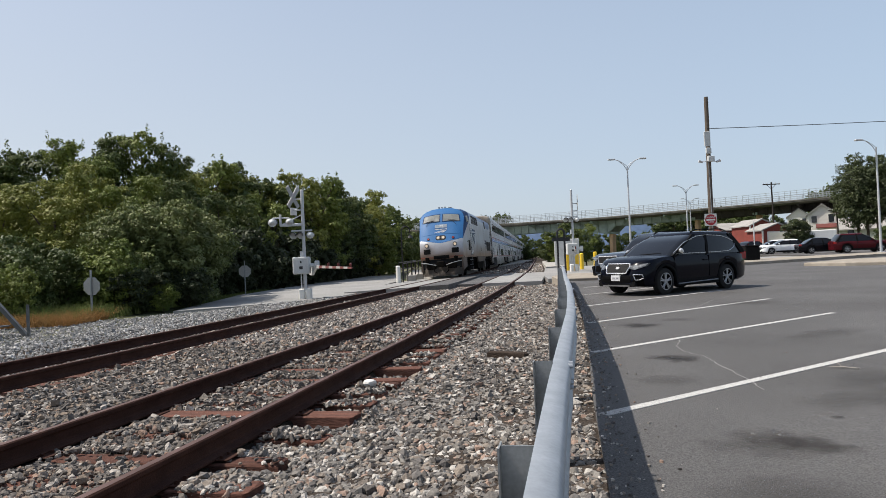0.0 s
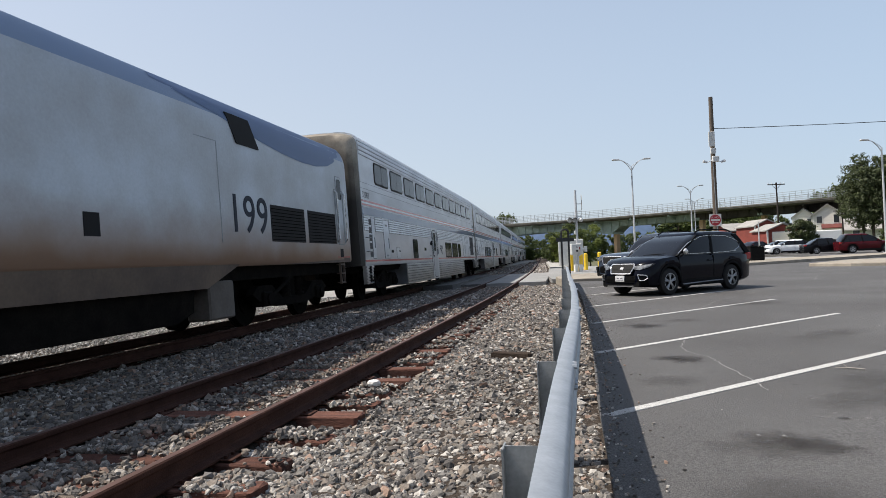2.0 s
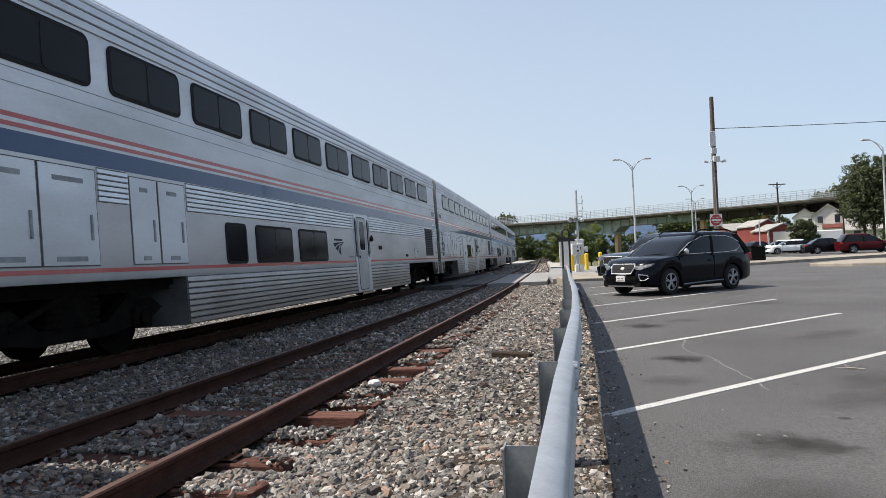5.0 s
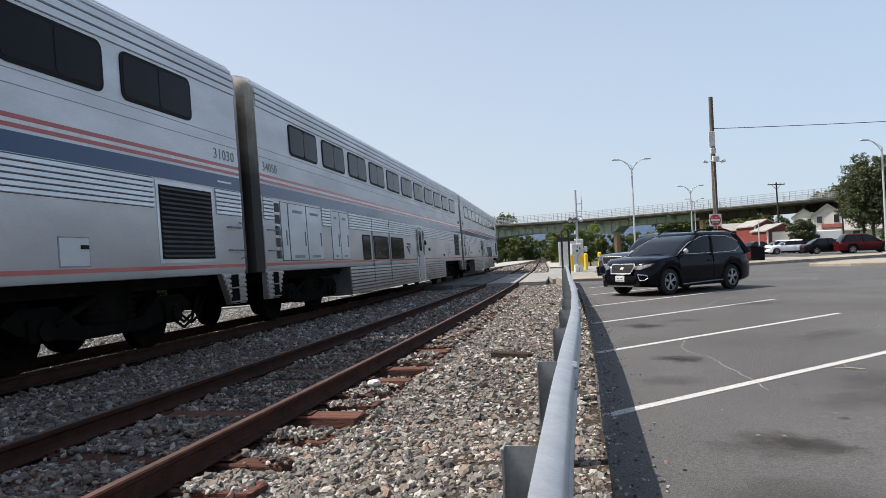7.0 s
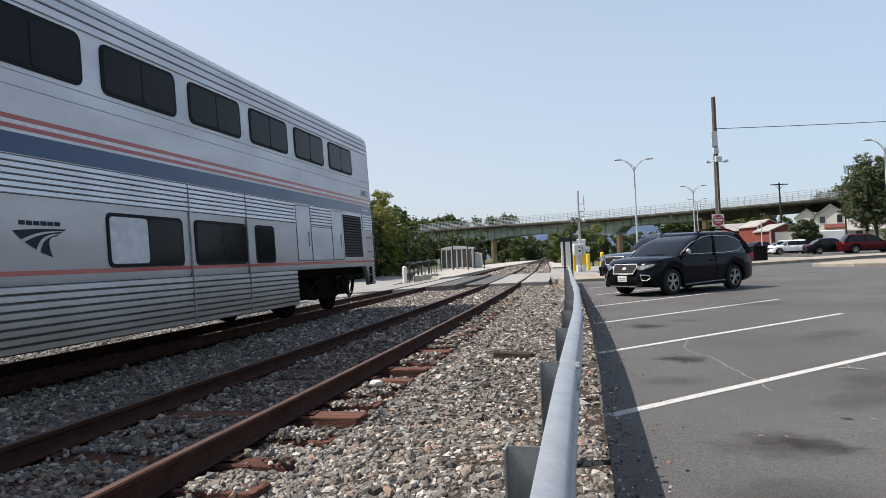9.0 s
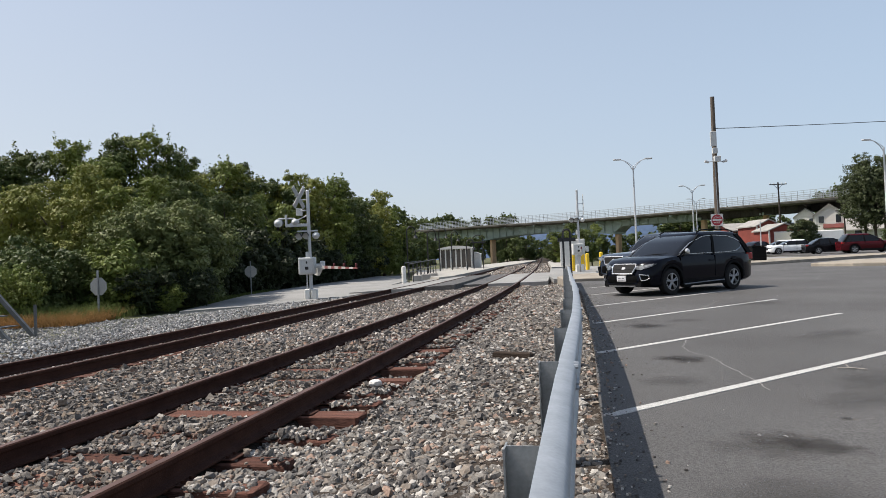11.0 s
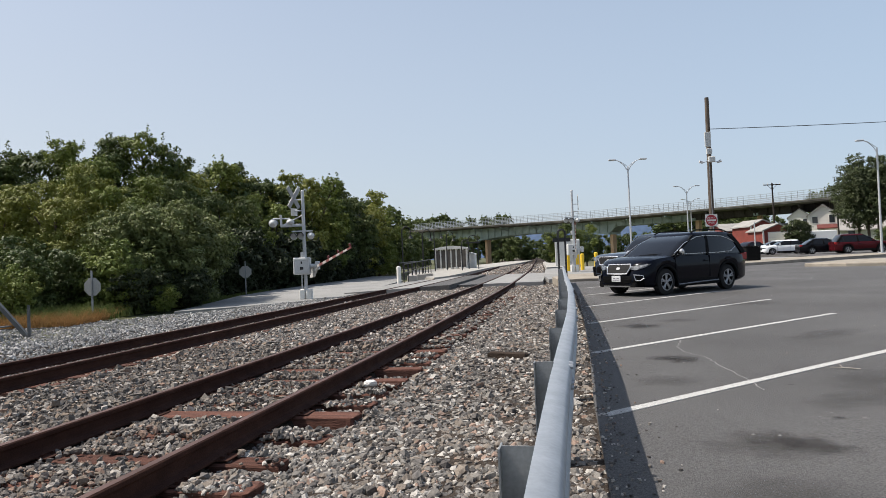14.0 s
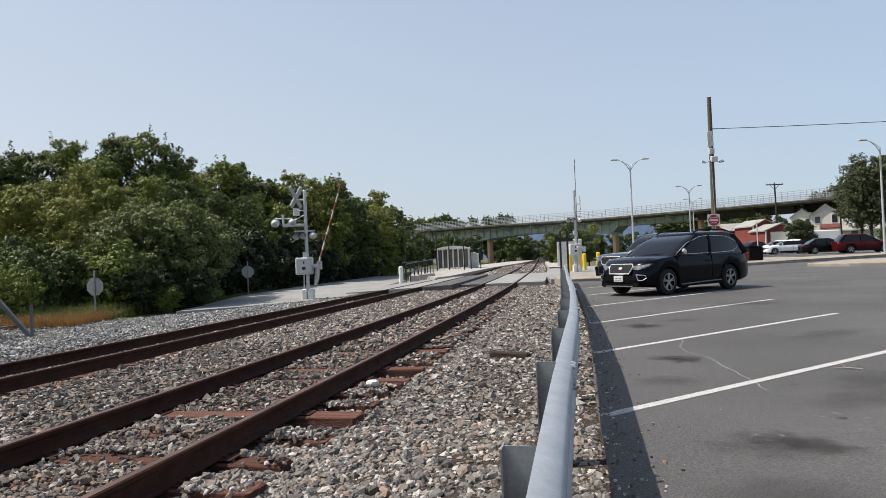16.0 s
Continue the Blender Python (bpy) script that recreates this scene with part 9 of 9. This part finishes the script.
# trees beyond the crossing, under and behind the bridge, and among the houses
for px, d, h, k in ((990, 88, 5.0, 0), (1012, 89, 5.4, 1), (1040, 88, 5.2, 0), (1026, 86, 4.4, 1), (975, 89, 4.4, 1), (890, 186, 8.0, 1), (905, 150, 5.5, 0), (925, 190, 7.0, 1), (870, 176, 5.0, 0), (840, 160, 6.5, 1), (815, 150, 6.0, 0), (795, 140, 6.5, 1), (945, 210, 6.0, 1),
                    (1130, 175, 5.0, 0), (1160, 170, 5.2, 1), (1190, 168, 5.4, 1), (1215, 180, 5.6, 0), (1320, 145, 6.5, 1), (1300, 150, 6.0, 0), (1285, 160, 5.6, 1), (1380, 140, 6.0, 1),
                    (1345, 150, 6.2, 1), (1566, 72, 3.0, 1), (1452, 170, 13.0, 1), (1480, 165, 14.0, 1), (780, 215, 15.0, 1), (800, 220, 14.5, 0), (830, 230, 14.5, 1), (880, 235, 15.5, 0), (870, 230, 14.6, 1), (755, 205, 13.5, 1), (895, 240, 15.2, 1), (735, 200, 13.6, 0), (1060, 150, 4.5, 1), (910, 240, 9.0, 1), (930, 250, 8.0, 0), (950, 260, 8.0, 1), (962, 200, 5.5, 0), (975, 190, 6.0, 1), (985, 210, 7.0, 0), (1000, 220, 7.0, 1), (1060, 225, 8.0, 0), (1080, 230, 8.0, 1), (1100, 222, 7.5, 0), (1120, 228, 8.5, 1), (1145, 220, 8.0, 0), (1170, 225, 8.5, 1), (1195, 222, 8.0, 0), (1220, 215, 8.5, 1), (1245, 220, 9.0, 0), (1030, 235, 8.0, 1), (935, 170, 3.5, 0), (880, 150, 3.0, 0), (1165, 205, 11.0, 1), (1180, 210, 12.5, 1), (1198, 205, 12.5, 1), (1216, 208, 13.5, 1), (1234, 205, 13.0, 0), (1252, 205, 13.8, 1), (1270, 200, 13.5, 1), (1288, 200, 14.0, 1), (1306, 198, 13.5, 1), (1324, 195, 13.5, 0), (1342, 195, 13.5, 1)):
    x, y = bearing(px, d)
    plant((T_BIG if 940 < px < 1060 and d < 90 else T_MID if d < 90 else T_FAR)[k], x, y, -0.3 if d < 130 else (1.6 if px > 1250 and d < 190 else -0.4), h * (1.04 if d > 130 and px < 950 else 0.94 if d > 130 else 1.0) / 8.0, rng_w.uniform(0, 360), ("green", "dark green", "yellow-green")[k] + " leafy tree beyond the lot and crossing", "tree", "trees of the distance")


for px, d, h in ((1406, 92, 4.4), (1417, 93, 4.2)):
    x, y = bearing(px, d)
    plant(T_DARK, x + 0.5, y, 0.1, h / 8.0, rng_w.uniform(0, 360), "round dark green tree beside the garage", "tree", "trees beside the houses")
for px, d, h in ((1543, 94, 12.2), (1523, 97, 11.0), (1560, 92, 12.8), (1600, 95, 13.0)):
    x, y = bearing(px, d)
    plant(T_TALL[0], x, y, 0.2, h / 8.0, rng_w.uniform(0, 360), "tall dark green tree beside the houses", "tree", "trees beside the houses")


def blades(name, label, n, area, height, material, seed, z=-0.26, width=0.012, lean=0.35):
    rng = np.random.default_rng(seed)
    x = rng.uniform(area[0], area[1], n)
    y = rng.uniform(area[2], area[3], n)
    h = height * rng.uniform(0.4, 1.2, n)
    a = rng.uniform(0, 2 * np.pi, n)
    dx, dy = np.cos(a), np.sin(a)
    lx, ly = rng.normal(0, lean, n) * h, rng.normal(0, lean, n) * h
    zz = np.full(n, z)
    V = np.stack([np.stack([x - dx * width, y - dy * width, zz], 1), np.stack([x + dx * width, y + dy * width, zz], 1), np.stack([x + lx, y + ly, zz + h], 1)], 1).reshape(-1, 3)
    ob = new(name, fast_mesh(name, V, np.arange(n * 3).reshape(n, 3), material))
    tagged(ob, label, "grass", kind="stuff")


blades("dry_grass", "dry orange grass at the foot of the shrubs", 9000, (-14.0, -10.7, 19.6, 22.4), 0.36, M_DRY, 5, width=0.008, lean=0.75)
blades("weeds", "pale green weeds among the dry grass", 2500, (-14.0, -11.0, 20.4, 22.6), 0.5, M_WEED, 15, width=0.014, lean=0.7)
blades("weeds", "green weeds along the foot of the woods", 9000, (-16, -10.6, 22.0, 33.0), 0.42, M_WEED, 6, width=0.02)
blades("roadside_grass", "short grass along the road edge", 5000, (-10.9, -9.9, 27.0, 40.0), 0.16, M_WEED, 7, width=0.02)


def ridge(name, y, x0, x1, top, seed, label, material=None, step=60.0):
    """A far wooded ridge with a rising and falling crest."""
    bm = bmesh.new()
    xs = np.arange(x0, x1 + 1, step)
    A, B, C = [], [], []
    for i, x in enumerate(xs):
        t = top(x) * (1 + 0.10 * noise.noise(Vector((x * 0.004 + seed, 0, 0))) + 0.05 * noise.noise(Vector((x * 0.03 + seed, 3, 0))))
        A.append(bm.verts.new((x, y, -8)))
        B.append(bm.verts.new((x, y + 120, t)))
        C.append(bm.verts.new((x, y + 420, -8)))
    for i in range(len(xs) - 1):
        bm.faces.new((A[i], A[i + 1], B[i + 1], B[i]))
        bm.faces.new((B[i], B[i + 1], C[i + 1], C[i]))
    tagged(part(name, bm, material or M_HILL), label, "ridge", kind="structure")


ridge("backdrop_ridge", 1500, -1600, 2600, lambda x: 42 + 26 * math.exp(-((x - 330) / 420) ** 2), 1.0, "wooded ridge far behind the bridge, blue with painted haze", step=25)
bm = bmesh.new()
gx, gy = 16, 8
grid = [[bm.verts.new((44 + 10 * i, 86 + 10 * j, 0.25 + 5.5 * (min(1, max(0, (10 * j - 8 + 3 * i) / 110.0))) ** 1.2 + 0.4 * noise.noise(Vector((i * 0.7, j * 0.7, 2))) * min(1, j / 3) * min(1, i / 3))) for j in range(gy)] for i in range(gx)]
for i in range(gx - 1):
    for j in range(gy - 1):
        bm.faces.new((grid[i][j], grid[i + 1][j], grid[i + 1][j + 1], grid[i][j + 1]))
tagged(part("hillside", bm, M_HILLSIDE, None, smooth=True), "grassy hillside under the houses", "hillside", kind="structure")


# ---------------- ballast stones ----------------
def rock_shapes(rng, count, verts_n):
    """Angular pebbles: jittered and flattened solids."""
    out = []
    if verts_n == 12:
        g = (1 + 5 ** 0.5) / 2
        base = np.array([(-1, g, 0), (1, g, 0), (-1, -g, 0), (1, -g, 0), (0, -1, g), (0, 1, g), (0, -1, -g), (0, 1, -g), (g, 0, -1), (g, 0, 1), (-g, 0, -1), (-g, 0, 1)]) / math.sqrt(1 + g * g)
        tri = np.array([(0, 11, 5), (0, 5, 1), (0, 1, 7), (0, 7, 10), (0, 10, 11), (1, 5, 9), (5, 11, 4), (11, 10, 2), (10, 7, 6), (7, 1, 8), (3, 9, 4), (3, 4, 2), (3, 2, 6), (3, 6, 8), (3, 8, 9), (4, 9, 5), (2, 4, 11), (6, 2, 10), (8, 6, 7), (9, 8, 1)])
    elif verts_n == 6:
        base = np.array([(1, 0, 0), (0, 1, 0), (-1, 0, 0), (0, -1, 0), (0, 0, 1), (0, 0, -1)]) * 1.12
        tri = np.array([(0, 1, 4), (1, 2, 4), (2, 3, 4), (3, 0, 4), (1, 0, 5), (2, 1, 5), (3, 2, 5), (0, 3, 5)])
    else:
        base = np.array([(x, y, z) for x in (-1, 1) for y in (-1, 1) for z in (-1, 1)]) / 1.5
        tri = np.array([(0, 1, 3), (0, 3, 2), (4, 6, 7), (4, 7, 5), (0, 4, 5), (0, 5, 1), (2, 3, 7), (2, 7, 6), (0, 2, 6), (0, 6, 4), (1, 5, 7), (1, 7, 3)])
    for i in range(count):
        v = base * rng.uniform(0.65, 1.25, size=(len(base), 1)) + rng.normal(0, 0.13, size=base.shape)
        v = v * np.array([rng.uniform(0.9, 1.3), rng.uniform(0.8, 1.05), rng.uniform(0.62, 0.98)])
        out.append(v)
    return out, tri


_S = np.arange(-40, 300, 0.5)
_TX = np.array([track(s)[0][:2] for s in _S])


def to_world(s, u):
    px, py = np.interp(s, _S, _TX[:, 0]), np.interp(s, _S, _TX[:, 1])
    c = np.clip(s, 0, S_END)
    h = TH - K1 * c - K2 * c * c
    return px + u * np.cos(h), py - u * np.sin(h)


LOTX = np.array(LOT_EDGE)


def scatter(name, label, n, s_rng, u_rng, radius, verts_n, seed, material, keep=None):
    rng = np.random.default_rng(seed)
    s = rng.uniform(*s_rng, n)
    u = rng.uniform(*u_rng, n)
    x, y = to_world(s, u)
    r = radius * np.exp(rng.normal(0, 0.27, n))
    z = np.interp(u, BED_U, BED_Z)
    ok = np.ones(n, bool)
    for c in (0.0, -SPACING):
        for g in (-GAUGE_HALF, GAUGE_HALF):
            ok &= np.abs(u - c - g) > 0.085 + r * 0.6
        d = np.full(n, 9.0)
        which = 0 if c == 0.0 else 1
        ts = np.array(TIES[which])
        idx = np.clip(np.searchsorted(ts[:, 0], s), 1, len(ts) - 1)
        near = np.where(np.abs(ts[idx, 0] - s) < np.abs(ts[idx - 1, 0] - s), idx, idx - 1)
        on = (np.abs(ts[near, 0] - s) < 0.13) & (np.abs(u - c) < 1.34)
        bare = np.where(np.abs(u - c) < 0.68, np.maximum(ts[near, 1], 0.62 if which == 0 else 0.4), ts[near, 1])
        ok &= ~(on & (rng.uniform(0, 1, n) < bare))
        z = np.where(on, np.maximum(z, -0.178 if c == 0.0 else -0.235), z)
        if c == 0.0:
            for t0, b in NEAR_TIES.values():
                if b > 0.9:
                    z = np.where((s > t0 - 0.42) & (s < t0 - 0.12) & (u > 0.8) & (u < 1.40 + 0.25 * (s - t0 + 0.12)), -0.325, z)
    for g in (-GAUGE_HALF, GAUGE_HALF):
        for c in (0.0, -SPACING):
            z = z - 0.03 * np.clip(1 - (np.abs(u - c - g) - 0.08) / 0.12, 0, 1)
    ok &= (x < np.interp(y, LOTX[:, 1], LOTX[:, 0]) + rng.normal(0.0, 0.035, n)) | (y > 45)
    if keep is not None:
        ok &= keep(x, y, s, u, rng)
    # the bed heaves gently
    z = z + 0.012 * np.sin(5.1 * x + 2.3 * np.sin(3.7 * y)) * np.sin(4.3 * y + 1.9 * np.sin(2.9 * x))
    x, y, r, z = x[ok], y[ok], r[ok], z[ok]
    n = len(x)
    shapes, tri = rock_shapes(rng, 12, verts_n)
    k = rng.integers(0, 12, n)
    base = np.array(shapes)[k]
    # random turn: yaw and a moderate tilt
    a, t, b = rng.uniform(0, 2 * np.pi, n), rng.normal(0, 0.5, n), rng.uniform(0, 2 * np.pi, n)
    ca, sa, ct, st, cb, sb = np.cos(a), np.sin(a), np.cos(t), np.sin(t), np.cos(b), np.sin(b)
    v = base
    vx, vy = v[:, :, 0] * cb[:, None] - v[:, :, 1] * sb[:, None], v[:, :, 0] * sb[:, None] + v[:, :, 1] * cb[:, None]
    vz = v[:, :, 2]
    vy, vz = vy * ct[:, None] - vz * st[:, None], vy * st[:, None] + vz * ct[:, None]
    vx, vy = vx * ca[:, None] - vy * sa[:, None], vx * sa[:, None] + vy * ca[:, None]
    lift = rng.uniform(0.0, 0.95, n)
    V = np.stack([x[:, None] + vx * r[:, None], y[:, None] + vy * r[:, None], (z + r * lift)[:, None] + vz * r[:, None]], 2).reshape(-1, 3)
    F = (tri[None] + (np.arange(n) * base.shape[1])[:, None, None]).reshape(-1, 3)
    ob = new(name, fast_mesh(name, V, F, material))
    tagged(ob, label, "gravel", kind="stuff")


BED_U = np.array([-9.0, -7.4, -6.2, -5.2, -4.2, -3.5, -3.2, -2.1, -1.4, 0, 0.8, 1.0, 1.5, 2.1, 2.6, 3.5, 6.5])
BED_Z = np.array([-0.30, -0.22, -0.22, -0.235, -0.262, -0.25, -0.19, -0.18, -0.195, -0.2, -0.215, -0.245, -0.245, -0.2, -0.18, -0.12, -0.12])


def off_crossing(x, y, s, u, rng):
    return s < np.where(u < -2.1, 30.0, 32.4)


scatter("ballast_stones", "dirty brown-grey ballast stones between the rails", 27000, (1.6, 6.4), (-3.5, 0.78), 0.0215, 12, 1, M_STONE_DIRTY)
scatter("ballast_stones", "broken grey ballast stones beside the guardrail", 29000, (2.0, 6.4), (0.78, 4.2), 0.0205, 12, 9, M_STONE)
scatter("ballast_stones", "loose stones between the guardrail and the asphalt", 9000, (2.0, 12.0), (3.15, 4.2), 0.0175, 12, 19, M_STONE)
scatter("ballast_stones", "dirty ballast stones along both tracks", 25000, (6.4, 12.0), (-3.5, 0.78), 0.024, 8, 8, M_STONE_DIRTY)
scatter("ballast_stones", "broken ballast stones between guardrail and rail", 24000, (6.4, 12.0), (0.78, 4.2), 0.0222, 8, 10, M_STONE)
scatter("ballast_stones", "grey ballast stones farther along the tracks", 46000, (12.0, 33.0), (-6.0, 0.78), 0.030, 6, 2, M_STONE_FAR, off_crossing)
scatter("ballast_stones", "pale ballast stones farther along the guardrail", 28000, (12.0, 33.0), (0.78, 4.2), 0.0275, 6, 12, M_STONE, off_crossing)
scatter("ballast_stones", "ballast stones round the tracks behind the rail's start", 30000, (-14.0, 2.6), (-6.0, 4.2), 0.034, 6, 11, M_STONE)
scatter("gravel_shoulder", "grey gravel shoulder beyond the far track", 39000, (7.0, 34.0), (-13.5, -4.9), 0.026, 6, 3, M_GRAVEL, lambda x, y, s, u, rng: (s < 29) & ~((x < np.interp(y, [17, 21.4, 23.6, 24.8, 26.8, 29, 60], [-17, -10.7, -9.3, -7.5, -5.8, -4.2, -4.0])) & (y > 21)))
scatter("ballast_stones", "ballast stones along the tracks past the crossing", 24000, (47.5, 110.0), (-6.0, 1.9), 0.062, 6, 4, M_STONE_FAR, lambda x, y, s, u, rng: s > np.where(u < -2.1, 46.6, 48.6))


def lot_crumbs():
    """Loose stones and grit: thick along the guardrail, a few strewn over the asphalt."""
    rng = np.random.default_rng(77)
    n = 1500
    y = rng.uniform(2.2, 20, n)
    near = rng.uniform(0, 1, n) < 0.72
    x = np.interp(y, LOTX[:, 1], LOTX[:, 0]) + np.where(near, np.abs(rng.normal(0, 0.16, n)), rng.uniform(0.1, 8.0, n))
    r = np.where(near, rng.uniform(0.004, 0.013, n), rng.uniform(0.003, 0.009, n))
    shapes, tri = rock_shapes(rng, 10, 8)
    base = np.array(shapes)[rng.integers(0, 10, n)]
    a = rng.uniform(0, 2 * np.pi, n)
    vx = base[:, :, 0] * np.cos(a)[:, None] - base[:, :, 1] * np.sin(a)[:, None]
    vy = base[:, :, 0] * np.sin(a)[:, None] + base[:, :, 1] * np.cos(a)[:, None]
    V = np.stack([x[:, None] + vx * r[:, None], y[:, None] + vy * r[:, None], (LOT0 + LOT_SLOPE * y + r * 0.35)[:, None] + base[:, :, 2] * r[:, None]], 2).reshape(-1, 3)
    tri_all = (tri[None] + (np.arange(n) * base.shape[1])[:, None, None]).reshape(-1, 3)
    ob = new("loose_grit", fast_mesh("loose_grit", V, tri_all, M_STONE))
    tagged(ob, "loose grit and crumbs of stone on the asphalt", "gravel", kind="stuff")


lot_crumbs()


def motions():
    move_train()
    move_gates()


motions()
